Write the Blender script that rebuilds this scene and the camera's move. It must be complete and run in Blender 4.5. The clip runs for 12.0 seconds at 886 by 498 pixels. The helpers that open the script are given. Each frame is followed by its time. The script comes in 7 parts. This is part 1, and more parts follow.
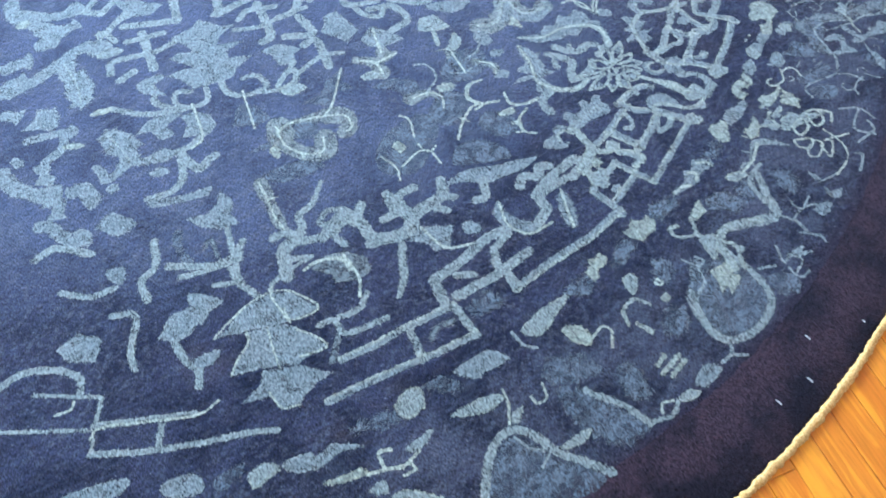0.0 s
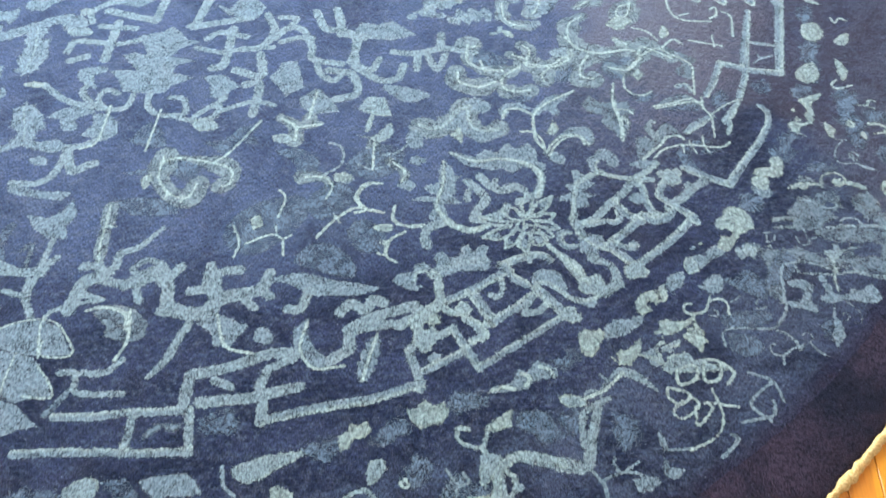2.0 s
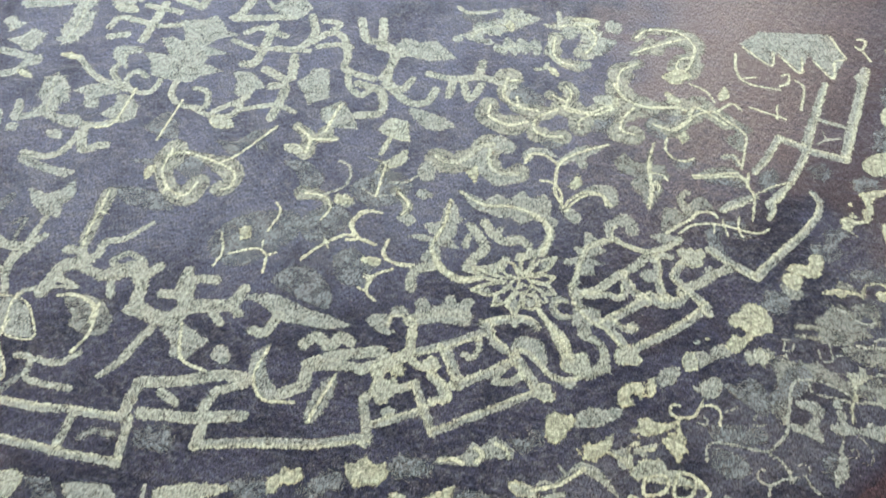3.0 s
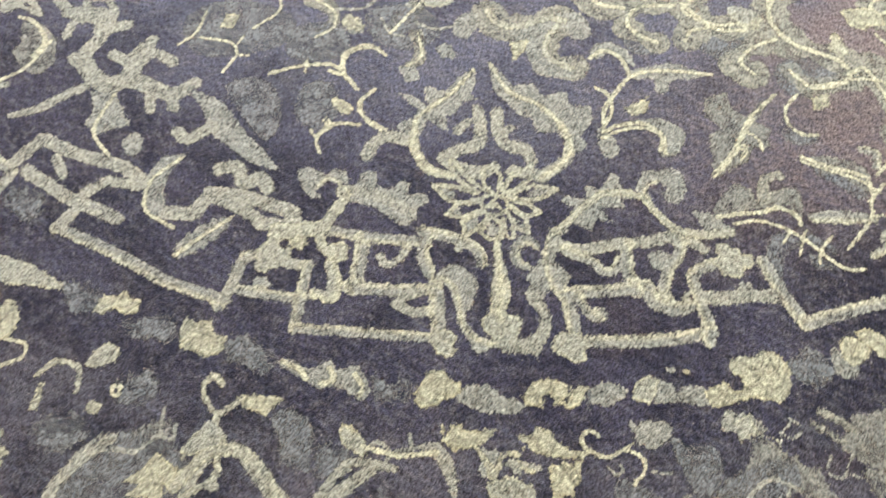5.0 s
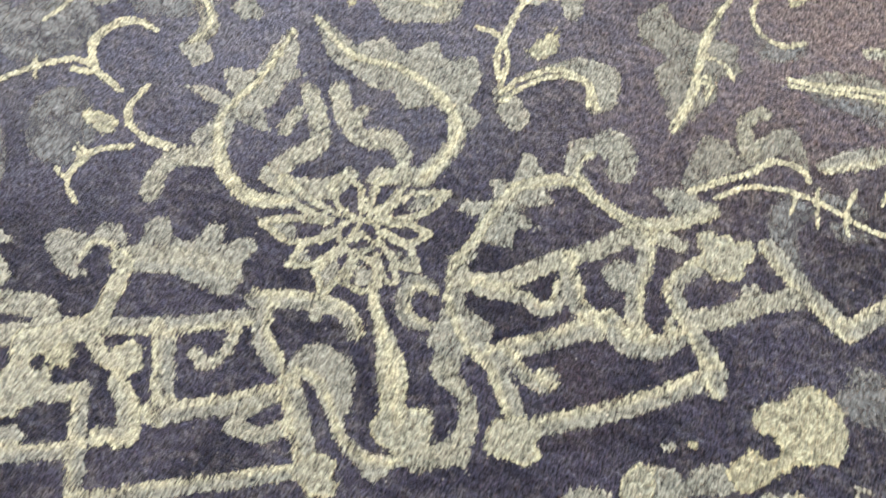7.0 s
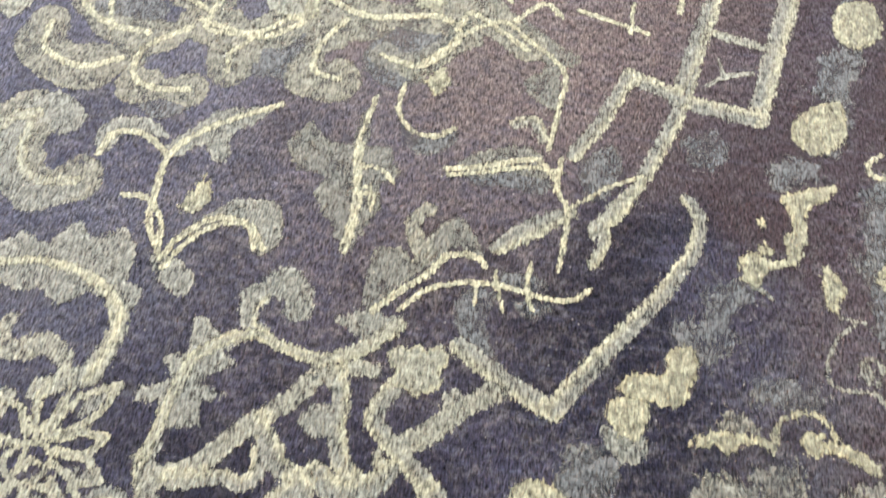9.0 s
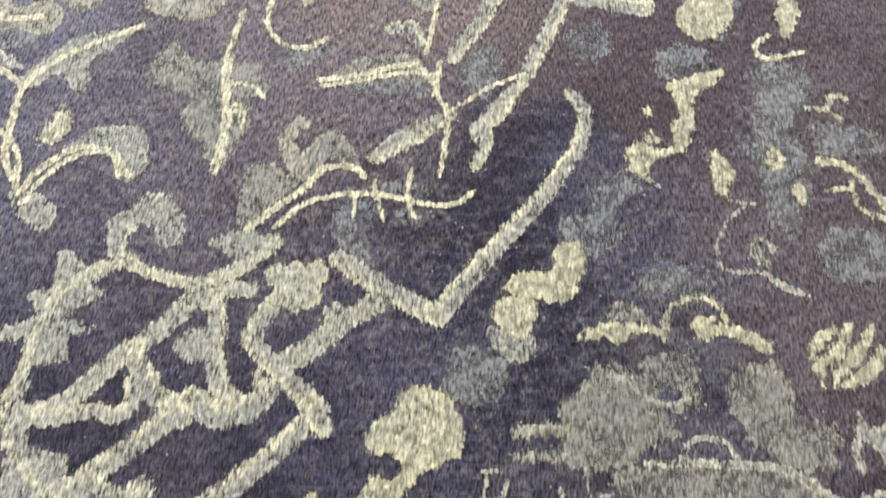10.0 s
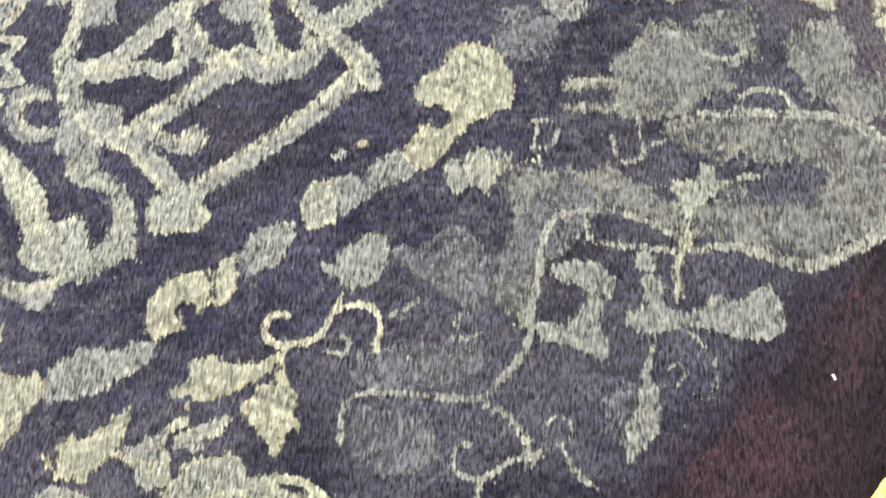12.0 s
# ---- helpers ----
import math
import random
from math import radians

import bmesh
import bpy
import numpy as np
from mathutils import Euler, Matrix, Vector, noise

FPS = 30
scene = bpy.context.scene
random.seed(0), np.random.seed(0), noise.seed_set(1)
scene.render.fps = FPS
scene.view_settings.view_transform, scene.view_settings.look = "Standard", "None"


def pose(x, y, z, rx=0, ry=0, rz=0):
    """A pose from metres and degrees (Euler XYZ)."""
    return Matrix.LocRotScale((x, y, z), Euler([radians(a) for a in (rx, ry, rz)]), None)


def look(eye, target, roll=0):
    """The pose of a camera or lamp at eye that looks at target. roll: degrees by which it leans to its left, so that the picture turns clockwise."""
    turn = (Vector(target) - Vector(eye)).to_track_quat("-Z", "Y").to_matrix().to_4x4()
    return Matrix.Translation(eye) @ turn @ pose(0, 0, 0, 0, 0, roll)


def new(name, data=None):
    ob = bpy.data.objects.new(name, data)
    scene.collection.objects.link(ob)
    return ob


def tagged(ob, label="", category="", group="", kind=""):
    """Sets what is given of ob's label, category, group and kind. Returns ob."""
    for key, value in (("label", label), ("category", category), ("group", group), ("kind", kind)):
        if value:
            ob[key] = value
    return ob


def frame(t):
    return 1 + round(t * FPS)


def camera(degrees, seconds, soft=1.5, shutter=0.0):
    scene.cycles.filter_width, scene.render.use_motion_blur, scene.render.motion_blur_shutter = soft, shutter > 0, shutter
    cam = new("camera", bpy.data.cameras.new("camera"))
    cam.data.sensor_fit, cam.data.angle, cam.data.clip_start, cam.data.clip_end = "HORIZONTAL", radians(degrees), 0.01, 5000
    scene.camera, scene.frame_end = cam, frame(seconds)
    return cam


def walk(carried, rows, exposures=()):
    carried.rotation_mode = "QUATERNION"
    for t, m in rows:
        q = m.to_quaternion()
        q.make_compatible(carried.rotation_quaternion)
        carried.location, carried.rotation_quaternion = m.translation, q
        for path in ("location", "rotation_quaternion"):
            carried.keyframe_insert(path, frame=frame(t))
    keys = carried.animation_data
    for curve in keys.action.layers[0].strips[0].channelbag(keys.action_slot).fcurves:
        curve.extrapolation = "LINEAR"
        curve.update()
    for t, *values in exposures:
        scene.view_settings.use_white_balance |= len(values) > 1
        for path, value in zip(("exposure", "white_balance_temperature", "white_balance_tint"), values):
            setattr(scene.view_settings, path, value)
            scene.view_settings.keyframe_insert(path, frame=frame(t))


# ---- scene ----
cam = camera(59.9, 12.0, soft=1.9)
# seconds, eye x y z, pitch, roll, yaw
ROWS = [
    (0, -1.2956, -1.6144, 1.2577, -57.56, -2.1, -58.66),
    (0.5, -1.0671, -1.721, 1.2472, -57.09, -0.68, -54.86),
    (1, -0.8944, -1.8214, 1.2322, -56.48, 0.56, -50.18),
    (1.5, -0.7699, -1.9292, 1.2342, -56.24, 0.73, -41.24),
    (2, -0.6447, -1.9316, 1.23, -56.12, -0.22, -34.98),
    (2.5, -0.5183, -1.9082, 1.2167, -56.23, -0.56, -29.59),
    (2.7, -0.4795, -1.9097, 1.2132, -56.26, -0.46, -27.23),
    (4.3, -0.1117, -1.8611, 1.0986, -60.76, -1.22, -1.64),
    (4.5, -0.0631, -1.8481, 1.0684, -62.5, -2.38, 2.26),
    (5, -0.011, -1.7986, 0.9585, -65.93, -5.64, 8.36),
    (5.5, -0.0022, -1.718, 0.8204, -69.83, -7.07, 7.45),
    (6, 0.0069, -1.656, 0.7049, -71.8, -6.39, 4.18),
    (6.5, 0.0199, -1.6087, 0.6589, -72.08, -5.27, -0.16),
    (7, 0.0429, -1.5616, 0.6509, -70.34, -3.09, -6.15),
    (7.5, 0.0837, -1.5239, 0.66, -68.02, -2.4, -11.37),
    (7.7, 0.1046, -1.5107, 0.6682, -67.27, -2.3, -13.29),
    (9.3, 0.2663, -1.5497, 0.6405, -66.43, 3.3, -32.05),
    (9.5, 0.2805, -1.5643, 0.6328, -67.01, 3.24, -33.05),
    (10, 0.2962, -1.6034, 0.6105, -69.08, 4.26, -35.99),
    (10.5, 0.2909, -1.6414, 0.5986, -71.01, 3.87, -36.62),
    (11, 0.2731, -1.6835, 0.5809, -72.6, 2.07, -35.24),
    (11.5, 0.2349, -1.7324, 0.5587, -73.88, -0.84, -32.05),
    (12, 0.1864, -1.7541, 0.5462, -76.02, -3.27, -28.52),
]
EXPOSURES = [
    (0.0, 1.58, 4420, -1), (0.4, 1.38, 3920, -1), (1.6, 1.38, 3760, -3), (2.0, 1.64, 4680, -4), (2.5, 1.85, 5800, -6),
    (4.4, 1.96, 7050, 3), (7.5, 1.94, 7080, 4), (9.4, 1.95, 6950, 5), (12.0, 2.14, 6620, 4),
]
walk(cam, [(t, pose(x, y, z, 90 + pitch, 0, yaw) @ pose(0, 0, 0, 0, 0, roll)) for t, x, y, z, pitch, roll, yaw in ROWS], EXPOSURES)

# ---- light ----
FLOOR_Z = -0.010
WORLD = bpy.data.worlds.new("daylight")
scene.world = WORLD
WORLD.use_nodes = True
sky = WORLD.node_tree.nodes.new("ShaderNodeTexSky")
sky.sky_type, sky.sun_disc, sky.sun_elevation, sky.sun_rotation = "NISHITA", False, radians(40), radians(200)
WORLD.node_tree.nodes["Background"].inputs["Strength"].default_value = 0.1
WORLD.node_tree.links.new(sky.outputs["Color"], WORLD.node_tree.nodes["Background"].inputs["Color"])


def area_lamp(name, at, aim, width, height, power):
    data = bpy.data.lights.new(name, "AREA")
    data.shape, data.size, data.size_y, data.energy, data.color = "RECTANGLE", width, height, power, (1.0, 0.98, 0.95)
    ob = new(name, data)
    ob.matrix_world = look(at, aim)
    return ob


# Unseen lamps added at assumed windows; the right one stronger to brighten that side.
area_lamp("added_lamp_a", (-1.7, 2.28, 1.75), (-1.7, 0, 1.2), 2.2, 1.7, 70)
area_lamp("added_lamp_b", (1.5, 2.28, 1.75), (1.5, 0, 1.2), 2.2, 1.7, 122)

# ---- materials ----


class Mat:
    """Short hand for node materials."""

    def __init__(self, name, rough=0.9, group=False):
        if group:
            self.tree = bpy.data.node_groups.new(name, "ShaderNodeTree")
        else:
            self.mat = bpy.data.materials.new(name)
            self.mat.use_nodes = True
            self.tree = self.mat.node_tree
            self.bsdf = self.tree.nodes["Principled BSDF"]
            self.bsdf.inputs["Roughness"].default_value = rough
            self.bsdf.inputs["Specular IOR Level"].default_value = 0.25

    def node(self, kind, **sets):
        n = self.tree.nodes.new(kind)
        for key, value in sets.items():
            if key in n.inputs:
                n.inputs[key].default_value = value
        return n

    def link(self, a, b):
        self.tree.links.new(a, b)

    def position(self, scale=(1, 1, 1), turn=0.0):
        g = self.node("ShaderNodeNewGeometry")
        m = self.node("ShaderNodeMapping", Scale=scale)
        r = self.node("ShaderNodeMapping", Rotation=(0, 0, radians(turn)))
        self.link(g.outputs["Position"], r.inputs["Vector"])
        self.link(r.outputs["Vector"], m.inputs["Vector"])
        return m.outputs["Vector"]

    def noise(self, vector, scale, detail=2.0, rough=0.5, distort=0.0):
        n = self.node("ShaderNodeTexNoise", Scale=scale, Detail=detail, Roughness=rough, Distortion=distort)
        self.link(vector, n.inputs["Vector"])
        return n.outputs["Fac"]

    def ramp(self, value, low, high, to_low=0.0, to_high=1.0, smooth=True):
        n = self.tree.nodes.new("ShaderNodeMapRange")
        n.interpolation_type = "SMOOTHSTEP" if smooth else "LINEAR"
        for key, v in (("From Min", low), ("From Max", high), ("To Min", to_low), ("To Max", to_high)):
            n.inputs[key].default_value = v
        self.link(value, n.inputs["Value"])
        return n.outputs["Result"]

    def math(self, op, a, b):
        n = self.tree.nodes.new("ShaderNodeMath")
        n.operation = op
        for i, v in enumerate((a, b)):
            if isinstance(v, (int, float)):
                n.inputs[i].default_value = v
            else:
                self.link(v, n.inputs[i])
        return n.outputs[0]

    def mix(self, fac, a, b, blend="MIX"):
        n = self.tree.nodes.new("ShaderNodeMix")
        n.data_type, n.blend_type = "RGBA", blend
        for socket, v in ((n.inputs["Factor"], fac), (n.inputs["A"], a), (n.inputs["B"], b)):
            if isinstance(v, (int, float)):
                socket.default_value = v
            elif isinstance(v, tuple):
                socket.default_value = (*v, 1.0)
            else:
                self.link(v, socket)
        return n.outputs["Result"]

    def bump(self, height, strength, distance):
        n = self.node("ShaderNodeBump", Strength=strength, Distance=distance)
        self.link(height, n.inputs["Height"])
        self.link(n.outputs["Normal"], self.bsdf.inputs["Normal"])

    def base(self, colour):
        self.link(colour, self.bsdf.inputs["Base Color"])
        return self.mat


NAP = 35.0  # the way the pile lies, degrees from +y to the right


def pile(m):
    """Two sizes of tuft grain, drawn out along the nap: a value round 0.5."""
    fine = m.noise(m.position((1, 0.17, 1), NAP), 1050, 2, 0.7)
    coarse = m.noise(m.position((1, 0.24, 1), NAP), 560, 2, 0.6)
    return m.math("ADD", m.math("MULTIPLY", fine, 0.45), m.math("MULTIPLY", coarse, 0.55))


def greyed(m, value):
    shade = m.tree.nodes.new("ShaderNodeCombineColor")
    for socket in shade.inputs:
        m.link(value, socket)
    return shade.outputs[0]


def from_centre(m):
    """Distance from the rug's middle, metres, a little uneven."""
    g = m.node("ShaderNodeNewGeometry")
    n = m.tree.nodes.new("ShaderNodeVectorMath")
    n.operation = "LENGTH"
    m.link(g.outputs["Position"], n.inputs[0])
    return m.math("ADD", n.outputs["Value"], m.math("MULTIPLY", m.noise(m.position(), 4, 3, 0.6), 0.12))


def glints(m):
    """Glints of single silk fibres, painted into the wool colour as bright specks."""
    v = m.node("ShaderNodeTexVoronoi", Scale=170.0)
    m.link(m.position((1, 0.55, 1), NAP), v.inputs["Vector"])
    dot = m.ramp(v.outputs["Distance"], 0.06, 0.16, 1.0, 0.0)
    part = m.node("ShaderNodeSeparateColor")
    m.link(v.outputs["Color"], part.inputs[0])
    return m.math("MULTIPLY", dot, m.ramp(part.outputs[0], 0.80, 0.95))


def field_material():
    """Washed, over-dyed navy wool: worn dusty middle, dark ground under the fret, brown cast and weft streaks."""
    m = Mat("navy_wool", 0.95)
    cloud = m.noise(m.position(), 7, 5, 0.65, 0.6)
    dark = m.mix(m.ramp(cloud, 0.38, 0.64), (0.009, 0.010, 0.024), (0.030, 0.032, 0.062))
    away = from_centre(m)
    worn = m.math("MULTIPLY", m.ramp(away, 1.12, 1.42, 1.0, 0.0), m.ramp(m.noise(m.position((1, 1.5, 1), 128), 6.0, 5, 0.7, 0.3), 0.30, 0.66, 0.2, 0.85))
    colour = m.mix(worn, dark, (0.076, 0.087, 0.142))
    dusted = m.math("MULTIPLY", m.math("MULTIPLY", m.ramp(away, 1.66, 1.74), m.ramp(away, 1.86, 1.93, 1.0, 0.1)), m.ramp(cloud, 0.36, 0.60, 0.05, 0.5))
    colour = m.mix(dusted, colour, (0.066, 0.069, 0.095))
    ghost = m.noise(m.position((1, 1.5, 1), 20), 17, 4, 0.68, 0.8)
    colour = m.mix(m.math("MULTIPLY", m.ramp(ghost, 0.47, 0.64, 0, 0.55), m.math("MAXIMUM", m.ramp(away, 1.12, 1.32, 1.0, 0.15), m.ramp(away, 1.62, 1.72, 0.0, 0.6))), colour, (0.088, 0.098, 0.132))
    g = m.node("ShaderNodeNewGeometry")
    axis = m.node("ShaderNodeSeparateXYZ")
    m.link(g.outputs["Position"], axis.inputs[0])
    brown = m.math("ADD", m.noise(m.position(), 2.6, 3, 0.6), m.ramp(axis.outputs["X"], 0.22, 0.8, -0.15, 0.17))
    colour = m.mix(m.ramp(brown, 0.47, 0.62, 0, 0.55), colour, m.mix(m.ramp(away, 1.22, 1.38), (0.118, 0.100, 0.112), (0.058, 0.044, 0.054)))
    mottle = m.noise(m.position(), 75, 5, 0.7, 0.4)
    colour = m.mix(m.math("MULTIPLY", m.ramp(mottle, 0.44, 0.68, 0, 0.6), m.ramp(m.noise(m.position(), 3.5, 3, 0.6), 0.35, 0.6, 0.4, 1.0)), colour, (0.094, 0.098, 0.118))
    # Stronger light towards +x, painted as paler wool colour.
    lightened = m.math("MULTIPLY", m.math("MULTIPLY", m.ramp(away, 1.34, 1.58, 1.0, 0.0), m.ramp(away, 1.0, 1.25, 0.15, 1.0)), m.ramp(axis.outputs["X"], 0.05, 0.6, 0.0, 0.62))
    colour = m.mix(m.math("MULTIPLY", lightened, m.ramp(mottle, 0.36, 0.60, 0.45, 1.0)), colour, (0.150, 0.132, 0.142))
    streak = m.noise(m.position((16, 1.2, 1), 125), 9, 3, 0.6)
    colour = m.mix(m.ramp(streak, 0.50, 0.75, 0, 0.25), colour, (0.08, 0.095, 0.16))
    g = m.node("ShaderNodeNewGeometry")
    hub = m.node("ShaderNodeVectorMath")
    hub.operation = "DISTANCE"
    hub.inputs[1].default_value = (0.019, -0.092, 0)
    m.link(g.outputs["Position"], hub.inputs[0])
    edge = m.math("ADD", hub.outputs["Value"], m.math("MULTIPLY", m.noise(m.position(), 30, 4, 0.7), 0.05))
    colour = m.mix(m.ramp(edge, 1.765, 1.815, 0.0, 0.85), colour, (0.022, 0.016, 0.028))
    grain = pile(m)
    colour = m.mix(1.0, colour, greyed(m, m.ramp(grain, 0.39, 0.62, 0.20, 2.3, False)), "MULTIPLY")
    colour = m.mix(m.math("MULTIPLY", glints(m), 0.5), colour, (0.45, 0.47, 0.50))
    wool_finish(m)
    return m.base(colour)


def wool_finish(m, sheen=0.05):
    m.bump(pile(m), 1.0, 0.007)
    m.bsdf.inputs["Specular IOR Level"].default_value = 0.1
    m.bsdf.inputs["Sheen Weight"].default_value = sheen
    m.bsdf.inputs["Sheen Roughness"].default_value = 0.5
    m.bsdf.inputs["Sheen Tint"].default_value = (0.7, 0.75, 1.0, 1)


def motif_material(name, bright, dusty, cover, worn, sharp=0.45, fleck=1.0, petals=0.0):
    """Pale pile that frays knot by knot into the navy field; cover: how fully it covers, worn: how patchy."""
    m = Mat(name, 0.9)
    at = m.node("ShaderNodeAttribute")
    at.attribute_name = "inset"
    grain = pile(m)
    knots = m.noise(m.position((1, 0.4, 1), NAP), 380, 2, 0.6)
    drift = m.noise(m.position(), 85, 3, 0.6)
    edge = m.math("ADD", at.outputs["Fac"], m.math("MULTIPLY", m.math("SUBTRACT", knots, 0.5), 1.2))
    edge = m.math("ADD", edge, m.math("MULTIPLY", m.math("SUBTRACT", drift, 0.5), 0.5))
    mask = m.ramp(edge, 0.42 - sharp * 0.5, 0.42 + sharp * 0.5)
    wear = m.ramp(m.noise(m.position(), 34, 4, 0.65), 0.36, 0.62, 1.0 - worn, 1.0)
    full = m.math("MULTIPLY", m.math("MULTIPLY", mask, wear), cover)
    speck = m.math("ADD", full, m.math("MULTIPLY", m.math("SUBTRACT", grain, 0.5), 2.0 * fleck))
    part = m.math("MULTIPLY", m.ramp(speck, 0.04, 0.86), m.ramp(full, 0.02, 0.16))
    inner = m.ramp(at.outputs["Fac"], 0.50, 0.95, 0.0, 0.8)
    tone = m.mix(m.math("MAXIMUM", m.ramp(m.noise(m.position(), 14, 3, 0.6), 0.40, 0.62), inner), bright, dusty)
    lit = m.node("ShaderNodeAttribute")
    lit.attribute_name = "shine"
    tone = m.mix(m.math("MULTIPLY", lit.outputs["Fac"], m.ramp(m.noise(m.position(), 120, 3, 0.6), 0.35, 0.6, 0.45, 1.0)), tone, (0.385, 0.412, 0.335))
    mottle = m.noise(m.position(), 150, 3, 0.65)
    tone = m.mix(1.0, tone, greyed(m, m.ramp(mottle, 0.34, 0.66, 0.72, 1.24, False)), "MULTIPLY")
    tone = m.mix(1.0, tone, greyed(m, m.ramp(grain, 0.40, 0.61, 1 - 0.5 * fleck, 1 + 0.5 * fleck, False)), "MULTIPLY")
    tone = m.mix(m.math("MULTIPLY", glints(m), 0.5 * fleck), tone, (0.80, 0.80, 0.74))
    if petals:
        v = m.node("ShaderNodeTexVoronoi", Scale=46.0)
        v.feature = "DISTANCE_TO_EDGE"
        m.link(m.position((1, 0.8, 1), 20), v.inputs["Vector"])
        tone = m.mix(1.0, tone, greyed(m, m.ramp(v.outputs["Distance"], 0.0, 0.14, 1.0 - petals, 1.0)), "MULTIPLY")
    m.link(part, m.bsdf.inputs["Alpha"])
    wool_finish(m, 0.22)
    return m.base(tone)


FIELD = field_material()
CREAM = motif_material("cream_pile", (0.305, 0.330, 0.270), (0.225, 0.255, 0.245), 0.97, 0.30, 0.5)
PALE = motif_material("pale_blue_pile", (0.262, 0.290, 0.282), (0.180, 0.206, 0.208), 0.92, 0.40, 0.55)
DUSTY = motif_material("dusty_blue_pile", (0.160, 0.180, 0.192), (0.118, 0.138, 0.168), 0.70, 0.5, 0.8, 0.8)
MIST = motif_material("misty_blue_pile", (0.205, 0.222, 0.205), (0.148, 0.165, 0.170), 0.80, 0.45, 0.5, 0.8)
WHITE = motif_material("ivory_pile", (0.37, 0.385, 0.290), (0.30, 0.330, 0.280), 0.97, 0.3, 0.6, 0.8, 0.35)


def band_material():
    m = Mat("dark_wool", 0.97)
    wool_finish(m)
    cloud = m.noise(m.position(), 7, 4, 0.6)
    colour = m.mix(m.ramp(cloud, 0.38, 0.64), (0.010, 0.008, 0.014), (0.036, 0.022, 0.031))
    colour = m.mix(1.0, colour, greyed(m, m.ramp(pile(m), 0.39, 0.62, 0.25, 2.2, False)), "MULTIPLY")
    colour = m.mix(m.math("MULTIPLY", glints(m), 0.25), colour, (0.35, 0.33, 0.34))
    return m.base(colour)


def binding_material():
    m = Mat("cream_binding", 0.9)
    n = m.noise(m.position(), 220, 3, 0.6)
    m.bump(n, 0.8, 0.004)
    return m.base(m.mix(m.ramp(n, 0.35, 0.68), (0.62, 0.37, 0.10), (0.86, 0.60, 0.24)))


def oak_material():
    m = Mat("honey_oak", 0.32)
    info = m.node("ShaderNodeObjectInfo")
    isle = m.node("ShaderNodeNewGeometry")
    vary = m.math("FRACT", m.math("ADD", info.outputs["Random"], isle.outputs["Random Per Island"]), 0.0)
    long_grain = m.noise(m.position((22, 1.4, 1), 90 - PLANK_TURN), 9, 5, 0.6, 0.6)
    flame = m.noise(m.position((7, 0.7, 1), 90 - PLANK_TURN), 6, 3, 0.5, 1.2)
    colour = m.mix(vary, (0.58, 0.180, 0.006), (0.70, 0.27, 0.013))
    colour = m.mix(m.ramp(long_grain, 0.42, 0.70, 0, 0.6), colour, (0.42, 0.13, 0.005))
    colour = m.mix(m.ramp(flame, 0.45, 0.62, 0, 0.7), colour, (0.80, 0.33, 0.008))
    m.bump(long_grain, 0.15, 0.001)
    m.bsdf.inputs["Coat Weight"].default_value = 0.3
    return m.base(colour)


def plaster_material(name, colour):
    m = Mat(name, 0.85)
    n = m.noise(m.position(), 60, 4, 0.6)
    m.bump(n, 0.15, 0.002)
    low = tuple(c * 0.93 for c in colour)
    return m.base(m.mix(n, low, colour))


PLANK_TURN = 51.5
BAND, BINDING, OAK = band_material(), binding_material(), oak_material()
# Unseen walls kept mid-grey so that they bounce less light onto the rug.
PLASTER, CEILING = plaster_material("wall_plaster", (0.50, 0.48, 0.45)), plaster_material("ceiling_plaster", (0.82, 0.81, 0.79))

# ---- shape helpers ----


def mesh_object(name, verts, faces, material, parent=None, label="", smooth=True):
    me = bpy.data.meshes.new(name)
    me.from_pydata([tuple(v) for v in verts], [], faces)
    me.materials.append(material)
    if smooth:
        me.polygons.foreach_set("use_smooth", [True] * len(me.polygons))
    ob = new(name, me)
    ob.parent = parent
    if label:
        ob["label"] = label
    return ob


def box_mesh(lo, hi, bevel=0.0):
    bm = bmesh.new()
    bmesh.ops.create_cube(bm, size=1)
    for v in bm.verts:
        v.co = Vector([(a + b) / 2 + c * (b - a) for a, b, c in zip(lo, hi, v.co)])
    if bevel:
        bmesh.ops.bevel(bm, geom=bm.edges[:], offset=bevel, segments=1, affect="EDGES")
    return bm


def from_bmesh(name, bm, material, parent=None):
    me = bpy.data.meshes.new(name)
    bm.to_mesh(me)
    bm.free()
    me.materials.append(material)
    ob = new(name, me)
    ob.parent = parent
    return ob


def spline(points, step=0.005, sharp=False, closed=False):
    """Evenly spaced points along a smooth (or straight-sided) line through a few control points."""
    p = [Vector((x, y)) for x, y in points]
    if closed:
        p = [p[-1], *p, p[0], p[1]]
    elif len(p) > 1:
        p = [2 * p[0] - p[1], *p, 2 * p[-1] - p[-2]]
    out = []
    for a, b, c, d in zip(p, p[1:], p[2:], p[3:]):
        n = max(2, math.ceil((c - b).length / step))
        for i in range(n):
            s = i / n
            if sharp:
                out.append(b.lerp(c, s))
            else:
                out.append(0.5 * (2 * b + (c - a) * s + (2 * a - 5 * b + 4 * c - d) * s * s + (3 * b - a - 3 * c + d) * s**3))
    if not closed:
        out.append(p[-2])
    return out


RISE = {"DUSTY": 0.00010, "MIST": 0.00016, "PALE": 0.00025, "CREAM": 0.00045, "WHITE": 0.00045}
TONES = {"DUSTY": DUSTY, "MIST": MIST, "PALE": PALE, "CREAM": CREAM, "WHITE": WHITE}
seedling = random.Random(7)
FRINGE = 1.41  # the mesh reaches past the visible motif, where knots fray out


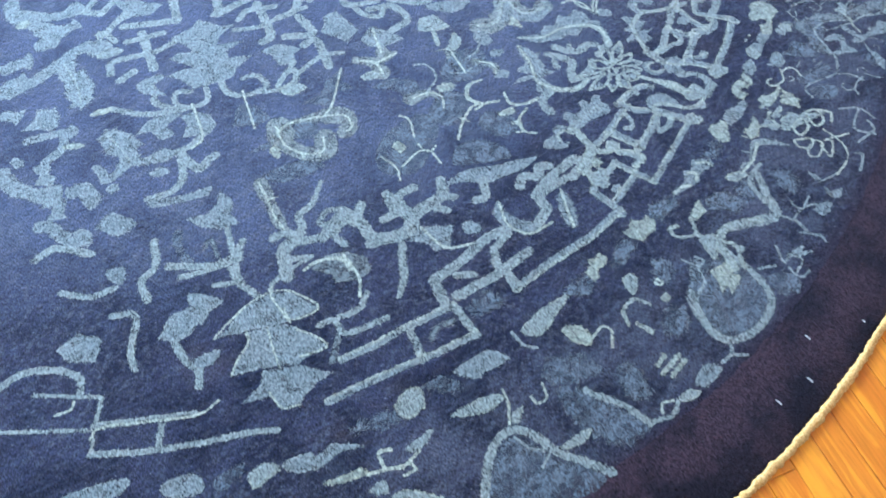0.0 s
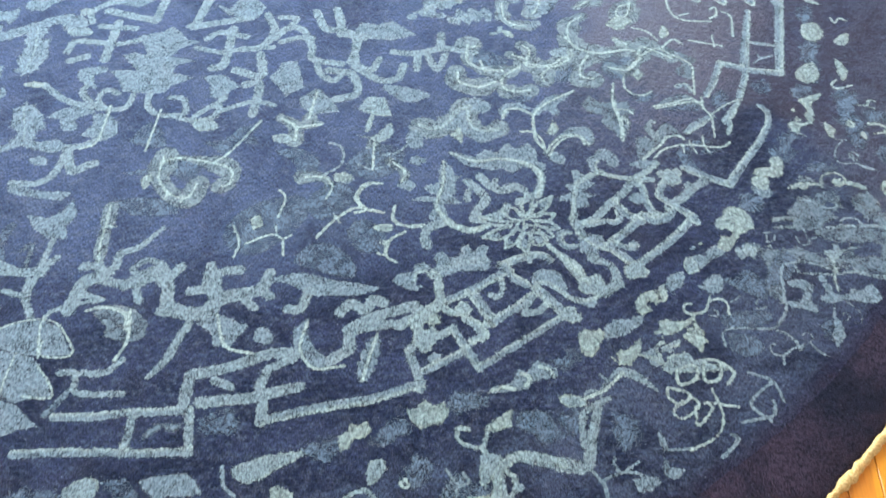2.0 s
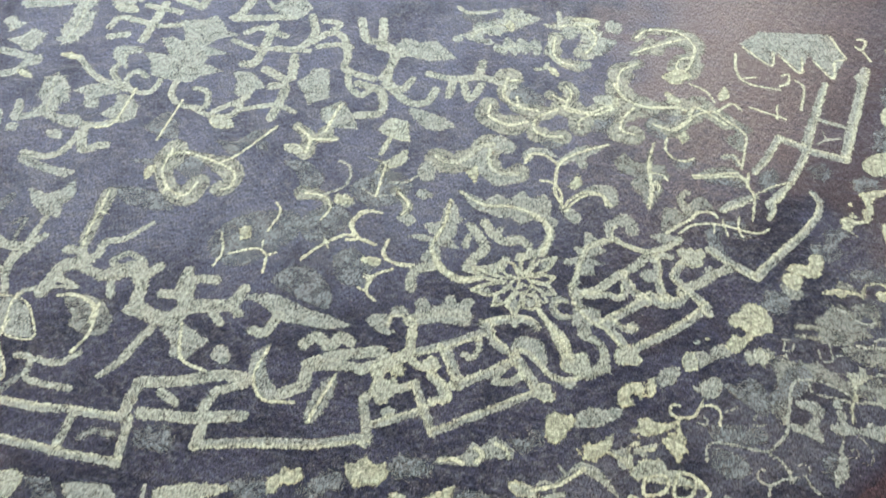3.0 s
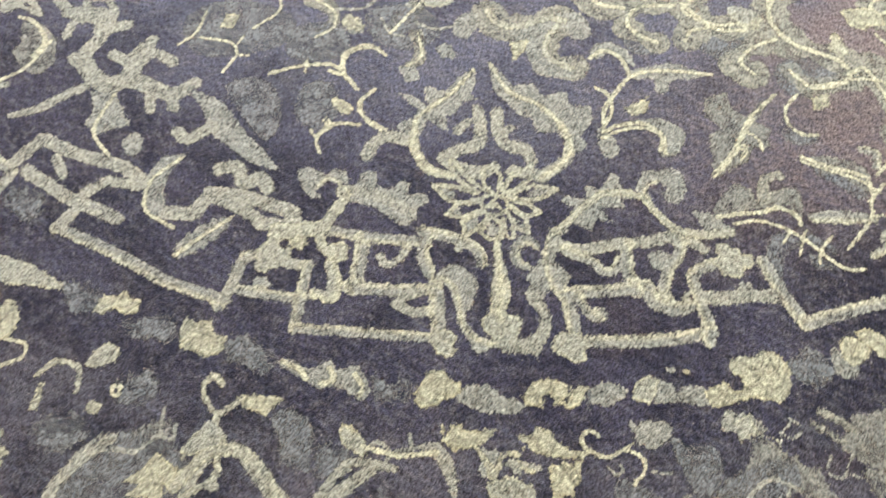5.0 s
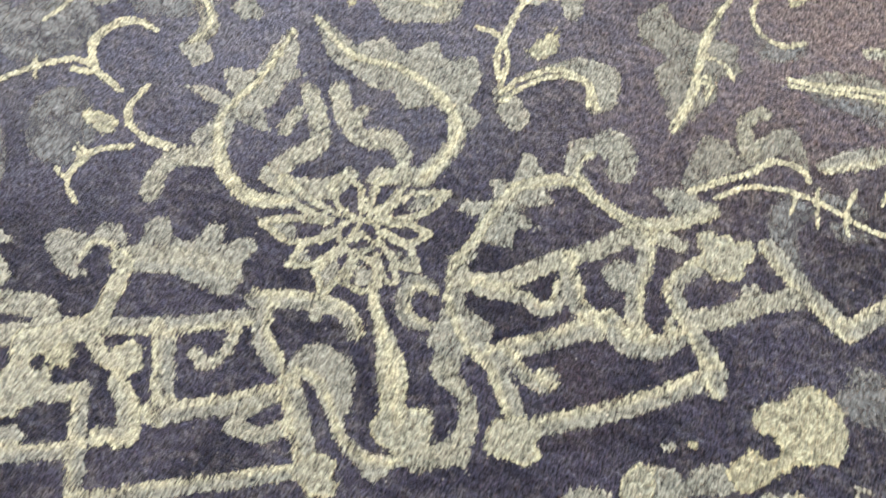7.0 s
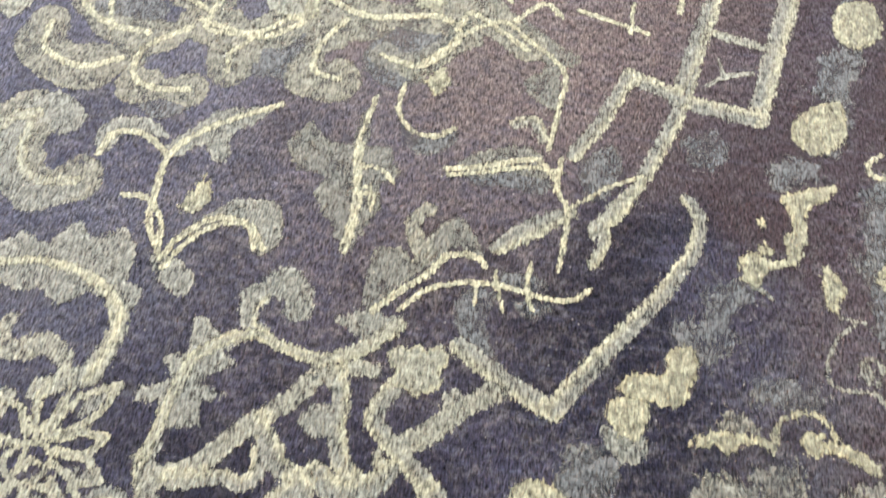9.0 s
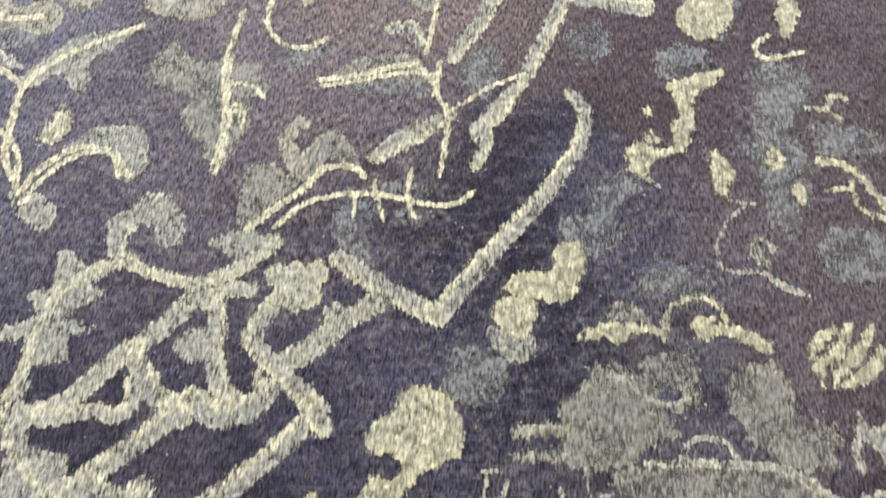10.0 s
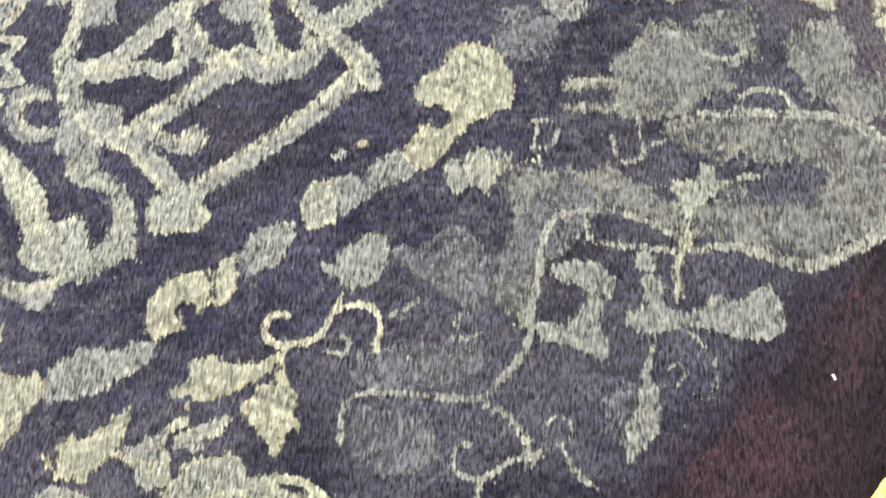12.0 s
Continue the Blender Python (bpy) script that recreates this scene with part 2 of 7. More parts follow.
def ribbon(name, line, widths, tone, parent, closed=False, wobble=0.14, label=""):
    """Low pile along a line, its middle a little proud, its sides uneven."""
    z = RISE[tone] + seedling.uniform(0, 0.0001)
    phase = seedling.uniform(0, 99)
    verts, faces, inset = [], [], []
    n = len(line)
    across = ((-1.0, 0.0), (-0.55, 0.75), (0.0, 1.0), (0.55, 0.75), (1.0, 0.0))
    for i, p in enumerate(line):
        a, b = (line[i - 1], line[(i + 1) % n]) if closed else (line[max(i - 1, 0)], line[min(i + 1, n - 1)])
        d = b - a
        d = d.normalized() if d.length > 1e-9 else Vector((1, 0))
        side = Vector((-d.y, d.x))
        w = widths(i / (n - 1)) if callable(widths) else widths
        left, right = w if isinstance(w, tuple) else (w, w)
        for u, h in across:
            j = 1 + wobble * 2.4 * noise.noise((p.x * 110 + phase, p.y * 110, u * 2.0))
            q = p + side * (u * (right if u > 0 else left) * 0.5 * FRINGE * j)
            verts.append((q.x, q.y, z + 0.00015 * h))
            inset.append(h)
    for i in range(n if closed else n - 1):
        k = ((i + 1) % n) * 5
        for c in range(4):
            faces.append((i * 5 + c, k + c, k + c + 1, i * 5 + c + 1))
    ob = mesh_object(name, verts, faces, TONES[tone], parent, label)
    att = ob.data.attributes.new("inset", "FLOAT", "POINT")
    att.data.foreach_set("value", inset)
    return ob


def taper(width, ends=0.08):
    """Width along a stroke, rounded off at both ends."""
    return lambda s: width * min(1.0, (0.25 + s / ends), (0.25 + (1 - s) / ends))


def bulbed(width):
    """Width along a vine end that swells into a round tip."""
    return lambda s: width * (min(1.0, 0.4 + s / 0.1) + 0.75 * math.exp(-(((s - 0.88) / 0.10) ** 2))) * min(1.0, 0.3 + (1 - s) / 0.06)


THIN = ("vine", "tendril", "side_vein", "sprig", "curl", "outline", "twig")


def stroke(name, points, width, tone="CREAM", sharp=False, closed=False, label="", parent=None):
    """A drawn line of the pattern; the bright ones lie on a broader, faded shade of their own."""
    line = spline(points, 0.004, sharp or name == "petal", closed)
    fine = name in THIN and tone == "CREAM" and width < 0.0105
    if closed:
        wide = width
    elif tone == "PALE" and name in ("sprig", "curl", "vine"):
        wide = bulbed(width)
    else:
        thin = fine or (tone == "PALE" and name in ("twig", "petal_line"))
        wide = taper(width * (0.8 if thin else 1.0))
    solid = tone == "CREAM" and not fine and not closed and parent is None and width > 0.007
    ob = ribbon(name, line, taper(width * 1.06) if solid else wide, "PALE" if solid else tone, parent or RUG, closed, label=label)
    if solid:
        lean = width * seedling.choice((-0.17, 0.17))
        bright = []
        for i, p in enumerate(line):
            d = line[min(i + 1, len(line) - 1)] - line[max(i - 1, 0)]
            bright.append(p + Vector((-d.y, d.x)).normalized() * lean if d.length > 1e-6 else p)
        ribbon("bright_edge", bright, taper(width * 0.62), "CREAM", ob, wobble=0.2)
    if tone == "CREAM" and parent is None and name in ("vine", "fret_bar", "tendril", "side_vein", "sprig", "zigzag", "twig"):
        if fine:
            broad, beats = width + (0.035 if name == "twig" else 0.022), seedling.uniform(2.2, 3.2) * len(line) * 0.004 / 0.05
            start, lean = seedling.uniform(0, 3), seedling.choice((-0.003, 0.003))
            shade = [p + Vector((lean, -abs(lean))) for p in line]
            beat = lambda s: (broad * (0.55 + 0.7 * abs(math.sin(s * beats + start))), broad * (0.55 + 0.7 * abs(math.cos(s * beats * 0.9 + start))))
            ribbon("shade", shade, beat, "PALE" if line[0].length < 0.97 else "DUSTY", ob, wobble=0.25)

    return ob


def halo(name, points, width, tone="DUSTY", sharp=False, teeth=0.0, pitch=0.02, label="", parent=None):
    """A broad shape along a line, widest in its middle, with lobes that lean towards its tip, uneven on its two sides."""
    line = spline(points, 0.003, sharp)
    length = sum((b - a).length for a, b in zip(line, line[1:]))
    count = min(max(2.6, length / pitch), 3.4 if tone == "WHITE" else 7.5)
    slip = seedling.uniform(0.3, 0.7)
    big = [seedling.uniform(0.8, 1.2) for _ in range(40)]

    def wide(s):
        body = max(0.12, math.sin(math.pi * min(1, s * 0.86 + 0.10)) ** 0.6)
        out = []
        for k in (0.0, slip):
            beat = s * count + k
            lobe = math.sin(math.pi * (beat % 1.0) ** 1.35) ** 0.75 if tone != "WHITE" else 1 - abs(2 * (beat % 1.0) ** 1.6 - 1)
            out.append(width * body * (1 - teeth + teeth * 1.35 * lobe) * big[int(beat) % 40])
        return tuple(out)

    return ribbon(name, line, wide, tone, parent or RUG, label=label, wobble=0.1 if tone == "WHITE" else 0.2)


def leaf(points, width, vein=0.007, tone="PALE", vein_tone="CREAM", teeth=0.6, pitch=0.03):
    """A toothed leaf with its bright midrib as a part of its own."""
    body = halo("leaf", points, width, tone, teeth=teeth, pitch=pitch)
    if vein:
        stroke("midrib", points, vein, vein_tone, parent=body)
    return body


def blob(name, x, y, r, tone="WHITE", lobes=6, depth=0.18, label="", parent=None):
    """A flower head or patch of pile with a lobed, uneven rim."""
    z = RISE[tone] + seedling.uniform(0, 0.0001)
    phase, stretch, turn = seedling.uniform(0, 99), seedling.uniform(1.0, 1.3), seedling.uniform(0, 6)
    rings, n = ((0.4, 1.0), (0.64, 0.8), (0.84, 0.45), (1.06, 0.0)), max(30, lobes * 6)
    ca, sa = math.cos(turn), math.sin(turn)
    verts, inset = [(x, y, z + 0.00015)], [1.0]
    for f, h in rings:
        for i in range(n):
            a = 2 * math.pi * i / n
            rough = 0.26 * noise.noise((math.cos(a) * 1.3 + phase, math.sin(a) * 1.3, 0)) + 0.16 * noise.noise((math.cos(a) * 4 + phase, math.sin(a) * 4, 9))
            rr = r * 1.14 * f * (1 - depth * f * abs(math.sin(lobes * a / 2 + phase)) + f * rough)
            u, v = rr * math.cos(a) * stretch, rr * math.sin(a) / stretch
            verts.append((x + u * ca - v * sa, y + u * sa + v * ca, z + 0.00015 * h))
            inset.append(h)
    faces = [(0, 1 + i, 1 + (i + 1) % n) for i in range(n)]
    for k in range(3):
        for i in range(n):
            a, b = 1 + k * n + i, 1 + k * n + (i + 1) % n
            faces.append((a, a + n, b + n, b))
    ob = mesh_object(name, verts, faces, TONES[tone], parent or RUG, label)
    att = ob.data.attributes.new("inset", "FLOAT", "POINT")
    att.data.foreach_set("value", inset)
    return ob


def shape(name, points, tone="WHITE", parent=None, rounded=False):
    """A patch of pile inside a closed outline of a few corners: a pointed leaf, a petal, a tier of a palmette."""
    rim = spline(points, 0.004, not rounded, True)
    mid = sum(rim, Vector((0, 0))) / len(rim)
    z, phase, n = RISE[tone] + seedling.uniform(0, 0.0001), seedling.uniform(0, 99), len(rim)
    verts, inset, faces = [(mid.x, mid.y, z + 0.00015)], [1.0], []
    for f, h in ((0.45, 1.0), (0.72, 0.8), (0.91, 0.45), (1.13, 0.0)):
        for p in rim:
            q = mid + (p - mid) * (f + 0.10 * f * noise.noise((p.x * 90 + phase, p.y * 90, 0)))
            verts.append((q.x, q.y, z + 0.00015 * h))
            inset.append(h)
    faces += [(0, 1 + i, 1 + (i + 1) % n) for i in range(n)]
    for k in range(3):
        for i in range(n):
            a, b = 1 + k * n + i, 1 + k * n + (i + 1) % n
            faces.append((a, a + n, b + n, b))
    ob = mesh_object(name, verts, faces, TONES[tone], parent or RUG)
    att = ob.data.attributes.new("inset", "FLOAT", "POINT")
    att.data.foreach_set("value", inset)
    return ob


def bud(x, y, length, turn, wide=0.5, tone="WHITE"):
    """A pointed bud."""
    dx, dy = math.cos(radians(turn)) * length / 2, math.sin(radians(turn)) * length / 2
    line = spline([(x - dx, y - dy), (x + dx, y + dy)], 0.003)
    return ribbon("bud", line, lambda s: length * wide * max(0.06, 1 - abs(2 * s - 1)) ** 0.5, tone, RUG)


def bar(points, width, side=0, sharp=False):
    """A drawn line; side: which flank is woven brighter (1 left, -1 right, 2 its middle)."""
    return ("bar", spline(points, 0.008, sharp), width if isinstance(width, tuple) else (width,), side)


def area(points, sharp=False):
    """A filled outline, rounded or with pointed lobes."""
    return ("area", spline(points, 0.006, sharp, True), (), 0)


def frond(points, width, teeth):
    """A leaf along its midrib with lobes that lean towards the tip."""
    line = spline(points, 0.005)
    out = []
    for flank in (1, -1):
        one = []
        for i, p in enumerate(line):
            s = i / (len(line) - 1)
            d = (line[min(i + 1, len(line) - 1)] - line[max(i - 1, 0)]).normalized()
            lobe = 0.55 + 0.45 * ((s * teeth + (0.5 if flank < 0 else 0)) % 1.0)
            one.append(p + Vector((-d.y, d.x)) * (flank * width * 0.5 * lobe * math.sin(math.pi * (0.08 + 0.9 * s)) ** 0.6))
        out += one if flank > 0 else one[::-1]
    return ("area", out, (), 0)


def disc(x, y, r):
    """A small lobed flower head."""
    lobes, slip = 6, x * 40
    return ("area", [Vector((x + r * (1 + 0.10 * math.cos(lobes * a + slip)) * math.cos(a), y + r * (1 + 0.10 * math.cos(lobes * a + slip)) * math.sin(a))) for a in (i * math.pi / 15 for i in range(30))], (), 0)


def to_segments(line, closed, gx, gy):
    """Distance from grid points to a line, its side, and how far along it the nearest point lies."""
    best = np.full(gx.shape, 9.0)
    flank, along = np.zeros(gx.shape), np.zeros(gx.shape)
    n = len(line)
    for i in range(n if closed else n - 1):
        a, b = line[i], line[(i + 1) % n]
        ux, uy = b.x - a.x, b.y - a.y
        size = max(ux * ux + uy * uy, 1e-12)
        s = np.clip(((gx - a.x) * ux + (gy - a.y) * uy) / size, 0, 1)
        dx, dy = gx - a.x - s * ux, gy - a.y - s * uy
        d = np.hypot(dx, dy)
        near = d < best
        best = np.where(near, d, best)
        flank = np.where(near, np.sign(ux * dy - uy * dx), flank)
        along = np.where(near, (i + s) / max(1, n - 1), along)
    return best, flank, along


def within(line, gx, gy):
    inside = np.zeros(gx.shape, bool)
    for a, b in zip(line, line[1:] + line[:1]):
        if abs(b.y - a.y) > 1e-9:
            inside ^= ((a.y > gy) != (b.y > gy)) & (gx < (b.x - a.x) * (gy - a.y) / (b.y - a.y) + a.x)
    return inside


CELL, FRAY, SOFT = 0.0026, 0.0042, 0.0085


def cluster(fields):
    """Sort the pieces of a motif into sets that touch one another."""
    sets = []
    for k, (d, _) in enumerate(fields):
        near = d < FRAY
        joined = [s for s in sets if np.any(near & s[1])]
        sets = [s for s in sets if not any(s is j for j in joined)]
        sets.append(([k] + [i for s in joined for i in s[0]], np.logical_or.reduce([near] + [s[1] for s in joined])))
    return [sorted(s[0]) for s in sets]


def lobed_widths(width, count, spread):
    return tuple(width * (1.0 - spread + 2 * spread * seedling.random()) for _ in range(count))


def figure(name, tone, items):
    """One motif of the weave: low pile inside the union of its lines and outlines, denser away from its rim."""
    every = [p for item in items for p in item[1]]
    pad = max([max(w, default=0) for _, _, w, _ in items]) * 0.5 + FRAY + 2 * CELL
    x0, x1 = min(p.x for p in every) - pad, max(p.x for p in every) + pad
    y0, y1 = min(p.y for p in every) - pad, max(p.y for p in every) + pad
    nx, ny = int((x1 - x0) / CELL) + 2, int((y1 - y0) / CELL) + 2
    gx, gy = np.meshgrid(x0 + CELL * np.arange(nx), y0 + CELL * np.arange(ny))
    ragged = 0.0016 * np.sin(gx * 330 + 1.7 * np.sin(gy * 210)) * np.sin(gy * 290 + 1.4 * np.sin(gx * 240)) + 0.0009 * np.sin(gx * 900 + 2 * np.sin(gy * 500)) * np.sin(gy * 800)
    fine = tone in ("CREAM", "PALE") and all(k == "bar" and max(w) < 0.0125 for k, _, w, _ in items)
    far = fine and max(max(w) for _, _, w, _ in items) > 0.0078
    slim, soft = (0.70 if far else 0.95, 0.0052) if fine else (1.0, 0.0060 if name == "rosette" else SOFT)
    crisp = tone not in ("DUSTY", "MIST") or name in ("leaf", "shade")
    soft = soft if crisp else 0.013
    fields = []
    for kind, line, widths, side in items:
        if kind == "bar":
            d, flank, along = to_segments(line, False, gx, gy)
            half = 0.5 * np.interp(along, np.linspace(0, 1, len(widths)), widths) if len(widths) > 1 else 0.5 * widths[0]
            half = half * slim
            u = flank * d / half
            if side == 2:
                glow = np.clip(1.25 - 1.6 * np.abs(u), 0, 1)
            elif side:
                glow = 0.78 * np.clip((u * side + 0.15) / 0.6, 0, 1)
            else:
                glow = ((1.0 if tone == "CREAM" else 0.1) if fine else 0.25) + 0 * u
            d = d - half + (0.25 if fine else 0.6) * ragged
        else:
            d = to_segments(line, True, gx, gy)[0]
            d, glow = np.where(within(line, gx, gy), -d, d) + (ragged if crisp else 3.0 * ragged + 0.0035 * np.sin(gx * 170 + 2 * np.sin(gy * 120)) * np.sin(gy * 150)), 0.0
        fields.append((d, glow))
    made = None
    for members in cluster(fields):
        depth, shine = np.full(gx.shape, 9.0), np.zeros(gx.shape)
        for k in members:
            d, glow = fields[k]
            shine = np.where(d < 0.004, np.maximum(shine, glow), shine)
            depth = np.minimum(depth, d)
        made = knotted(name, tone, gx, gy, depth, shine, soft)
    thin = [it for it in items if it[0] == "bar" and max(it[2]) < 0.0135 and len(it[1]) > 5]
    if tone == "CREAM" and name in ("vine", "twig") and every[0].length < 1.06:
        for _, line, widths, _ in thin:
            wide = max(widths) + (0.032 if name == "vine" else 0.016)
            lean = Vector((seedling.uniform(-0.005, 0.005), seedling.uniform(-0.005, 0.005)))
            figure("shade", "MIST", [("bar", [p + lean for p in line], lobed_widths(wide, max(4, len(line) // 3), 0.6), 0)])
    return made


def knotted(name, tone, gx, gy, depth, shine, soft):
    """The mesh of one motif on its grid of knots."""
    ny, nx = gx.shape
    used = depth < FRAY
    cells = used[:-1, :-1] | used[1:, :-1] | used[:-1, 1:] | used[1:, 1:]
    take = np.zeros(gx.shape, bool)
    for j in (0, 1):
        for i in (0, 1):
            take[j:ny - 1 + j, i:nx - 1 + i] |= cells
    index = np.cumsum(take).reshape(take.shape) - 1
    inset = np.clip(0.42 - (depth + 0.0003) / soft, 0, 1)
    z = RISE[tone] + seedling.uniform(0, 0.0001) + 0.00015 * inset
    verts = np.column_stack((gx[take], gy[take], z[take])).tolist()
    rows, cols = np.nonzero(cells)
    faces = np.column_stack((index[rows, cols], index[rows, cols + 1], index[rows + 1, cols + 1], index[rows + 1, cols])).tolist()
    ob = mesh_object(name, verts, faces, TONES[tone], RUG)
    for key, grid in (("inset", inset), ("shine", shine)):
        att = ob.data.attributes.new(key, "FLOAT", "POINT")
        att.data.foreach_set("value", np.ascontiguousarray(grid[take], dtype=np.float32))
    return ob


# ---- the room ----


def block(name, lo, hi, material, kind="structure", parent=None, bevel=0.0, label="", category=""):
    ob = from_bmesh(name, box_mesh(lo, hi, bevel), material, parent)
    return tagged(ob, label, category, "", kind)


X0, X1, Y0, Y1, TOP = -4.0, 4.0, -4.5, 2.3, 2.7


def wall_with_windows(name, lo, hi, axis, holes, label):
    """A wall of solid pieces round its window openings; axis: 0 runs along x, 1 along y."""
    sill, head = 0.9, 2.6
    bm = bmesh.new()
    cuts = [lo[axis], *[c for h in holes for c in h], hi[axis]]
    for i, (a, b) in enumerate(zip(cuts, cuts[1:])):
        spans = ((lo[2], hi[2]),) if i % 2 == 0 else ((lo[2], sill), (head, hi[2]))
        for z0, z1 in spans:
            l, h = [*lo[:2], z0], [*hi[:2], z1]
            l[axis], h[axis] = a, b
            piece = box_mesh(l, h)
            me = bpy.data.meshes.new("piece")
            piece.to_mesh(me)
            piece.free()
            bm.from_mesh(me)
            bpy.data.meshes.remove(me)
    return tagged(from_bmesh(name, bm, PLASTER), label, "wall", "", "structure")


# The window openings are assumed, added to go with the two lamps.
wall_with_windows("wall_north", (X0, Y1, FLOOR_Z), (X1, Y1 + 0.2, TOP), 0, ((-2.8, -0.6), (0.4, 2.6)), "plain off-white plaster wall, unseen, with two assumed window openings")
block("wall_east", (X1, Y0, FLOOR_Z), (X1 + 0.2, Y1, TOP), PLASTER, label="plain off-white plaster wall opposite the west wall", category="wall")
block("wall_south", (X0, Y0 - 0.2, FLOOR_Z), (X1, Y0, TOP), PLASTER, label="plain off-white plaster wall behind the rug", category="wall")
block("wall_west", (X0 - 0.2, Y0, FLOOR_Z), (X0, Y1, TOP), PLASTER, label="plain off-white plaster wall beside the rug", category="wall")
block("ceiling", (X0 - 0.2, Y0 - 0.2, TOP), (X1 + 0.2, Y1 + 0.2, TOP + 0.2), CEILING, label="plain white plaster ceiling over the room", category="ceiling")
FLOOR = block("floor", (X0 - 0.2, Y0 - 0.2, FLOOR_Z - 0.15), (X1 + 0.2, Y1 + 0.2, FLOOR_Z - 0.004), OAK, label="honey-coloured varnished oak strip floor under the rug", category="floor")

# ---- the rug ----
RIM, RIM_R = Vector((-0.057, -0.145)), 1.854
INNER, INNER_R = Vector((0.019, -0.092)), 1.789
RUG = tagged(new("round_rug"), "round navy wool rug with worn pale vine pattern on wooden floor", "rug")


def ring_mesh(name, rings, n, material, parent, label="", ragged=0.0):
    """A surface of revolution through rings of (centre, radius, height)."""
    verts, faces = [], []
    for c, r, z in rings:
        for i in range(n):
            a = 2 * math.pi * i / n
            q = r + ragged * noise.noise((math.cos(a) * r * 60, math.sin(a) * r * 60, 0)) + ragged * 0.6 * noise.noise((math.cos(a) * r * 170, math.sin(a) * r * 170, 5))
            verts.append((c.x + q * math.cos(a), c.y + q * math.sin(a), z))
    for k in range(len(rings) - 1):
        for i in range(n):
            j = (i + 1) % n
            faces.append((k * n + i, (k + 1) * n + i, (k + 1) * n + j, k * n + j))
    return mesh_object(name, verts, faces, material, parent, label)


ring_mesh("field", [(INNER, 0.001, 0.0), (INNER, 1.0, 0.0), (INNER, INNER_R - 0.01, 0.0), (INNER, INNER_R + 0.004, -0.0015)], 360, FIELD, RUG, "washed navy blue wool field", 0.004)
ring_mesh("border_band", [(INNER, INNER_R - 0.012, -0.002), (INNER, INNER_R, 0.0003), (INNER.lerp(RIM, 0.5), (INNER_R + RIM_R) / 2, 0.0006), (RIM, RIM_R - 0.012, 0.0), (RIM, RIM_R - 0.004, -0.003), (RIM, RIM_R - 0.002, -0.009)], 720, BAND, RUG, "plain dark aubergine wool border", 0.006)
ring_mesh("bound_edge", [(RIM, RIM_R - 0.006, -0.009), (RIM, RIM_R - 0.005, -0.0008), (RIM, RIM_R, 0.0006), (RIM, RIM_R + 0.005, -0.001), (RIM, RIM_R + 0.0095, -0.0055), (RIM, RIM_R + 0.009, -0.0098)], 3600, BINDING, RUG, "ragged cream edge of the rug backing", 0.0045)

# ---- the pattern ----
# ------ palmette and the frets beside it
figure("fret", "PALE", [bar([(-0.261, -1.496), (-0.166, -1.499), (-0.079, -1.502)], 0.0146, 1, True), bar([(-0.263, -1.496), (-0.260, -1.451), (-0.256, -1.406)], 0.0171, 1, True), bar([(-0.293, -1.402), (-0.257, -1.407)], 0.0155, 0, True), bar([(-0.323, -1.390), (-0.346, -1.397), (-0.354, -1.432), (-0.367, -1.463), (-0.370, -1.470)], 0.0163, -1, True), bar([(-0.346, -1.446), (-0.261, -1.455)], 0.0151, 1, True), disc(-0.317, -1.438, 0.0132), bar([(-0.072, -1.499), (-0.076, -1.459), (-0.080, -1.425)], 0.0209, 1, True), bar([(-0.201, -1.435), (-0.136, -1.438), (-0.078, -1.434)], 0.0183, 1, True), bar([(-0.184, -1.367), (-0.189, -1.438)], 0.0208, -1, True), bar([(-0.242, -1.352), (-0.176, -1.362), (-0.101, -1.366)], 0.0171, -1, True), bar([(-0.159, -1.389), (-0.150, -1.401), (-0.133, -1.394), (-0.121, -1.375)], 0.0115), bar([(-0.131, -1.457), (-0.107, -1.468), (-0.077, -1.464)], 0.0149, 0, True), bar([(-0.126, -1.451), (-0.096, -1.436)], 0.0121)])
figure("knob_flower", "CREAM", [disc(-0.311, -1.394, 0.0209), disc(-0.292, -1.390, 0.0105), disc(-0.318, -1.409, 0.0114)])
figure("knob_flower", "CREAM", [area([(-0.083, -1.502), (-0.073, -1.491), (-0.059, -1.490), (-0.048, -1.498), (-0.051, -1.510), (-0.048, -1.518), (-0.058, -1.527), (-0.075, -1.520)])])
figure("vine", "CREAM", [bar([(-0.305, -1.357), (-0.272, -1.355), (-0.244, -1.347), (-0.230, -1.325), (-0.217, -1.301), (-0.223, -1.290)], (0.0272, 0.024, 0.0185, 0.0174)), bar([(-0.306, -1.358), (-0.310, -1.377)], 0.0202), bar([(-0.247, -1.360), (-0.236, -1.381), (-0.218, -1.387)], (0.0158, 0.0158, 0.0222)), disc(-0.216, -1.385, 0.0157), bar([(-0.226, -1.403), (-0.217, -1.424), (-0.220, -1.450), (-0.238, -1.445)], (0.0153, 0.0224, 0.0224, 0.0132), 1), disc(-0.241, -1.447, 0.0091)])
figure("node_flower", "WHITE", [disc(-0.273, -1.372, 0.0127)])
figure("leaf", "PALE", [area([(-0.225, -1.280), (-0.205, -1.279), (-0.192, -1.257), (-0.175, -1.260), (-0.170, -1.279), (-0.154, -1.284), (-0.139, -1.272), (-0.127, -1.275), (-0.127, -1.293), (-0.107, -1.289), (-0.097, -1.302), (-0.111, -1.315), (-0.114, -1.333), (-0.133, -1.342), (-0.154, -1.329), (-0.175, -1.315), (-0.202, -1.309), (-0.221, -1.299)]), bar([(-0.213, -1.288), (-0.165, -1.298), (-0.123, -1.320)], 0.0089)])
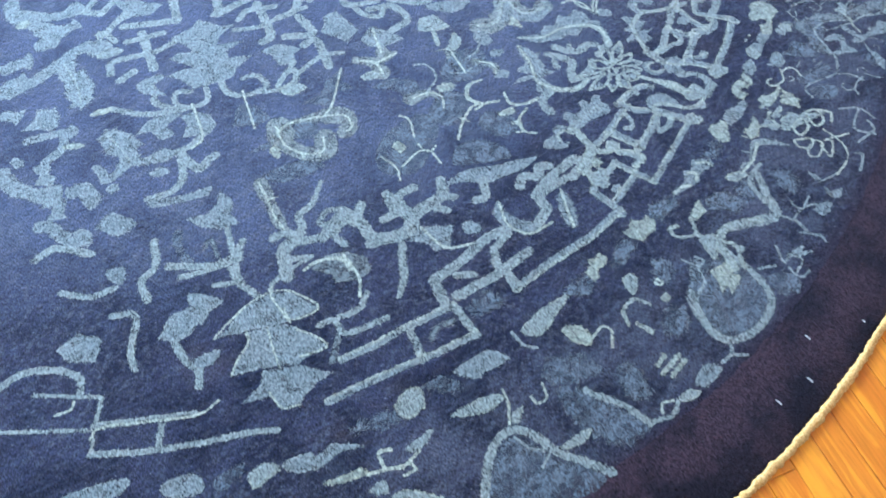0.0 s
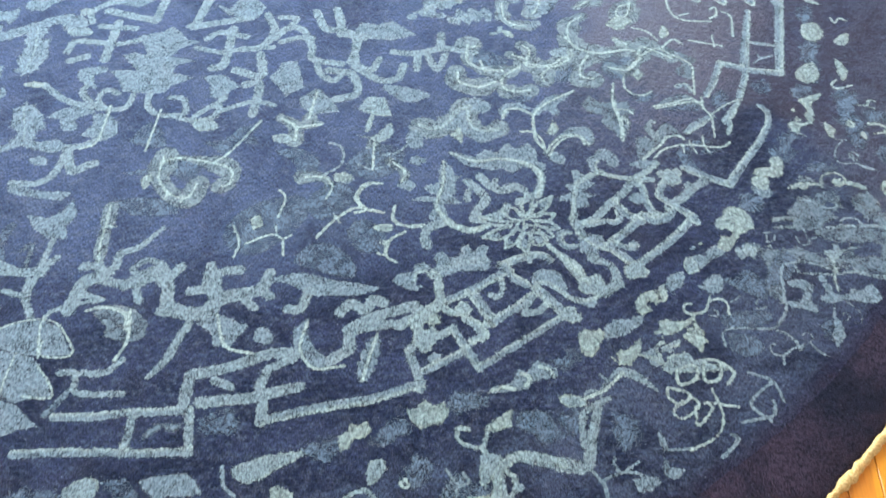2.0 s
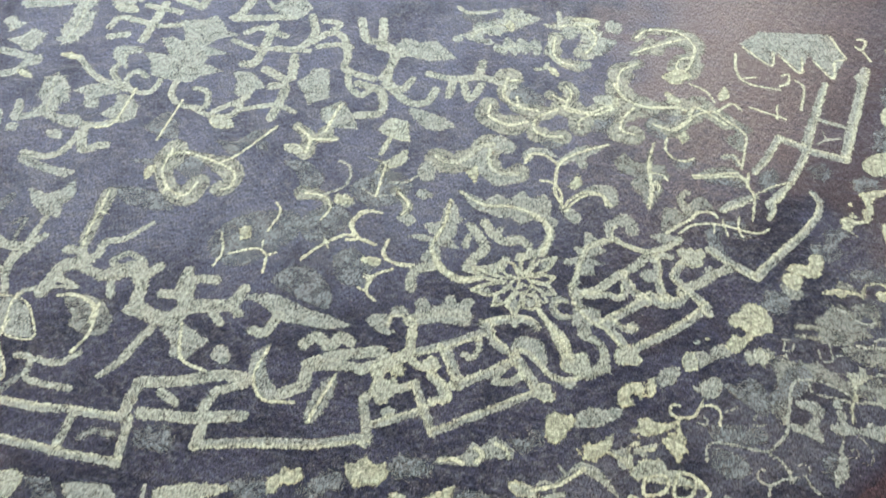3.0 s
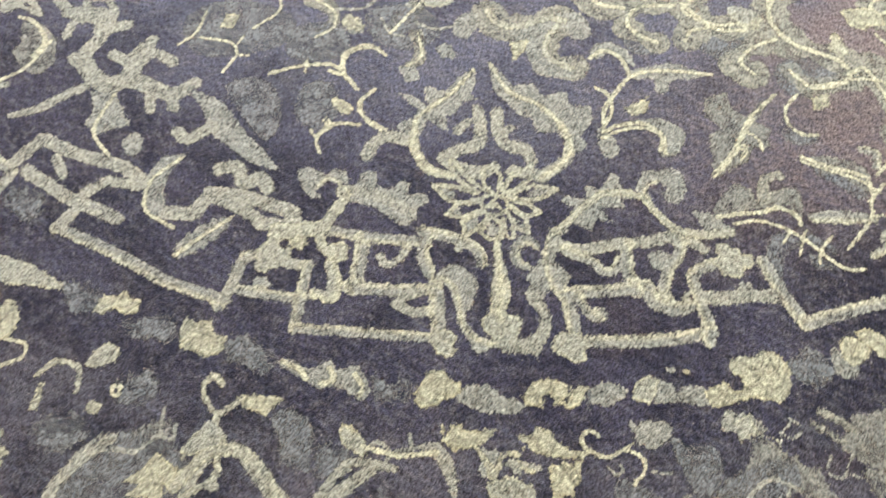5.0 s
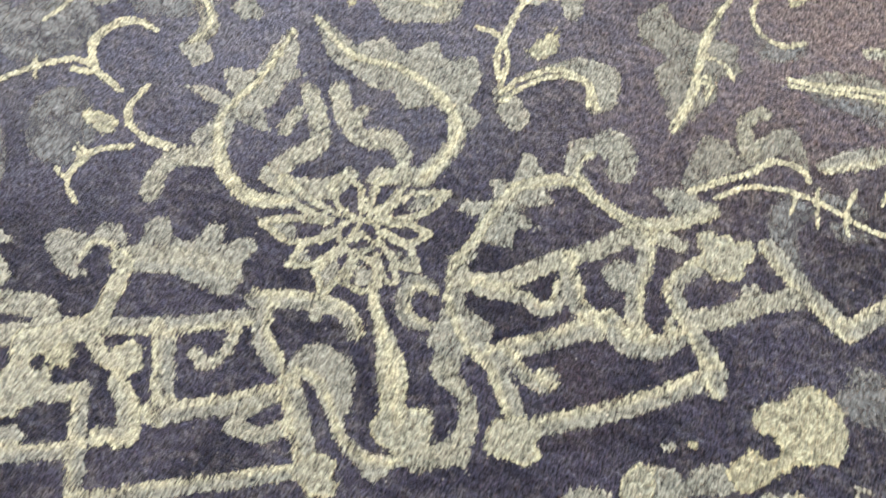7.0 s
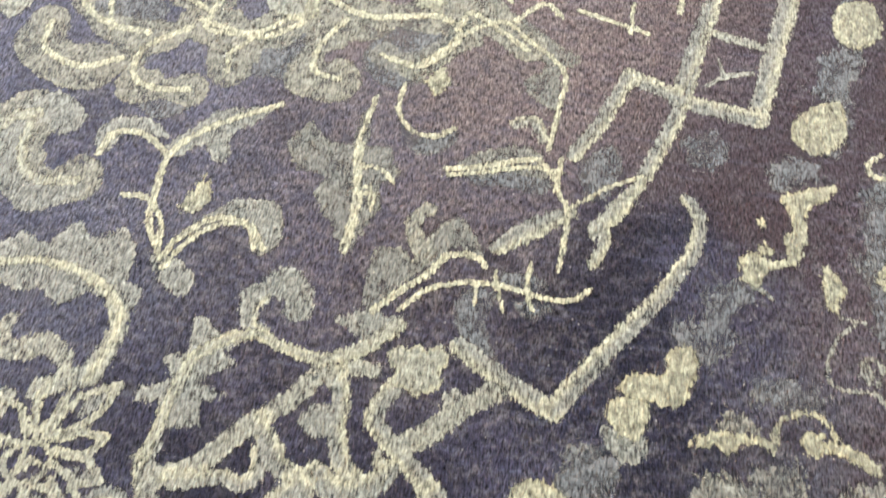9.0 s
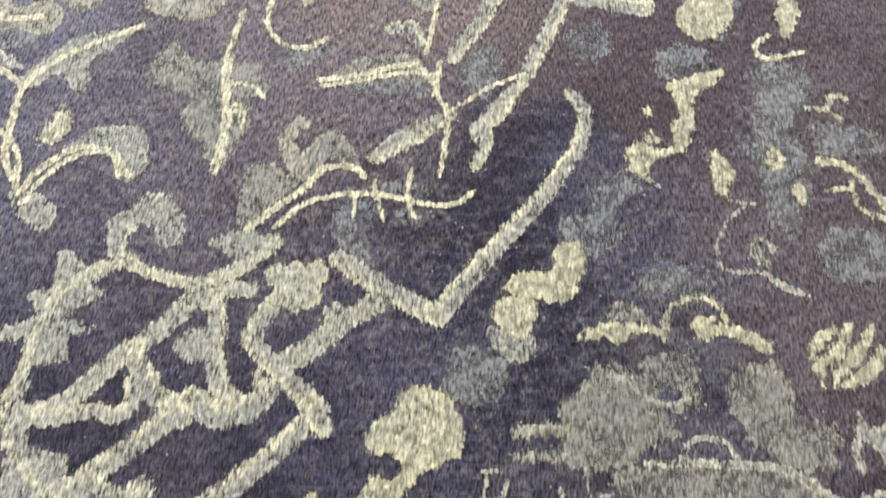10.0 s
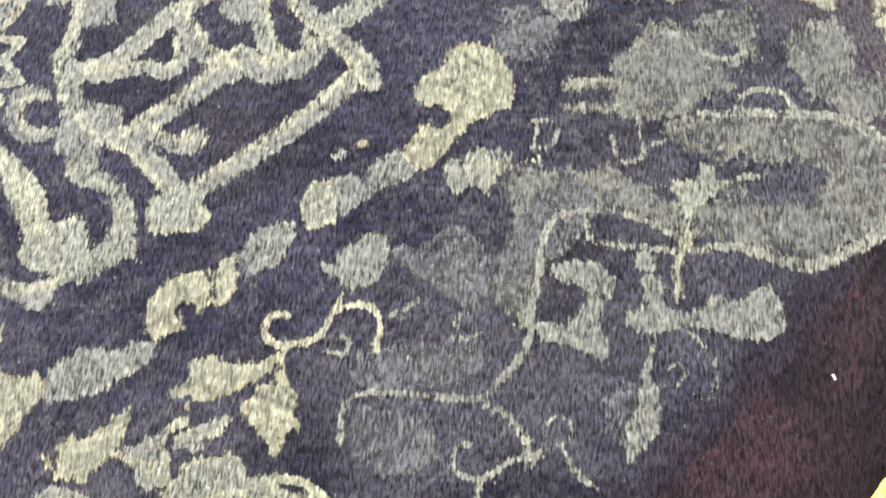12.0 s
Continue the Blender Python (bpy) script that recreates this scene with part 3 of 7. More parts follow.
figure("curl_leaf", "PALE", [area([(-0.290, -1.259), (-0.270, -1.254), (-0.247, -1.264), (-0.236, -1.254), (-0.218, -1.260), (-0.214, -1.282), (-0.229, -1.274), (-0.245, -1.270), (-0.256, -1.279), (-0.259, -1.292), (-0.249, -1.302), (-0.268, -1.301), (-0.280, -1.287)]), bar([(-0.219, -1.292), (-0.229, -1.276), (-0.245, -1.271), (-0.257, -1.284)], 0.009, 2)])
figure("curl", "PALE", [bar([(-0.103, -1.349), (-0.072, -1.355), (-0.041, -1.365), (-0.023, -1.379), (-0.019, -1.395)], (0.0191, 0.018, 0.0159, 0.0159), 1), bar([(-0.041, -1.365), (-0.052, -1.373)], 0.0127), bar([(-0.094, -1.350), (-0.101, -1.383), (-0.089, -1.412)], 0.0179, 1, True)])
figure("arch", "PALE", [area([(-0.085, -1.422), (-0.074, -1.404), (-0.053, -1.396), (-0.037, -1.407), (-0.023, -1.424), (-0.029, -1.453), (-0.037, -1.468), (-0.045, -1.468), (-0.051, -1.437), (-0.070, -1.420)]), bar([(-0.083, -1.427), (-0.073, -1.418), (-0.055, -1.431), (-0.047, -1.456), (-0.043, -1.478), (-0.030, -1.496), (-0.010, -1.506), (0.014, -1.506)], 0.0129, 2), area([(-0.034, -1.495), (-0.025, -1.518), (-0.012, -1.519), (-0.001, -1.509), (0.018, -1.509), (0.017, -1.497), (-0.010, -1.500)])])
figure("stem", "CREAM", [bar([(0.000, -1.356), (0.002, -1.382), (0.006, -1.410), (0.007, -1.436), (0.005, -1.456), (0.007, -1.472)], (0.0113, 0.0113, 0.0185, 0.0277, 0.0236, 0.0205), 2)])
figure("base_flower", "CREAM", [area([(-0.017, -1.479), (-0.010, -1.465), (0.003, -1.461), (0.017, -1.465), (0.033, -1.469), (0.036, -1.482), (0.030, -1.496), (0.037, -1.509), (0.018, -1.513), (0.004, -1.507), (-0.009, -1.495)])])
figure("arch", "PALE", [bar([(0.018, -1.509), (0.048, -1.505), (0.065, -1.484), (0.065, -1.460), (0.050, -1.438)], (0.0197, 0.0217, 0.0177, 0.0148, 0.0167)), area([(0.067, -1.377), (0.084, -1.391), (0.100, -1.409), (0.092, -1.420), (0.077, -1.423), (0.062, -1.446), (0.065, -1.462), (0.052, -1.457), (0.040, -1.439), (0.045, -1.421), (0.039, -1.413), (0.054, -1.393)]), disc(0.054, -1.511, 0.0096)])
figure("curl", "PALE", [bar([(0.053, -1.366), (0.039, -1.356), (0.026, -1.372), (0.027, -1.389), (0.040, -1.397)], (0.0137, 0.0158, 0.0158, 0.0127), 1)])
figure("fret", "PALE", [bar([(0.080, -1.345), (0.070, -1.378), (0.078, -1.417), (0.094, -1.440), (0.103, -1.484)], 0.0196, -1), bar([(0.117, -1.498), (0.190, -1.495), (0.241, -1.488), (0.280, -1.477)], 0.0176, 1, True), bar([(0.275, -1.492), (0.275, -1.462), (0.266, -1.433), (0.258, -1.403), (0.271, -1.390), (0.299, -1.379)], 0.0174, 1, True), bar([(0.269, -1.431), (0.319, -1.426), (0.362, -1.423)], 0.0153, 0, True), disc(0.328, -1.419, 0.0113), bar([(0.082, -1.364), (0.114, -1.370), (0.167, -1.358), (0.210, -1.354), (0.236, -1.343)], 0.0182, 0, True), bar([(0.093, -1.372), (0.132, -1.388), (0.142, -1.400), (0.157, -1.398), (0.165, -1.380)], 0.0136, 1), bar([(0.173, -1.362), (0.176, -1.400), (0.186, -1.427)], 0.0198, 1, True), bar([(0.101, -1.431), (0.152, -1.427), (0.199, -1.417)], 0.0184, 1, True), bar([(0.107, -1.437), (0.122, -1.458), (0.134, -1.467)], 0.013, 1), disc(0.136, -1.461, 0.011)])
figure("knob_flower", "CREAM", [area([(0.074, -1.503), (0.084, -1.487), (0.100, -1.486), (0.118, -1.490), (0.123, -1.503), (0.117, -1.512), (0.118, -1.522), (0.103, -1.529), (0.090, -1.518), (0.077, -1.514)])])
figure("hook", "PALE", [bar([(0.199, -1.418), (0.209, -1.439), (0.232, -1.448), (0.255, -1.444)], (0.0203, 0.0243, 0.0233, 0.0193), 1), bar([(0.245, -1.343), (0.245, -1.369), (0.229, -1.392), (0.222, -1.421), (0.224, -1.433)], 0.0178, 1), disc(0.218, -1.381, 0.0147), bar([(0.232, -1.346), (0.262, -1.352), (0.277, -1.363)], 0.015), bar([(0.245, -1.442), (0.251, -1.428)], 0.0102)])
figure("knob_flower", "CREAM", [disc(0.311, -1.380, 0.0221), disc(0.332, -1.377, 0.0106), disc(0.304, -1.363, 0.0117)])
figure("vine", "CREAM", [bar([(0.080, -1.345), (0.111, -1.312), (0.147, -1.282), (0.195, -1.284), (0.215, -1.306), (0.240, -1.332), (0.275, -1.341), (0.315, -1.336)], (0.0099, 0.011, 0.011, 0.011, 0.0132, 0.0143))])
figure("leaf", "PALE", [area([(0.081, -1.341), (0.106, -1.306), (0.085, -1.295), (0.095, -1.286), (0.121, -1.293), (0.121, -1.269), (0.142, -1.277), (0.156, -1.248), (0.167, -1.252), (0.171, -1.271), (0.197, -1.280), (0.199, -1.291), (0.168, -1.289), (0.177, -1.308), (0.155, -1.302), (0.143, -1.308), (0.159, -1.326), (0.137, -1.323), (0.129, -1.341), (0.113, -1.335), (0.103, -1.330), (0.091, -1.348)], True)])
figure("curl_leaf", "PALE", [area([(0.193, -1.286), (0.191, -1.270), (0.203, -1.247), (0.223, -1.242), (0.246, -1.238), (0.260, -1.258), (0.258, -1.283), (0.241, -1.295), (0.227, -1.284), (0.233, -1.269), (0.220, -1.260), (0.206, -1.272), (0.212, -1.292)]), bar([(0.209, -1.289), (0.202, -1.278), (0.210, -1.264), (0.223, -1.260)], 0.0079, 2)])
# ------ blossoms between the fret and the outer vine
figure("blossom", "WHITE", [area([(-0.099, -1.576), (-0.089, -1.559), (-0.081, -1.547), (-0.062, -1.544), (-0.052, -1.555), (-0.038, -1.563), (-0.040, -1.573), (-0.064, -1.586), (-0.083, -1.594), (-0.095, -1.590)])])
figure("patch", "PALE", [area([(-0.039, -1.564), (-0.015, -1.563), (-0.006, -1.559), (0.008, -1.572), (0.027, -1.576), (0.040, -1.584), (0.029, -1.596), (-0.004, -1.593), (-0.031, -1.580)])])
figure("blossom", "WHITE", [area([(0.037, -1.576), (0.049, -1.558), (0.059, -1.551), (0.076, -1.548), (0.098, -1.560), (0.092, -1.573), (0.076, -1.584), (0.075, -1.569), (0.062, -1.572), (0.065, -1.585), (0.052, -1.586)])])
figure("blossom_bar", "WHITE", [area([(0.101, -1.562), (0.119, -1.557), (0.111, -1.577), (0.095, -1.587), (0.090, -1.582)])])
figure("patch", "PALE", [area([(0.120, -1.574), (0.128, -1.556), (0.147, -1.550), (0.166, -1.556), (0.164, -1.569), (0.143, -1.581), (0.129, -1.580)])])
figure("blossom", "CREAM", [area([(0.172, -1.567), (0.181, -1.547), (0.197, -1.540), (0.207, -1.544), (0.199, -1.572), (0.182, -1.573)])])
figure("patch", "PALE", [area([(0.203, -1.546), (0.224, -1.548), (0.228, -1.558), (0.243, -1.550), (0.266, -1.554), (0.267, -1.574), (0.224, -1.572), (0.201, -1.573)])])
figure("blossom", "WHITE", [area([(0.265, -1.555), (0.292, -1.543), (0.299, -1.555), (0.311, -1.549), (0.309, -1.537), (0.295, -1.524), (0.310, -1.508), (0.329, -1.508), (0.342, -1.498), (0.363, -1.510), (0.372, -1.531), (0.359, -1.564), (0.321, -1.562), (0.295, -1.572), (0.271, -1.575)])])
figure("fleck", "PALE", [disc(0.223, -1.531, 0.0048)])
figure("fleck", "WHITE", [disc(0.242, -1.532, 0.0047)])
figure("patch", "PALE", [area([(-0.282, -1.544), (-0.262, -1.537), (-0.243, -1.549), (-0.228, -1.548), (-0.210, -1.537), (-0.199, -1.548), (-0.175, -1.543), (-0.157, -1.566), (-0.154, -1.580), (-0.165, -1.589), (-0.176, -1.583), (-0.195, -1.573), (-0.223, -1.575), (-0.243, -1.563)])])
figure("fleck", "CREAM", [bar([(-0.210, -1.548), (-0.202, -1.562), (-0.219, -1.569)], 0.0112)])
figure("fleck", "CREAM", [bar([(-0.176, -1.555), (-0.165, -1.570), (-0.167, -1.583)], 0.0102)])
figure("fleck", "CREAM", [bar([(-0.272, -1.542), (-0.248, -1.551), (-0.239, -1.563)], 0.0112)])
figure("patch", "DUSTY", [area([(-0.153, -1.557), (-0.129, -1.562), (-0.104, -1.556), (-0.102, -1.580), (-0.125, -1.588), (-0.153, -1.581)])])
figure("patch", "DUSTY", [area([(-0.350, -1.521), (-0.321, -1.514), (-0.305, -1.534), (-0.281, -1.546), (-0.295, -1.558), (-0.314, -1.553), (-0.348, -1.545)])])
# ------ palmette leaves
figure("leaf", "PALE", [area([(-0.043, -1.069), (-0.037, -1.095), (-0.046, -1.119), (-0.035, -1.129), (-0.058, -1.136), (-0.068, -1.156), (-0.081, -1.160), (-0.076, -1.187), (-0.094, -1.179), (-0.107, -1.167), (-0.118, -1.199), (-0.142, -1.200), (-0.154, -1.178), (-0.133, -1.165), (-0.123, -1.151), (-0.158, -1.121), (-0.136, -1.123), (-0.110, -1.142), (-0.117, -1.107), (-0.085, -1.115), (-0.072, -1.098), (-0.057, -1.082)], True)])
figure("vine", "CREAM", [bar([(-0.044, -1.076), (-0.074, -1.118), (-0.105, -1.146), (-0.123, -1.165), (-0.126, -1.192), (-0.119, -1.228), (-0.096, -1.254), (-0.065, -1.260)], (0.0067, 0.0078, 0.0089, 0.0134, 0.0167, 0.0145), 2)])
figure("sprig", "PALE", [bar([(-0.131, -1.202), (-0.166, -1.198), (-0.185, -1.211), (-0.191, -1.229)], (0.0248, 0.0216, 0.0183, 0.0237))])
figure("vine", "CREAM", [bar([(-0.168, -1.187), (-0.202, -1.166), (-0.212, -1.141), (-0.194, -1.118)], 0.0073)])
figure("twig", "CREAM", [bar([(-0.267, -1.197), (-0.242, -1.179), (-0.208, -1.179)], 0.0071), bar([(-0.256, -1.182), (-0.263, -1.172)], 0.0055)])
figure("bud", "WHITE", [area([(-0.256, -1.136), (-0.241, -1.133), (-0.222, -1.149), (-0.227, -1.161), (-0.244, -1.153)])])
figure("leaf", "PALE", [area([(-0.020, -1.062), (-0.002, -1.080), (0.017, -1.103), (0.046, -1.099), (0.064, -1.120), (0.096, -1.111), (0.100, -1.133), (0.131, -1.137), (0.133, -1.164), (0.116, -1.191), (0.127, -1.203), (0.100, -1.231), (0.093, -1.205), (0.086, -1.185), (0.053, -1.185), (0.046, -1.162), (0.028, -1.157), (0.011, -1.137), (-0.013, -1.113)], True)])
figure("vine", "CREAM", [bar([(-0.018, -1.065), (0.010, -1.113), (0.051, -1.134), (0.084, -1.165), (0.100, -1.201), (0.093, -1.230), (0.060, -1.259)], (0.0081, 0.0092, 0.0092, 0.0115, 0.0173, 0.0196), 2)])
figure("curl", "PALE", [bar([(-0.035, -1.146), (-0.030, -1.178), (-0.032, -1.206), (-0.059, -1.218), (-0.077, -1.230)], (0.0167, 0.02, 0.0222, 0.02, 0.0222)), bar([(-0.049, -1.169), (-0.062, -1.185)], 0.0146)])
figure("curl", "PALE", [bar([(-0.006, -1.152), (-0.003, -1.186), (0.011, -1.208), (0.036, -1.215), (0.046, -1.235)], (0.0201, 0.0201, 0.0201, 0.0224, 0.0168)), bar([(0.016, -1.177), (0.000, -1.192)], 0.0124)])
figure("sepal", "PALE", [bar([(-0.082, -1.230), (-0.058, -1.248), (-0.029, -1.254), (-0.006, -1.244)], (0.0182, 0.0236, 0.0236, 0.0161)), bar([(0.019, -1.250), (0.040, -1.253), (0.061, -1.256)], 0.0183)])
# ------ vines towards the middle
figure("vine", "CREAM", [bar([(0.311, -1.076), (0.264, -1.071), (0.222, -1.071), (0.190, -1.084), (0.168, -1.113), (0.152, -1.140), (0.150, -1.176)], 0.0099), bar([(0.190, -1.079), (0.179, -1.050), (0.154, -1.035), (0.132, -1.050)], 0.0108), bar([(0.138, -1.103), (0.158, -1.117), (0.162, -1.145), (0.149, -1.174)], 0.009)])
figure("shade", "PALE", [area([(0.185, -1.076), (0.218, -1.063), (0.256, -1.056), (0.289, -1.068), (0.301, -1.078), (0.278, -1.085), (0.254, -1.086), (0.245, -1.108), (0.229, -1.111), (0.224, -1.086), (0.200, -1.087)]), area([(0.132, -1.048), (0.136, -1.028), (0.157, -1.018), (0.184, -1.029), (0.197, -1.050), (0.200, -1.065), (0.184, -1.054), (0.164, -1.040), (0.143, -1.051)])])
figure("vine", "CREAM", [bar([(0.148, -1.181), (0.175, -1.168), (0.210, -1.166), (0.233, -1.186), (0.229, -1.208)], 0.0105)])
figure("leaf", "PALE", [area([(0.187, -1.162), (0.211, -1.157), (0.234, -1.155), (0.262, -1.175), (0.257, -1.208), (0.234, -1.216), (0.224, -1.209), (0.231, -1.189), (0.213, -1.171)]), area([(0.142, -1.177), (0.163, -1.189), (0.170, -1.214), (0.154, -1.226), (0.141, -1.205)])])
figure("bud", "WHITE", [area([(0.177, -1.140), (0.216, -1.117), (0.211, -1.141), (0.195, -1.153)], True)])
figure("vine", "CREAM", [bar([(-0.026, -0.962), (-0.006, -0.988), (0.029, -0.990), (0.069, -0.973), (0.094, -0.980)], 0.0125), bar([(0.086, -0.984), (0.067, -1.017), (0.067, -1.046), (0.088, -1.062), (0.106, -1.070)], 0.0102)])
figure("leaf", "PALE", [area([(0.017, -0.991), (0.069, -0.969), (0.119, -0.963), (0.135, -1.005), (0.109, -1.015), (0.090, -0.988), (0.069, -1.010), (0.067, -1.046), (0.110, -1.069), (0.094, -1.089), (0.050, -1.078), (0.037, -1.045), (0.009, -1.004)])])
figure("bud", "WHITE", [area([(0.011, -1.025), (0.039, -1.013), (0.035, -1.038), (0.015, -1.058)], True)])
figure("leaf", "MIST", [area([(0.374, -1.124), (0.401, -1.108), (0.368, -1.157), (0.380, -1.200), (0.359, -1.201), (0.351, -1.225), (0.320, -1.230), (0.301, -1.247), (0.298, -1.230), (0.314, -1.215), (0.297, -1.179), (0.322, -1.172), (0.339, -1.156), (0.294, -1.151), (0.298, -1.118), (0.332, -1.106), (0.338, -1.142), (0.352, -1.153)], True)])
figure("vine", "CREAM", [bar([(0.400, -1.109), (0.358, -1.154), (0.337, -1.195), (0.320, -1.223), (0.298, -1.246)], 0.0083), bar([(0.338, -1.196), (0.351, -1.199), (0.341, -1.216)], 0.0059)])
figure("twig", "CREAM", [bar([(0.432, -1.108), (0.413, -1.133), (0.413, -1.158), (0.432, -1.177), (0.454, -1.177)], 0.0086)])
figure("shade", "DUSTY", [area([(0.411, -1.147), (0.423, -1.169), (0.455, -1.179), (0.444, -1.193), (0.415, -1.192), (0.399, -1.171)])])
figure("bud", "WHITE", [area([(0.451, -1.112), (0.479, -1.103), (0.477, -1.129), (0.452, -1.136)], True)])
figure("vine", "CREAM", [bar([(0.426, -1.064), (0.436, -1.078), (0.452, -1.093), (0.492, -1.086), (0.527, -1.078), (0.562, -1.084), (0.573, -1.117), (0.584, -1.149), (0.584, -1.173), (0.561, -1.199), (0.525, -1.239)], 0.0089)])
figure("leaf", "MIST", [area([(0.408, -1.060), (0.438, -1.048), (0.460, -1.073), (0.519, -1.065), (0.574, -1.072), (0.598, -1.131), (0.609, -1.162), (0.581, -1.169), (0.558, -1.205), (0.542, -1.187), (0.542, -1.159), (0.570, -1.152), (0.565, -1.122), (0.551, -1.096), (0.508, -1.093), (0.455, -1.101), (0.470, -1.127), (0.445, -1.113), (0.427, -1.094)])])
figure("curl", "PALE", [bar([(0.510, -1.199), (0.528, -1.204), (0.525, -1.226)], (0.012, 0.0144, 0.012), 1)])
figure("vine", "CREAM", [bar([(0.424, -1.214), (0.454, -1.226), (0.491, -1.237), (0.510, -1.246), (0.513, -1.272)], 0.007)])
figure("leaf", "MIST", [area([(0.436, -1.214), (0.466, -1.212), (0.493, -1.218), (0.514, -1.237), (0.513, -1.265), (0.492, -1.260), (0.476, -1.243), (0.449, -1.240)])])
figure("twig", "PALE", [bar([(-0.261, -0.963), (-0.226, -0.961), (-0.205, -0.941), (-0.198, -0.913), (-0.212, -0.894)], 0.0072)])
figure("twig", "PALE", [bar([(-0.138, -0.987), (-0.107, -1.000), (-0.077, -0.991), (-0.064, -0.977)], 0.007)])
figure("twig", "PALE", [bar([(-0.152, -0.973), (-0.129, -0.945)], 0.0065)])
figure("twig", "PALE", [bar([(-0.124, -1.026), (-0.124, -1.053), (-0.134, -1.071), (-0.154, -1.075)], 0.0061), bar([(-0.193, -0.980), (-0.177, -1.009), (-0.155, -1.014)], 0.0063)])
figure("leaf", "PALE", [area([(-0.069, -0.972), (-0.045, -0.967), (-0.039, -0.990), (-0.057, -1.018), (-0.079, -1.005)])])
figure("leaf", "CREAM", [area([(-0.153, -0.909), (-0.125, -0.931), (-0.076, -0.921), (-0.085, -0.949), (-0.121, -0.955), (-0.137, -0.932)])])
figure("bud", "PALE", [area([(-0.253, -0.979), (-0.227, -0.979), (-0.218, -1.005), (-0.234, -1.012), (-0.251, -0.999)])])
figure("bud", "PALE", [area([(-0.102, -1.031), (-0.082, -1.029), (-0.071, -1.053), (-0.096, -1.053)])])
figure("bud", "PALE", [area([(-0.153, -1.072), (-0.131, -1.074), (-0.128, -1.095), (-0.145, -1.100)])])
figure("vine", "CREAM", [bar([(-0.264, -1.083), (-0.242, -1.089), (-0.244, -1.062), (-0.230, -1.043), (-0.202, -1.037), (-0.185, -1.048)], 0.0078), bar([(-0.242, -1.089), (-0.221, -1.113)], 0.0064)])
# ------ right of the palmette
figure("leaf", "MIST", [area([(0.354, -1.283), (0.393, -1.264), (0.414, -1.268), (0.415, -1.307), (0.409, -1.317), (0.399, -1.294), (0.375, -1.296), (0.326, -1.305), (0.299, -1.313), (0.294, -1.303), (0.312, -1.277), (0.328, -1.259), (0.350, -1.270)]), bar([(0.365, -1.283), (0.369, -1.252), (0.390, -1.246)], (0.0182, 0.015, 0.016))])
figure("vine", "CREAM", [bar([(0.299, -1.313), (0.330, -1.307), (0.360, -1.303), (0.386, -1.296), (0.407, -1.309), (0.410, -1.320)], 0.0072)])
figure("vine", "CREAM", [bar([(0.321, -1.323), (0.352, -1.317), (0.386, -1.326), (0.415, -1.345), (0.444, -1.372), (0.465, -1.385), (0.484, -1.383)], 0.0062), bar([(0.394, -1.332), (0.384, -1.348)], 0.0046), bar([(0.416, -1.328), (0.403, -1.366)], 0.0046), bar([(0.449, -1.336), (0.432, -1.358), (0.428, -1.377)], 0.0052)])
figure("shade", "DUSTY", [area([(0.378, -1.330), (0.407, -1.348), (0.383, -1.371), (0.378, -1.405), (0.364, -1.384), (0.359, -1.363)]), area([(0.422, -1.332), (0.453, -1.358), (0.436, -1.367), (0.415, -1.344)]), area([(0.416, -1.361), (0.449, -1.382), (0.424, -1.385)])])
figure("trunk", "PALE", [area([(0.266, -1.304), (0.300, -1.312), (0.310, -1.326), (0.325, -1.328), (0.310, -1.345), (0.295, -1.344), (0.282, -1.346), (0.278, -1.326)])])
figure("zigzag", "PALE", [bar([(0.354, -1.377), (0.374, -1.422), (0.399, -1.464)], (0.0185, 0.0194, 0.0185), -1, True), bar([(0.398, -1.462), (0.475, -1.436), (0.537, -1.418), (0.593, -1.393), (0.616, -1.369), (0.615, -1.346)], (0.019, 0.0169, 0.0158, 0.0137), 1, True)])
figure("arm", "PALE", [bar([(0.272, -1.433), (0.297, -1.435), (0.333, -1.427), (0.365, -1.432)], (0.0132, 0.0141, 0.0169, 0.0085))])
figure("vine", "CREAM", [bar([(0.423, -1.220), (0.457, -1.234), (0.497, -1.248), (0.523, -1.268)], 0.0079), bar([(0.531, -1.254), (0.508, -1.283), (0.507, -1.306), (0.468, -1.354)], 0.0083)])
figure("leaf", "PALE", [bar([(0.508, -1.308), (0.472, -1.307), (0.430, -1.309)], (0.0152, 0.0227, 0.0162), 1)])
figure("shade", "DUSTY", [area([(0.438, -1.225), (0.481, -1.234), (0.508, -1.269), (0.490, -1.279), (0.467, -1.258), (0.444, -1.247)])])
figure("vine", "CREAM", [bar([(0.511, -1.304), (0.555, -1.302), (0.591, -1.306)], 0.0079)])
figure("leaf", "CREAM", [bar([(0.590, -1.308), (0.552, -1.325), (0.529, -1.334), (0.522, -1.348), (0.501, -1.362)], (0.0088, 0.0165, 0.0198, 0.0121, 0.011), 1), disc(0.519, -1.334, 0.0087)])
figure("leaf", "MIST", [area([(0.309, -1.119), (0.388, -1.168), (0.381, -1.204), (0.360, -1.198), (0.351, -1.220), (0.321, -1.242), (0.303, -1.254), (0.304, -1.231), (0.298, -1.209), (0.300, -1.182), (0.319, -1.172), (0.298, -1.153)], True)])
figure("vine", "CREAM", [bar([(0.363, -1.153), (0.346, -1.182), (0.334, -1.209), (0.313, -1.237), (0.301, -1.250)], 0.0065), bar([(0.352, -1.174), (0.367, -1.185), (0.373, -1.206)], 0.005), bar([(0.338, -1.201), (0.350, -1.208), (0.341, -1.221)], 0.0054)])
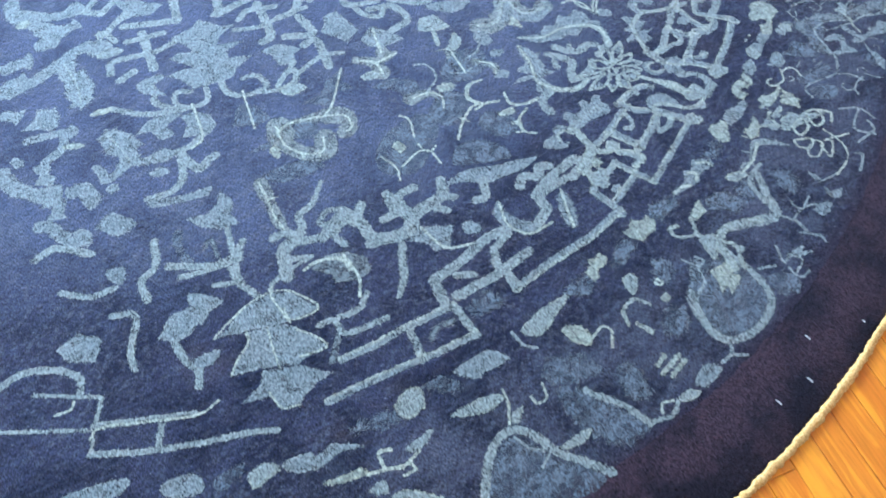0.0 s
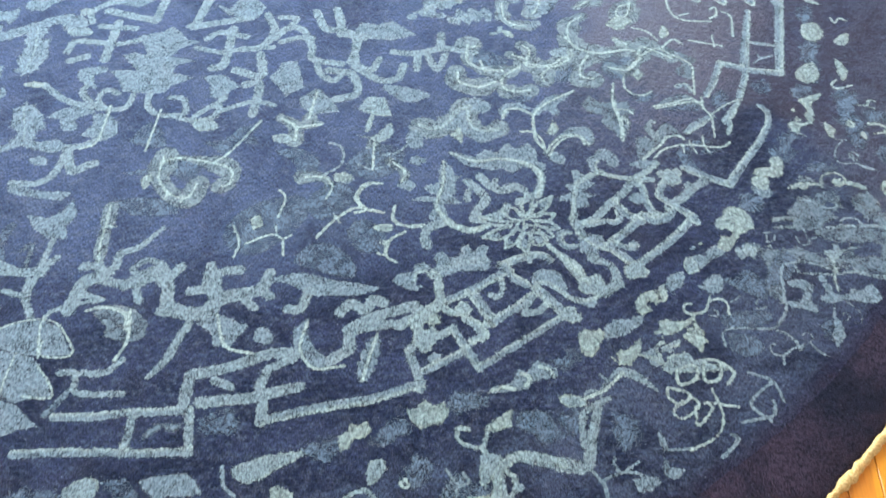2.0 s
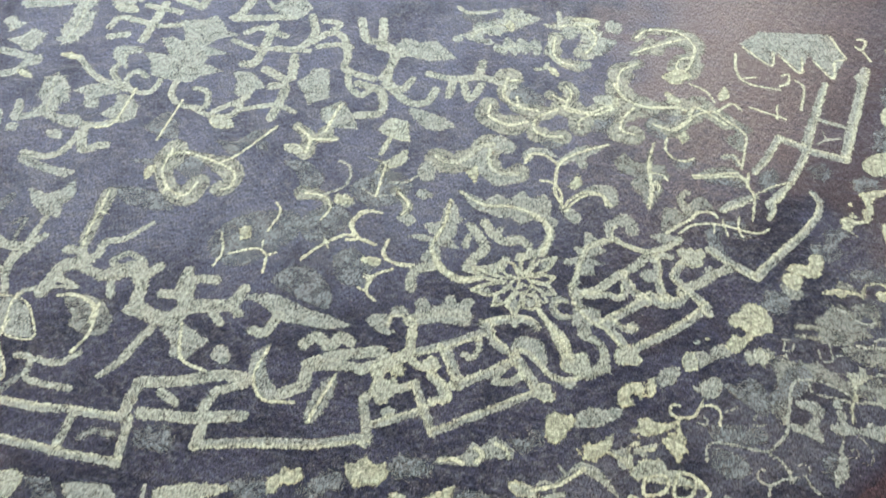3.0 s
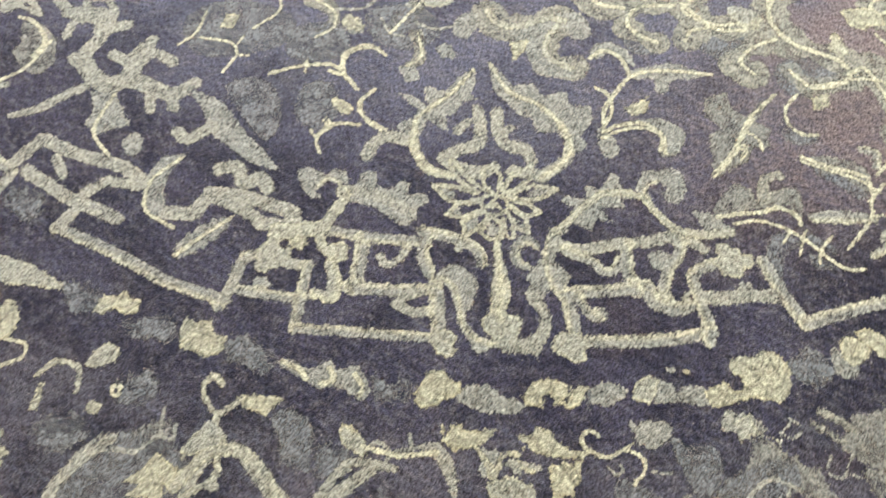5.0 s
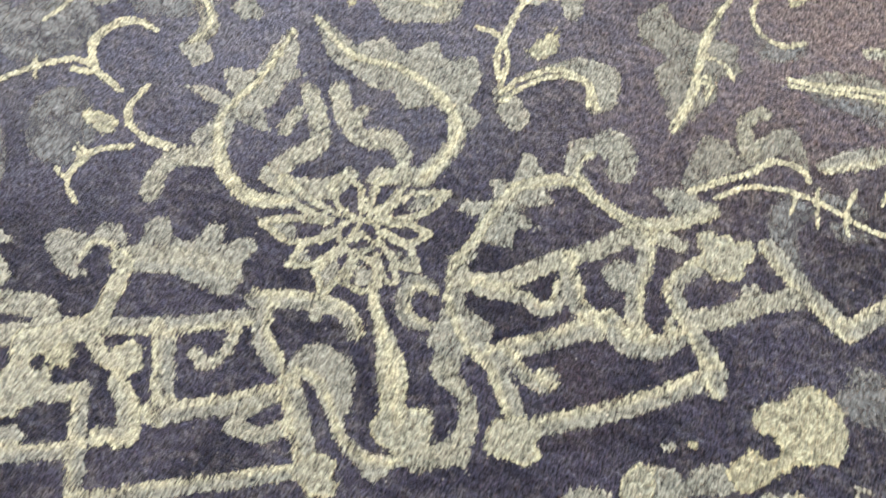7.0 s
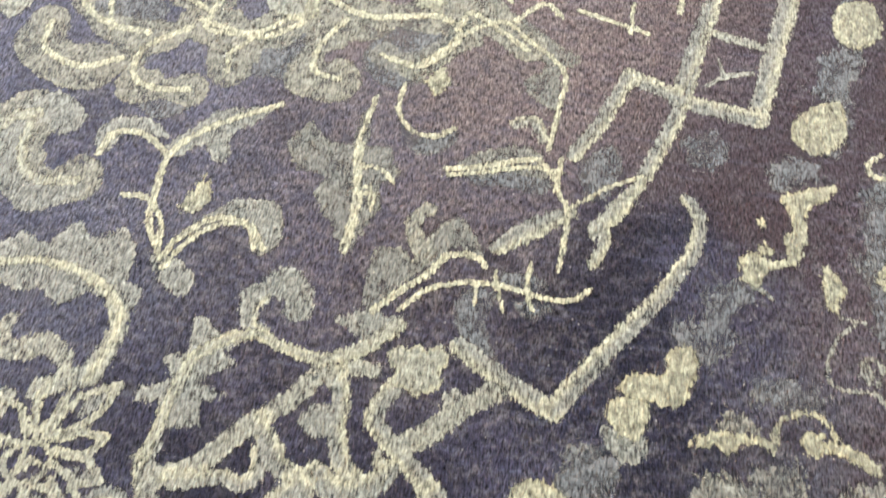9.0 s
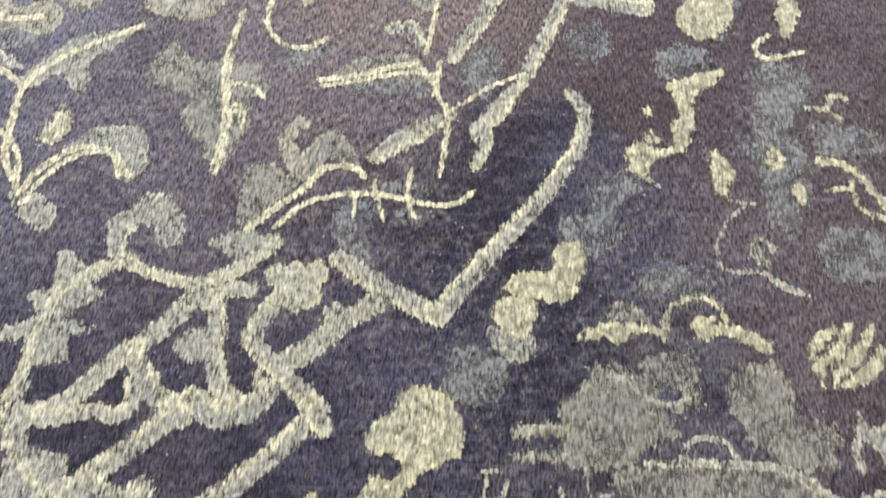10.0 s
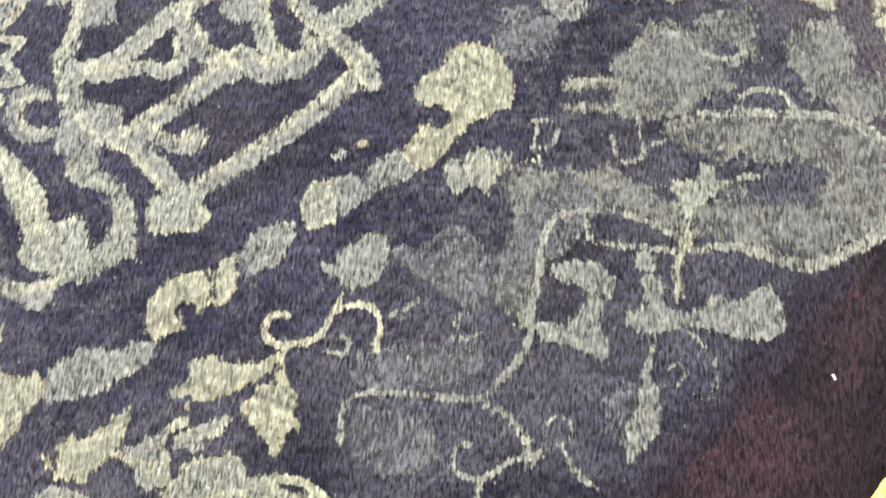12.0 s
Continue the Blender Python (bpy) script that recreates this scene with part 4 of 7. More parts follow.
figure("leaf", "MIST", [area([(0.165, -1.176), (0.190, -1.166), (0.217, -1.163), (0.254, -1.166), (0.268, -1.185), (0.254, -1.213), (0.233, -1.221), (0.225, -1.211), (0.235, -1.201), (0.225, -1.181), (0.196, -1.176)])])
figure("vine", "CREAM", [bar([(0.148, -1.191), (0.169, -1.179), (0.198, -1.172), (0.222, -1.177), (0.235, -1.193), (0.235, -1.214)], 0.0088)])
figure("bud", "WHITE", [area([(0.178, -1.145), (0.194, -1.131), (0.219, -1.122), (0.211, -1.146), (0.196, -1.151)], True)])
figure("scroll", "WHITE", [area([(0.702, -1.383), (0.755, -1.399), (0.739, -1.407), (0.716, -1.408), (0.698, -1.424), (0.695, -1.433), (0.669, -1.448), (0.644, -1.442), (0.622, -1.451), (0.615, -1.438), (0.625, -1.420), (0.642, -1.420), (0.649, -1.435), (0.667, -1.437), (0.672, -1.421), (0.687, -1.417), (0.696, -1.401)])])
figure("scroll_tail", "PALE", [bar([(0.620, -1.445), (0.629, -1.466)], (0.0117, 0.0053))])
figure("fleck", "WHITE", [disc(0.665, -1.399, 0.005)])
figure("fleck", "WHITE", [disc(0.652, -1.423, 0.0066)])
figure("patch", "DUSTY", [area([(0.585, -1.428), (0.610, -1.436), (0.617, -1.455), (0.583, -1.466), (0.577, -1.488), (0.551, -1.492), (0.531, -1.485), (0.524, -1.461), (0.538, -1.443), (0.565, -1.448)])])
figure("blossom", "WHITE", [area([(0.515, -1.462), (0.537, -1.471), (0.530, -1.489), (0.515, -1.500), (0.498, -1.509), (0.473, -1.493), (0.459, -1.478), (0.461, -1.468), (0.485, -1.468), (0.500, -1.479)])])
figure("blossom", "WHITE", [area([(0.450, -1.476), (0.476, -1.491), (0.461, -1.513), (0.443, -1.513), (0.435, -1.489)])])
figure("patch", "PALE", [area([(0.428, -1.492), (0.458, -1.514), (0.446, -1.532), (0.428, -1.526), (0.424, -1.506)])])
figure("patch", "DUSTY", [area([(0.400, -1.494), (0.426, -1.512), (0.413, -1.543), (0.385, -1.542), (0.376, -1.521)])])
figure("bud", "WHITE", [area([(0.691, -1.460), (0.696, -1.467), (0.692, -1.493), (0.680, -1.495), (0.673, -1.507), (0.667, -1.497), (0.672, -1.483)])])
figure("twig", "PALE", [bar([(0.672, -1.507), (0.690, -1.522)], 0.0047), bar([(0.684, -1.518), (0.653, -1.524), (0.628, -1.545), (0.632, -1.560), (0.655, -1.575)], 0.0061), bar([(0.655, -1.575), (0.662, -1.595), (0.674, -1.611)], (0.007, 0.012, 0.006))])
figure("curl", "PALE", [bar([(0.661, -1.571), (0.676, -1.561), (0.673, -1.550), (0.660, -1.550)], 0.0046), disc(0.661, -1.559, 0.0076)])
figure("ring_flower", "WHITE", [bar([(0.740, -1.489), (0.741, -1.500), (0.729, -1.504), (0.727, -1.495), (0.740, -1.489)], 0.0071)])
figure("berry", "WHITE", [area([(0.730, -1.524), (0.740, -1.527), (0.736, -1.539), (0.727, -1.546), (0.723, -1.537)])])
figure("curl", "WHITE", [bar([(0.795, -1.471), (0.810, -1.483), (0.824, -1.474), (0.834, -1.482)], 0.0063), bar([(0.810, -1.483), (0.814, -1.498)], 0.0062)])
figure("leaf", "WHITE", [bar([(0.767, -1.519), (0.787, -1.539), (0.789, -1.574), (0.787, -1.607)], (0.0075, 0.0086, 0.0096, 0.0075)), bar([(0.754, -1.545), (0.772, -1.556), (0.768, -1.574), (0.784, -1.599)], 0.0053), bar([(0.772, -1.556), (0.780, -1.551)], 0.0064)])
figure("patch", "DUSTY", [area([(0.718, -1.464), (0.752, -1.471), (0.767, -1.502), (0.744, -1.536), (0.709, -1.560), (0.687, -1.540), (0.712, -1.501)])])
figure("patch", "DUSTY", [area([(0.782, -1.484), (0.823, -1.508), (0.832, -1.543), (0.806, -1.541), (0.775, -1.514)])])
figure("patch", "DUSTY", [area([(0.722, -1.574), (0.773, -1.605), (0.750, -1.635), (0.710, -1.623), (0.704, -1.601)])])
figure("patch", "DUSTY", [area([(0.782, -1.411), (0.823, -1.437), (0.795, -1.470), (0.776, -1.451)])])
figure("patch", "DUSTY", [area([(0.567, -1.519), (0.602, -1.535), (0.617, -1.563), (0.587, -1.562), (0.558, -1.538)])])
figure("whisker_leaf", "WHITE", [area([(0.485, -1.540), (0.500, -1.536), (0.523, -1.545), (0.552, -1.570), (0.545, -1.572), (0.531, -1.560), (0.511, -1.562), (0.506, -1.552)])])
figure("arch_twig", "WHITE", [bar([(0.546, -1.576), (0.563, -1.559), (0.588, -1.561), (0.602, -1.575), (0.599, -1.594)], 0.0058)])
figure("arch_flower", "WHITE", [disc(0.581, -1.586, 0.0106)])
figure("whisker_leaf", "WHITE", [area([(0.595, -1.589), (0.611, -1.607), (0.619, -1.624), (0.615, -1.634), (0.603, -1.617), (0.589, -1.596)])])
figure("striped_flower", "WHITE", [bar([(0.640, -1.652), (0.652, -1.645), (0.672, -1.644)], (0.0067, 0.0125, 0.0067)), bar([(0.638, -1.660), (0.659, -1.661), (0.687, -1.649)], (0.0077, 0.0134, 0.0077)), bar([(0.648, -1.674), (0.673, -1.671), (0.700, -1.661)], (0.0077, 0.0143, 0.0077)), bar([(0.650, -1.684), (0.672, -1.686), (0.694, -1.679)], (0.0085, 0.0152, 0.0076)), bar([(0.640, -1.666), (0.632, -1.675)], 0.0038), bar([(0.645, -1.675), (0.640, -1.683)], 0.0037)])
figure("clump", "PALE", [area([(0.643, -1.704), (0.642, -1.718), (0.657, -1.722), (0.675, -1.712), (0.678, -1.729), (0.667, -1.750), (0.643, -1.762), (0.632, -1.755), (0.634, -1.739), (0.629, -1.725), (0.616, -1.744), (0.610, -1.739), (0.623, -1.721)]), bar([(0.635, -1.755), (0.629, -1.766), (0.608, -1.760)], 0.0071)])
figure("twig", "PALE", [bar([(0.578, -1.741), (0.593, -1.758)], 0.0044)])
figure("leaf", "PALE", [area([(0.596, -1.754), (0.606, -1.757), (0.607, -1.778), (0.588, -1.787), (0.591, -1.773), (0.586, -1.761)])])
# ------ the scrolling beast and the outer vine
figure("head", "MIST", [area([(0.490, -1.570), (0.509, -1.587), (0.508, -1.604), (0.519, -1.619), (0.538, -1.625), (0.536, -1.633), (0.511, -1.629), (0.520, -1.640), (0.489, -1.635), (0.457, -1.642), (0.439, -1.620), (0.440, -1.594), (0.457, -1.571), (0.476, -1.575)])])
figure("lip", "PALE", [bar([(0.504, -1.605), (0.515, -1.621), (0.539, -1.626)], (0.0092, 0.0083, 0.0055))])
figure("brow", "PALE", [bar([(0.492, -1.578), (0.500, -1.591), (0.500, -1.599)], 0.0074)])
figure("cheek", "PALE", [disc(0.477, -1.611, 0.0072)])
figure("mane", "MIST", [area([(0.526, -1.581), (0.557, -1.592), (0.550, -1.614), (0.535, -1.621), (0.518, -1.605)])])
figure("mane", "MIST", [area([(0.570, -1.627), (0.609, -1.639), (0.609, -1.669), (0.592, -1.681), (0.571, -1.662), (0.562, -1.644)])])
figure("mane", "MIST", [area([(0.565, -1.689), (0.588, -1.683), (0.617, -1.706), (0.605, -1.720), (0.591, -1.728), (0.561, -1.709)])])
figure("streak", "MIST", [bar([(0.403, -1.575), (0.441, -1.598)], 0.0116)])
figure("streak", "MIST", [bar([(0.392, -1.591), (0.430, -1.614)], 0.0106)])
figure("mane", "MIST", [area([(0.524, -1.528), (0.541, -1.536), (0.543, -1.558), (0.521, -1.547)])])
figure("body", "MIST", [area([(0.448, -1.639), (0.509, -1.665), (0.539, -1.689), (0.567, -1.708), (0.579, -1.740), (0.579, -1.772), (0.557, -1.789), (0.530, -1.793), (0.501, -1.790), (0.475, -1.784), (0.457, -1.767), (0.435, -1.742), (0.411, -1.721), (0.414, -1.710), (0.437, -1.705), (0.464, -1.710), (0.471, -1.728), (0.503, -1.748), (0.524, -1.739), (0.521, -1.726), (0.499, -1.712), (0.474, -1.690), (0.443, -1.661)])])
figure("outline", "PALE", [bar([(0.353, -1.669), (0.348, -1.687), (0.367, -1.704), (0.401, -1.730), (0.433, -1.745), (0.460, -1.777), (0.479, -1.788), (0.517, -1.793), (0.552, -1.786), (0.571, -1.771), (0.576, -1.745), (0.564, -1.711), (0.531, -1.685), (0.474, -1.648)], (0.0043, 0.0051, 0.006, 0.0094, 0.0111, 0.0128, 0.0119, 0.0102, 0.0085, 0.0068))])
figure("spine_arch", "PALE", [bar([(0.496, -1.660), (0.513, -1.653), (0.526, -1.657), (0.537, -1.670), (0.535, -1.686)], 0.0054)])
figure("wing_leaf", "CREAM", [area([(0.423, -1.680), (0.439, -1.688), (0.450, -1.680), (0.456, -1.688), (0.453, -1.698), (0.491, -1.712), (0.478, -1.712), (0.457, -1.706), (0.440, -1.707), (0.425, -1.708), (0.413, -1.714), (0.416, -1.702), (0.419, -1.690)]), bar([(0.417, -1.707), (0.408, -1.722), (0.392, -1.732), (0.375, -1.755)], 0.0054)])
figure("body", "MIST", [area([(0.315, -1.608), (0.344, -1.619), (0.396, -1.654), (0.416, -1.691), (0.415, -1.716), (0.402, -1.719), (0.386, -1.691), (0.365, -1.669), (0.333, -1.658), (0.319, -1.666), (0.297, -1.692), (0.273, -1.712), (0.268, -1.703), (0.263, -1.681), (0.292, -1.660), (0.310, -1.641), (0.311, -1.621)])])
figure("paw", "PALE", [area([(0.312, -1.687), (0.336, -1.698), (0.346, -1.718), (0.335, -1.730), (0.320, -1.736), (0.315, -1.752), (0.309, -1.768), (0.296, -1.750), (0.276, -1.728), (0.279, -1.715), (0.297, -1.726), (0.315, -1.723), (0.321, -1.712), (0.309, -1.695)])])
figure("paw", "PALE", [area([(0.339, -1.742), (0.352, -1.746), (0.362, -1.727), (0.374, -1.740), (0.366, -1.755), (0.384, -1.770), (0.398, -1.764), (0.412, -1.779), (0.435, -1.778), (0.437, -1.794), (0.424, -1.815), (0.395, -1.802), (0.376, -1.781), (0.343, -1.765), (0.332, -1.754)])])
figure("claw", "PALE", [disc(0.371, -1.719, 0.0091)])
figure("tail", "PALE", [bar([(0.279, -1.710), (0.262, -1.728), (0.228, -1.739), (0.218, -1.741)], (0.0103, 0.0087, 0.0079)), bar([(0.218, -1.741), (0.194, -1.725), (0.165, -1.703), (0.140, -1.691), (0.128, -1.700), (0.118, -1.715)], (0.0094, 0.007, 0.007, 0.0062))])
figure("tail", "PALE", [bar([(0.218, -1.745), (0.227, -1.761), (0.228, -1.786)], 0.0054), disc(0.225, -1.792, 0.0068)])
figure("curl", "PALE", [bar([(0.227, -1.788), (0.201, -1.786), (0.188, -1.786), (0.175, -1.770), (0.186, -1.760), (0.195, -1.762)], 0.0049), bar([(0.188, -1.786), (0.176, -1.798)], 0.0049)])
figure("curl", "PALE", [bar([(0.227, -1.789), (0.246, -1.796), (0.260, -1.791), (0.259, -1.780), (0.247, -1.778)], 0.0046), bar([(0.246, -1.796), (0.246, -1.811), (0.247, -1.821), (0.253, -1.834)], (0.0053, 0.0083, 0.0098, 0.0038))])
figure("square_scroll", "PALE", [bar([(0.347, -1.767), (0.327, -1.785)], (0.0044, 0.008)), bar([(0.368, -1.776), (0.371, -1.805), (0.354, -1.823), (0.344, -1.814)], 0.0043), bar([(0.326, -1.796), (0.339, -1.805), (0.349, -1.799), (0.347, -1.791), (0.339, -1.792)], 0.0039)])
figure("leaf", "PALE", [area([(0.326, -1.782), (0.328, -1.802), (0.308, -1.825), (0.290, -1.828), (0.276, -1.833), (0.291, -1.810), (0.311, -1.796)], True)])
figure("patch", "DUSTY", [area([(0.283, -1.788), (0.319, -1.786), (0.285, -1.821)])])
figure("glyph", "PALE", [bar([(0.362, -1.586), (0.374, -1.592)], 0.004), bar([(0.364, -1.589), (0.352, -1.603), (0.348, -1.618)], 0.004), bar([(0.351, -1.604), (0.362, -1.610), (0.375, -1.601)], 0.004)])
figure("glyph", "PALE", [bar([(0.432, -1.626), (0.422, -1.642), (0.418, -1.653), (0.405, -1.651), (0.400, -1.642), (0.406, -1.628)], 0.0044), bar([(0.422, -1.647), (0.439, -1.652)], 0.0044)])
figure("star_flower", "CREAM", [area([(0.289, -1.575), (0.303, -1.589), (0.315, -1.581), (0.321, -1.600), (0.347, -1.613), (0.326, -1.607), (0.314, -1.611), (0.300, -1.618), (0.295, -1.605), (0.278, -1.604), (0.281, -1.591)], True)])
figure("star_flower", "PALE", [area([(0.169, -1.598), (0.181, -1.603), (0.196, -1.594), (0.209, -1.608), (0.210, -1.623), (0.195, -1.630), (0.179, -1.625), (0.172, -1.610)])])
figure("twig", "CREAM", [bar([(0.131, -1.617), (0.122, -1.611), (0.110, -1.619), (0.114, -1.632), (0.132, -1.641), (0.145, -1.642), (0.160, -1.633), (0.180, -1.639), (0.186, -1.654), (0.172, -1.673)], 0.0057), bar([(0.161, -1.633), (0.172, -1.625)], 0.0049), bar([(0.121, -1.636), (0.111, -1.644)], 0.004)])
figure("spiral", "PALE", [bar([(0.141, -1.653), (0.151, -1.663), (0.160, -1.656), (0.154, -1.650)], 0.004)])
figure("leaf", "WHITE", [area([(0.026, -1.622), (0.052, -1.620), (0.052, -1.610), (0.069, -1.613), (0.077, -1.623), (0.095, -1.634), (0.115, -1.639), (0.097, -1.646), (0.075, -1.646), (0.054, -1.642), (0.042, -1.630)])])
figure("leaf", "WHITE", [area([(0.114, -1.641), (0.110, -1.652), (0.111, -1.672), (0.101, -1.679), (0.102, -1.690), (0.085, -1.692), (0.076, -1.701), (0.074, -1.689), (0.073, -1.676), (0.071, -1.661), (0.072, -1.652), (0.083, -1.655), (0.088, -1.648), (0.099, -1.655)], True)])
figure("twig", "CREAM", [bar([(0.043, -1.633), (0.035, -1.644), (0.037, -1.659), (0.053, -1.664)], (0.0039, 0.0047, 0.0086)), bar([(0.022, -1.644), (0.035, -1.644)], 0.0101)])
figure("patch", "PALE", [area([(0.017, -1.654), (0.034, -1.656), (0.040, -1.669), (0.032, -1.668)])])
figure("flower", "CREAM", [area([(0.006, -1.676), (0.019, -1.675), (0.027, -1.685), (0.039, -1.685), (0.049, -1.677), (0.055, -1.690), (0.054, -1.703), (0.072, -1.708), (0.070, -1.721), (0.091, -1.737), (0.087, -1.748), (-0.002, -1.692)])])
figure("leaf", "WHITE", [area([(-0.062, -1.610), (-0.053, -1.629), (-0.043, -1.611), (-0.033, -1.613), (-0.035, -1.627), (-0.018, -1.619), (0.004, -1.620), (-0.014, -1.631), (-0.031, -1.638), (-0.049, -1.641), (-0.060, -1.631)], True)])
figure("leaf", "PALE", [area([(-0.006, -1.640), (0.010, -1.641), (0.006, -1.661), (0.003, -1.672), (-0.013, -1.671), (-0.013, -1.649), (-0.023, -1.638)])])
figure("patch", "PALE", [area([(-0.026, -1.561), (-0.005, -1.564), (0.006, -1.567), (0.009, -1.581), (0.021, -1.575), (0.035, -1.587), (0.013, -1.593), (-0.015, -1.595), (-0.050, -1.575)])])
figure("patch", "DUSTY", [area([(0.110, -1.561), (0.137, -1.563), (0.151, -1.567), (0.131, -1.584), (0.118, -1.582)])])
figure("shade", "DUSTY", [area([(0.216, -1.617), (0.245, -1.625), (0.278, -1.651), (0.251, -1.693), (0.233, -1.662)])])
figure("shade", "DUSTY", [area([(0.163, -1.667), (0.227, -1.702), (0.230, -1.727), (0.197, -1.720), (0.149, -1.691)])])
figure("shade", "DUSTY", [area([(0.144, -1.701), (0.173, -1.728), (0.175, -1.756), (0.139, -1.756), (0.122, -1.723)])])
figure("curl", "PALE", [bar([(0.193, -1.657), (0.206, -1.658), (0.216, -1.657)], 0.0049), bar([(0.222, -1.694), (0.232, -1.700), (0.241, -1.701)], 0.0048), bar([(0.229, -1.687), (0.236, -1.683)], 0.0057)])
figure("shade", "DUSTY", [area([(0.382, -1.505), (0.420, -1.511), (0.414, -1.536), (0.385, -1.541), (0.367, -1.519)])])
figure("head", "MIST", [area([(0.442, -1.578), (0.473, -1.567), (0.498, -1.570), (0.516, -1.594), (0.513, -1.613), (0.540, -1.625), (0.526, -1.631), (0.504, -1.623), (0.512, -1.644), (0.481, -1.641), (0.449, -1.639), (0.421, -1.617), (0.427, -1.591)])])
figure("mane", "MIST", [area([(0.559, -1.639), (0.589, -1.639), (0.604, -1.666), (0.599, -1.687), (0.577, -1.685), (0.572, -1.705), (0.551, -1.687), (0.554, -1.659)])])
figure("outline", "PALE", [bar([(0.335, -1.658), (0.319, -1.666), (0.296, -1.692), (0.275, -1.712)], (0.0058, 0.0075, 0.0066))])
figure("outline", "PALE", [bar([(0.332, -1.656), (0.365, -1.670), (0.386, -1.691), (0.403, -1.720)], 0.0059)])
# ------ left of the palmette
figure("vine", "PALE", [bar([(-0.706, -0.979), (-0.638, -0.984), (-0.637, -1.021), (-0.655, -1.065), (-0.636, -1.099), (-0.604, -1.120), (-0.571, -1.108), (-0.505, -1.132), (-0.469, -1.112)], (0.0218, 0.0277, 0.0258, 0.0258, 0.0297, 0.0337, 0.0297, 0.0258, 0.0218)), bar([(-0.578, -1.109), (-0.566, -1.058), (-0.553, -1.032)], (0.0238, 0.0396, 0.0198)), bar([(-0.561, -1.058), (-0.537, -1.058), (-0.512, -1.073)], 0.0198), bar([(-0.630, -1.011), (-0.601, -1.002)], 0.0205), bar([(-0.610, -1.062), (-0.575, -1.077)], 0.0198), bar([(-0.538, -1.127), (-0.529, -1.161)], 0.0171), bar([(-0.505, -1.132), (-0.493, -1.156)], 0.0189), bar([(-0.671, -1.070), (-0.633, -1.110), (-0.672, -1.143), (-0.709, -1.168), (-0.742, -1.178)], (0.0232, 0.0174, 0.0174, 0.0135)), bar([(-0.651, -0.987), (-0.642, -1.021)], 0.0185)])
figure("leaf", "PALE", [area([(-0.473, -1.125), (-0.422, -1.144), (-0.379, -1.193), (-0.342, -1.229), (-0.319, -1.260), (-0.364, -1.246), (-0.395, -1.225), (-0.432, -1.196), (-0.447, -1.161)]), bar([(-0.431, -1.192), (-0.462, -1.211), (-0.479, -1.200)], 0.0202)])
figure("leaf", "PALE", [area([(-0.629, -1.129), (-0.595, -1.122), (-0.574, -1.158), (-0.554, -1.190), (-0.586, -1.201), (-0.601, -1.212), (-0.624, -1.190), (-0.618, -1.165)], True)])
figure("midrib", "CREAM", [bar([(-0.591, -1.136), (-0.607, -1.202), (-0.573, -1.244)], 0.0093)])
figure("leaf", "MIST", [area([(-0.777, -1.001), (-0.748, -0.998), (-0.708, -1.033), (-0.701, -1.080), (-0.719, -1.102), (-0.748, -1.096), (-0.779, -1.057), (-0.765, -1.042)], True)])
figure("midrib", "CREAM", [bar([(-0.782, -0.990), (-0.756, -1.000), (-0.728, -1.034), (-0.738, -1.067)], 0.0113), bar([(-0.779, -1.114), (-0.747, -1.092), (-0.717, -1.036)], 0.011)])
figure("fret", "PALE", [bar([(-0.717, -1.264), (-0.681, -1.218), (-0.629, -1.240), (-0.546, -1.262), (-0.505, -1.289)], 0.0216, 0, True), bar([(-0.690, -1.274), (-0.618, -1.315), (-0.538, -1.346)], 0.021, 0, True), bar([(-0.622, -1.364), (-0.593, -1.321)], 0.0189, 0, True), bar([(-0.595, -1.307), (-0.566, -1.285), (-0.522, -1.293)], 0.0176, 0, True), bar([(-0.622, -1.362), (-0.532, -1.397), (-0.451, -1.436), (-0.362, -1.463)], 0.018, -1, True), bar([(-0.362, -1.463), (-0.351, -1.407), (-0.336, -1.394)], 0.0161, 0, True), bar([(-0.652, -1.250), (-0.634, -1.278)], 0.0162)])
figure("patch", "DUSTY", [area([(-0.707, -1.299), (-0.662, -1.307), (-0.647, -1.343), (-0.674, -1.353), (-0.706, -1.332)])])
figure("patch", "PALE", [area([(-0.561, -1.218), (-0.538, -1.203), (-0.526, -1.229), (-0.541, -1.246)])])
figure("leaf", "PALE", [area([(-0.511, -1.274), (-0.491, -1.241), (-0.454, -1.236), (-0.476, -1.265), (-0.479, -1.292), (-0.470, -1.328), (-0.487, -1.343), (-0.509, -1.322)], True)])
figure("midrib", "CREAM", [bar([(-0.464, -1.244), (-0.501, -1.283), (-0.499, -1.331), (-0.453, -1.357)], 0.0087)])
figure("zigzag", "PALE", [bar([(-0.471, -1.333), (-0.429, -1.335), (-0.411, -1.300), (-0.363, -1.302), (-0.286, -1.328), (-0.285, -1.346)], 0.0221, 0, True), bar([(-0.400, -1.309), (-0.358, -1.324), (-0.330, -1.346), (-0.263, -1.349)], 0.0203, 0, True)])
figure("leaf", "PALE", [frond([(-0.444, -1.399), (-0.416, -1.373), (-0.375, -1.339)], 0.0433, 5)])
figure("midrib", "CREAM", [bar([(-0.444, -1.399), (-0.416, -1.373), (-0.375, -1.339)], 0.0075)])
figure("curl", "PALE", [bar([(-0.405, -1.261), (-0.379, -1.255), (-0.365, -1.284), (-0.343, -1.272), (-0.329, -1.290)], 0.021)])
figure("twig", "CREAM", [bar([(-0.510, -1.040), (-0.484, -1.012), (-0.477, -0.972)], 0.0081)])
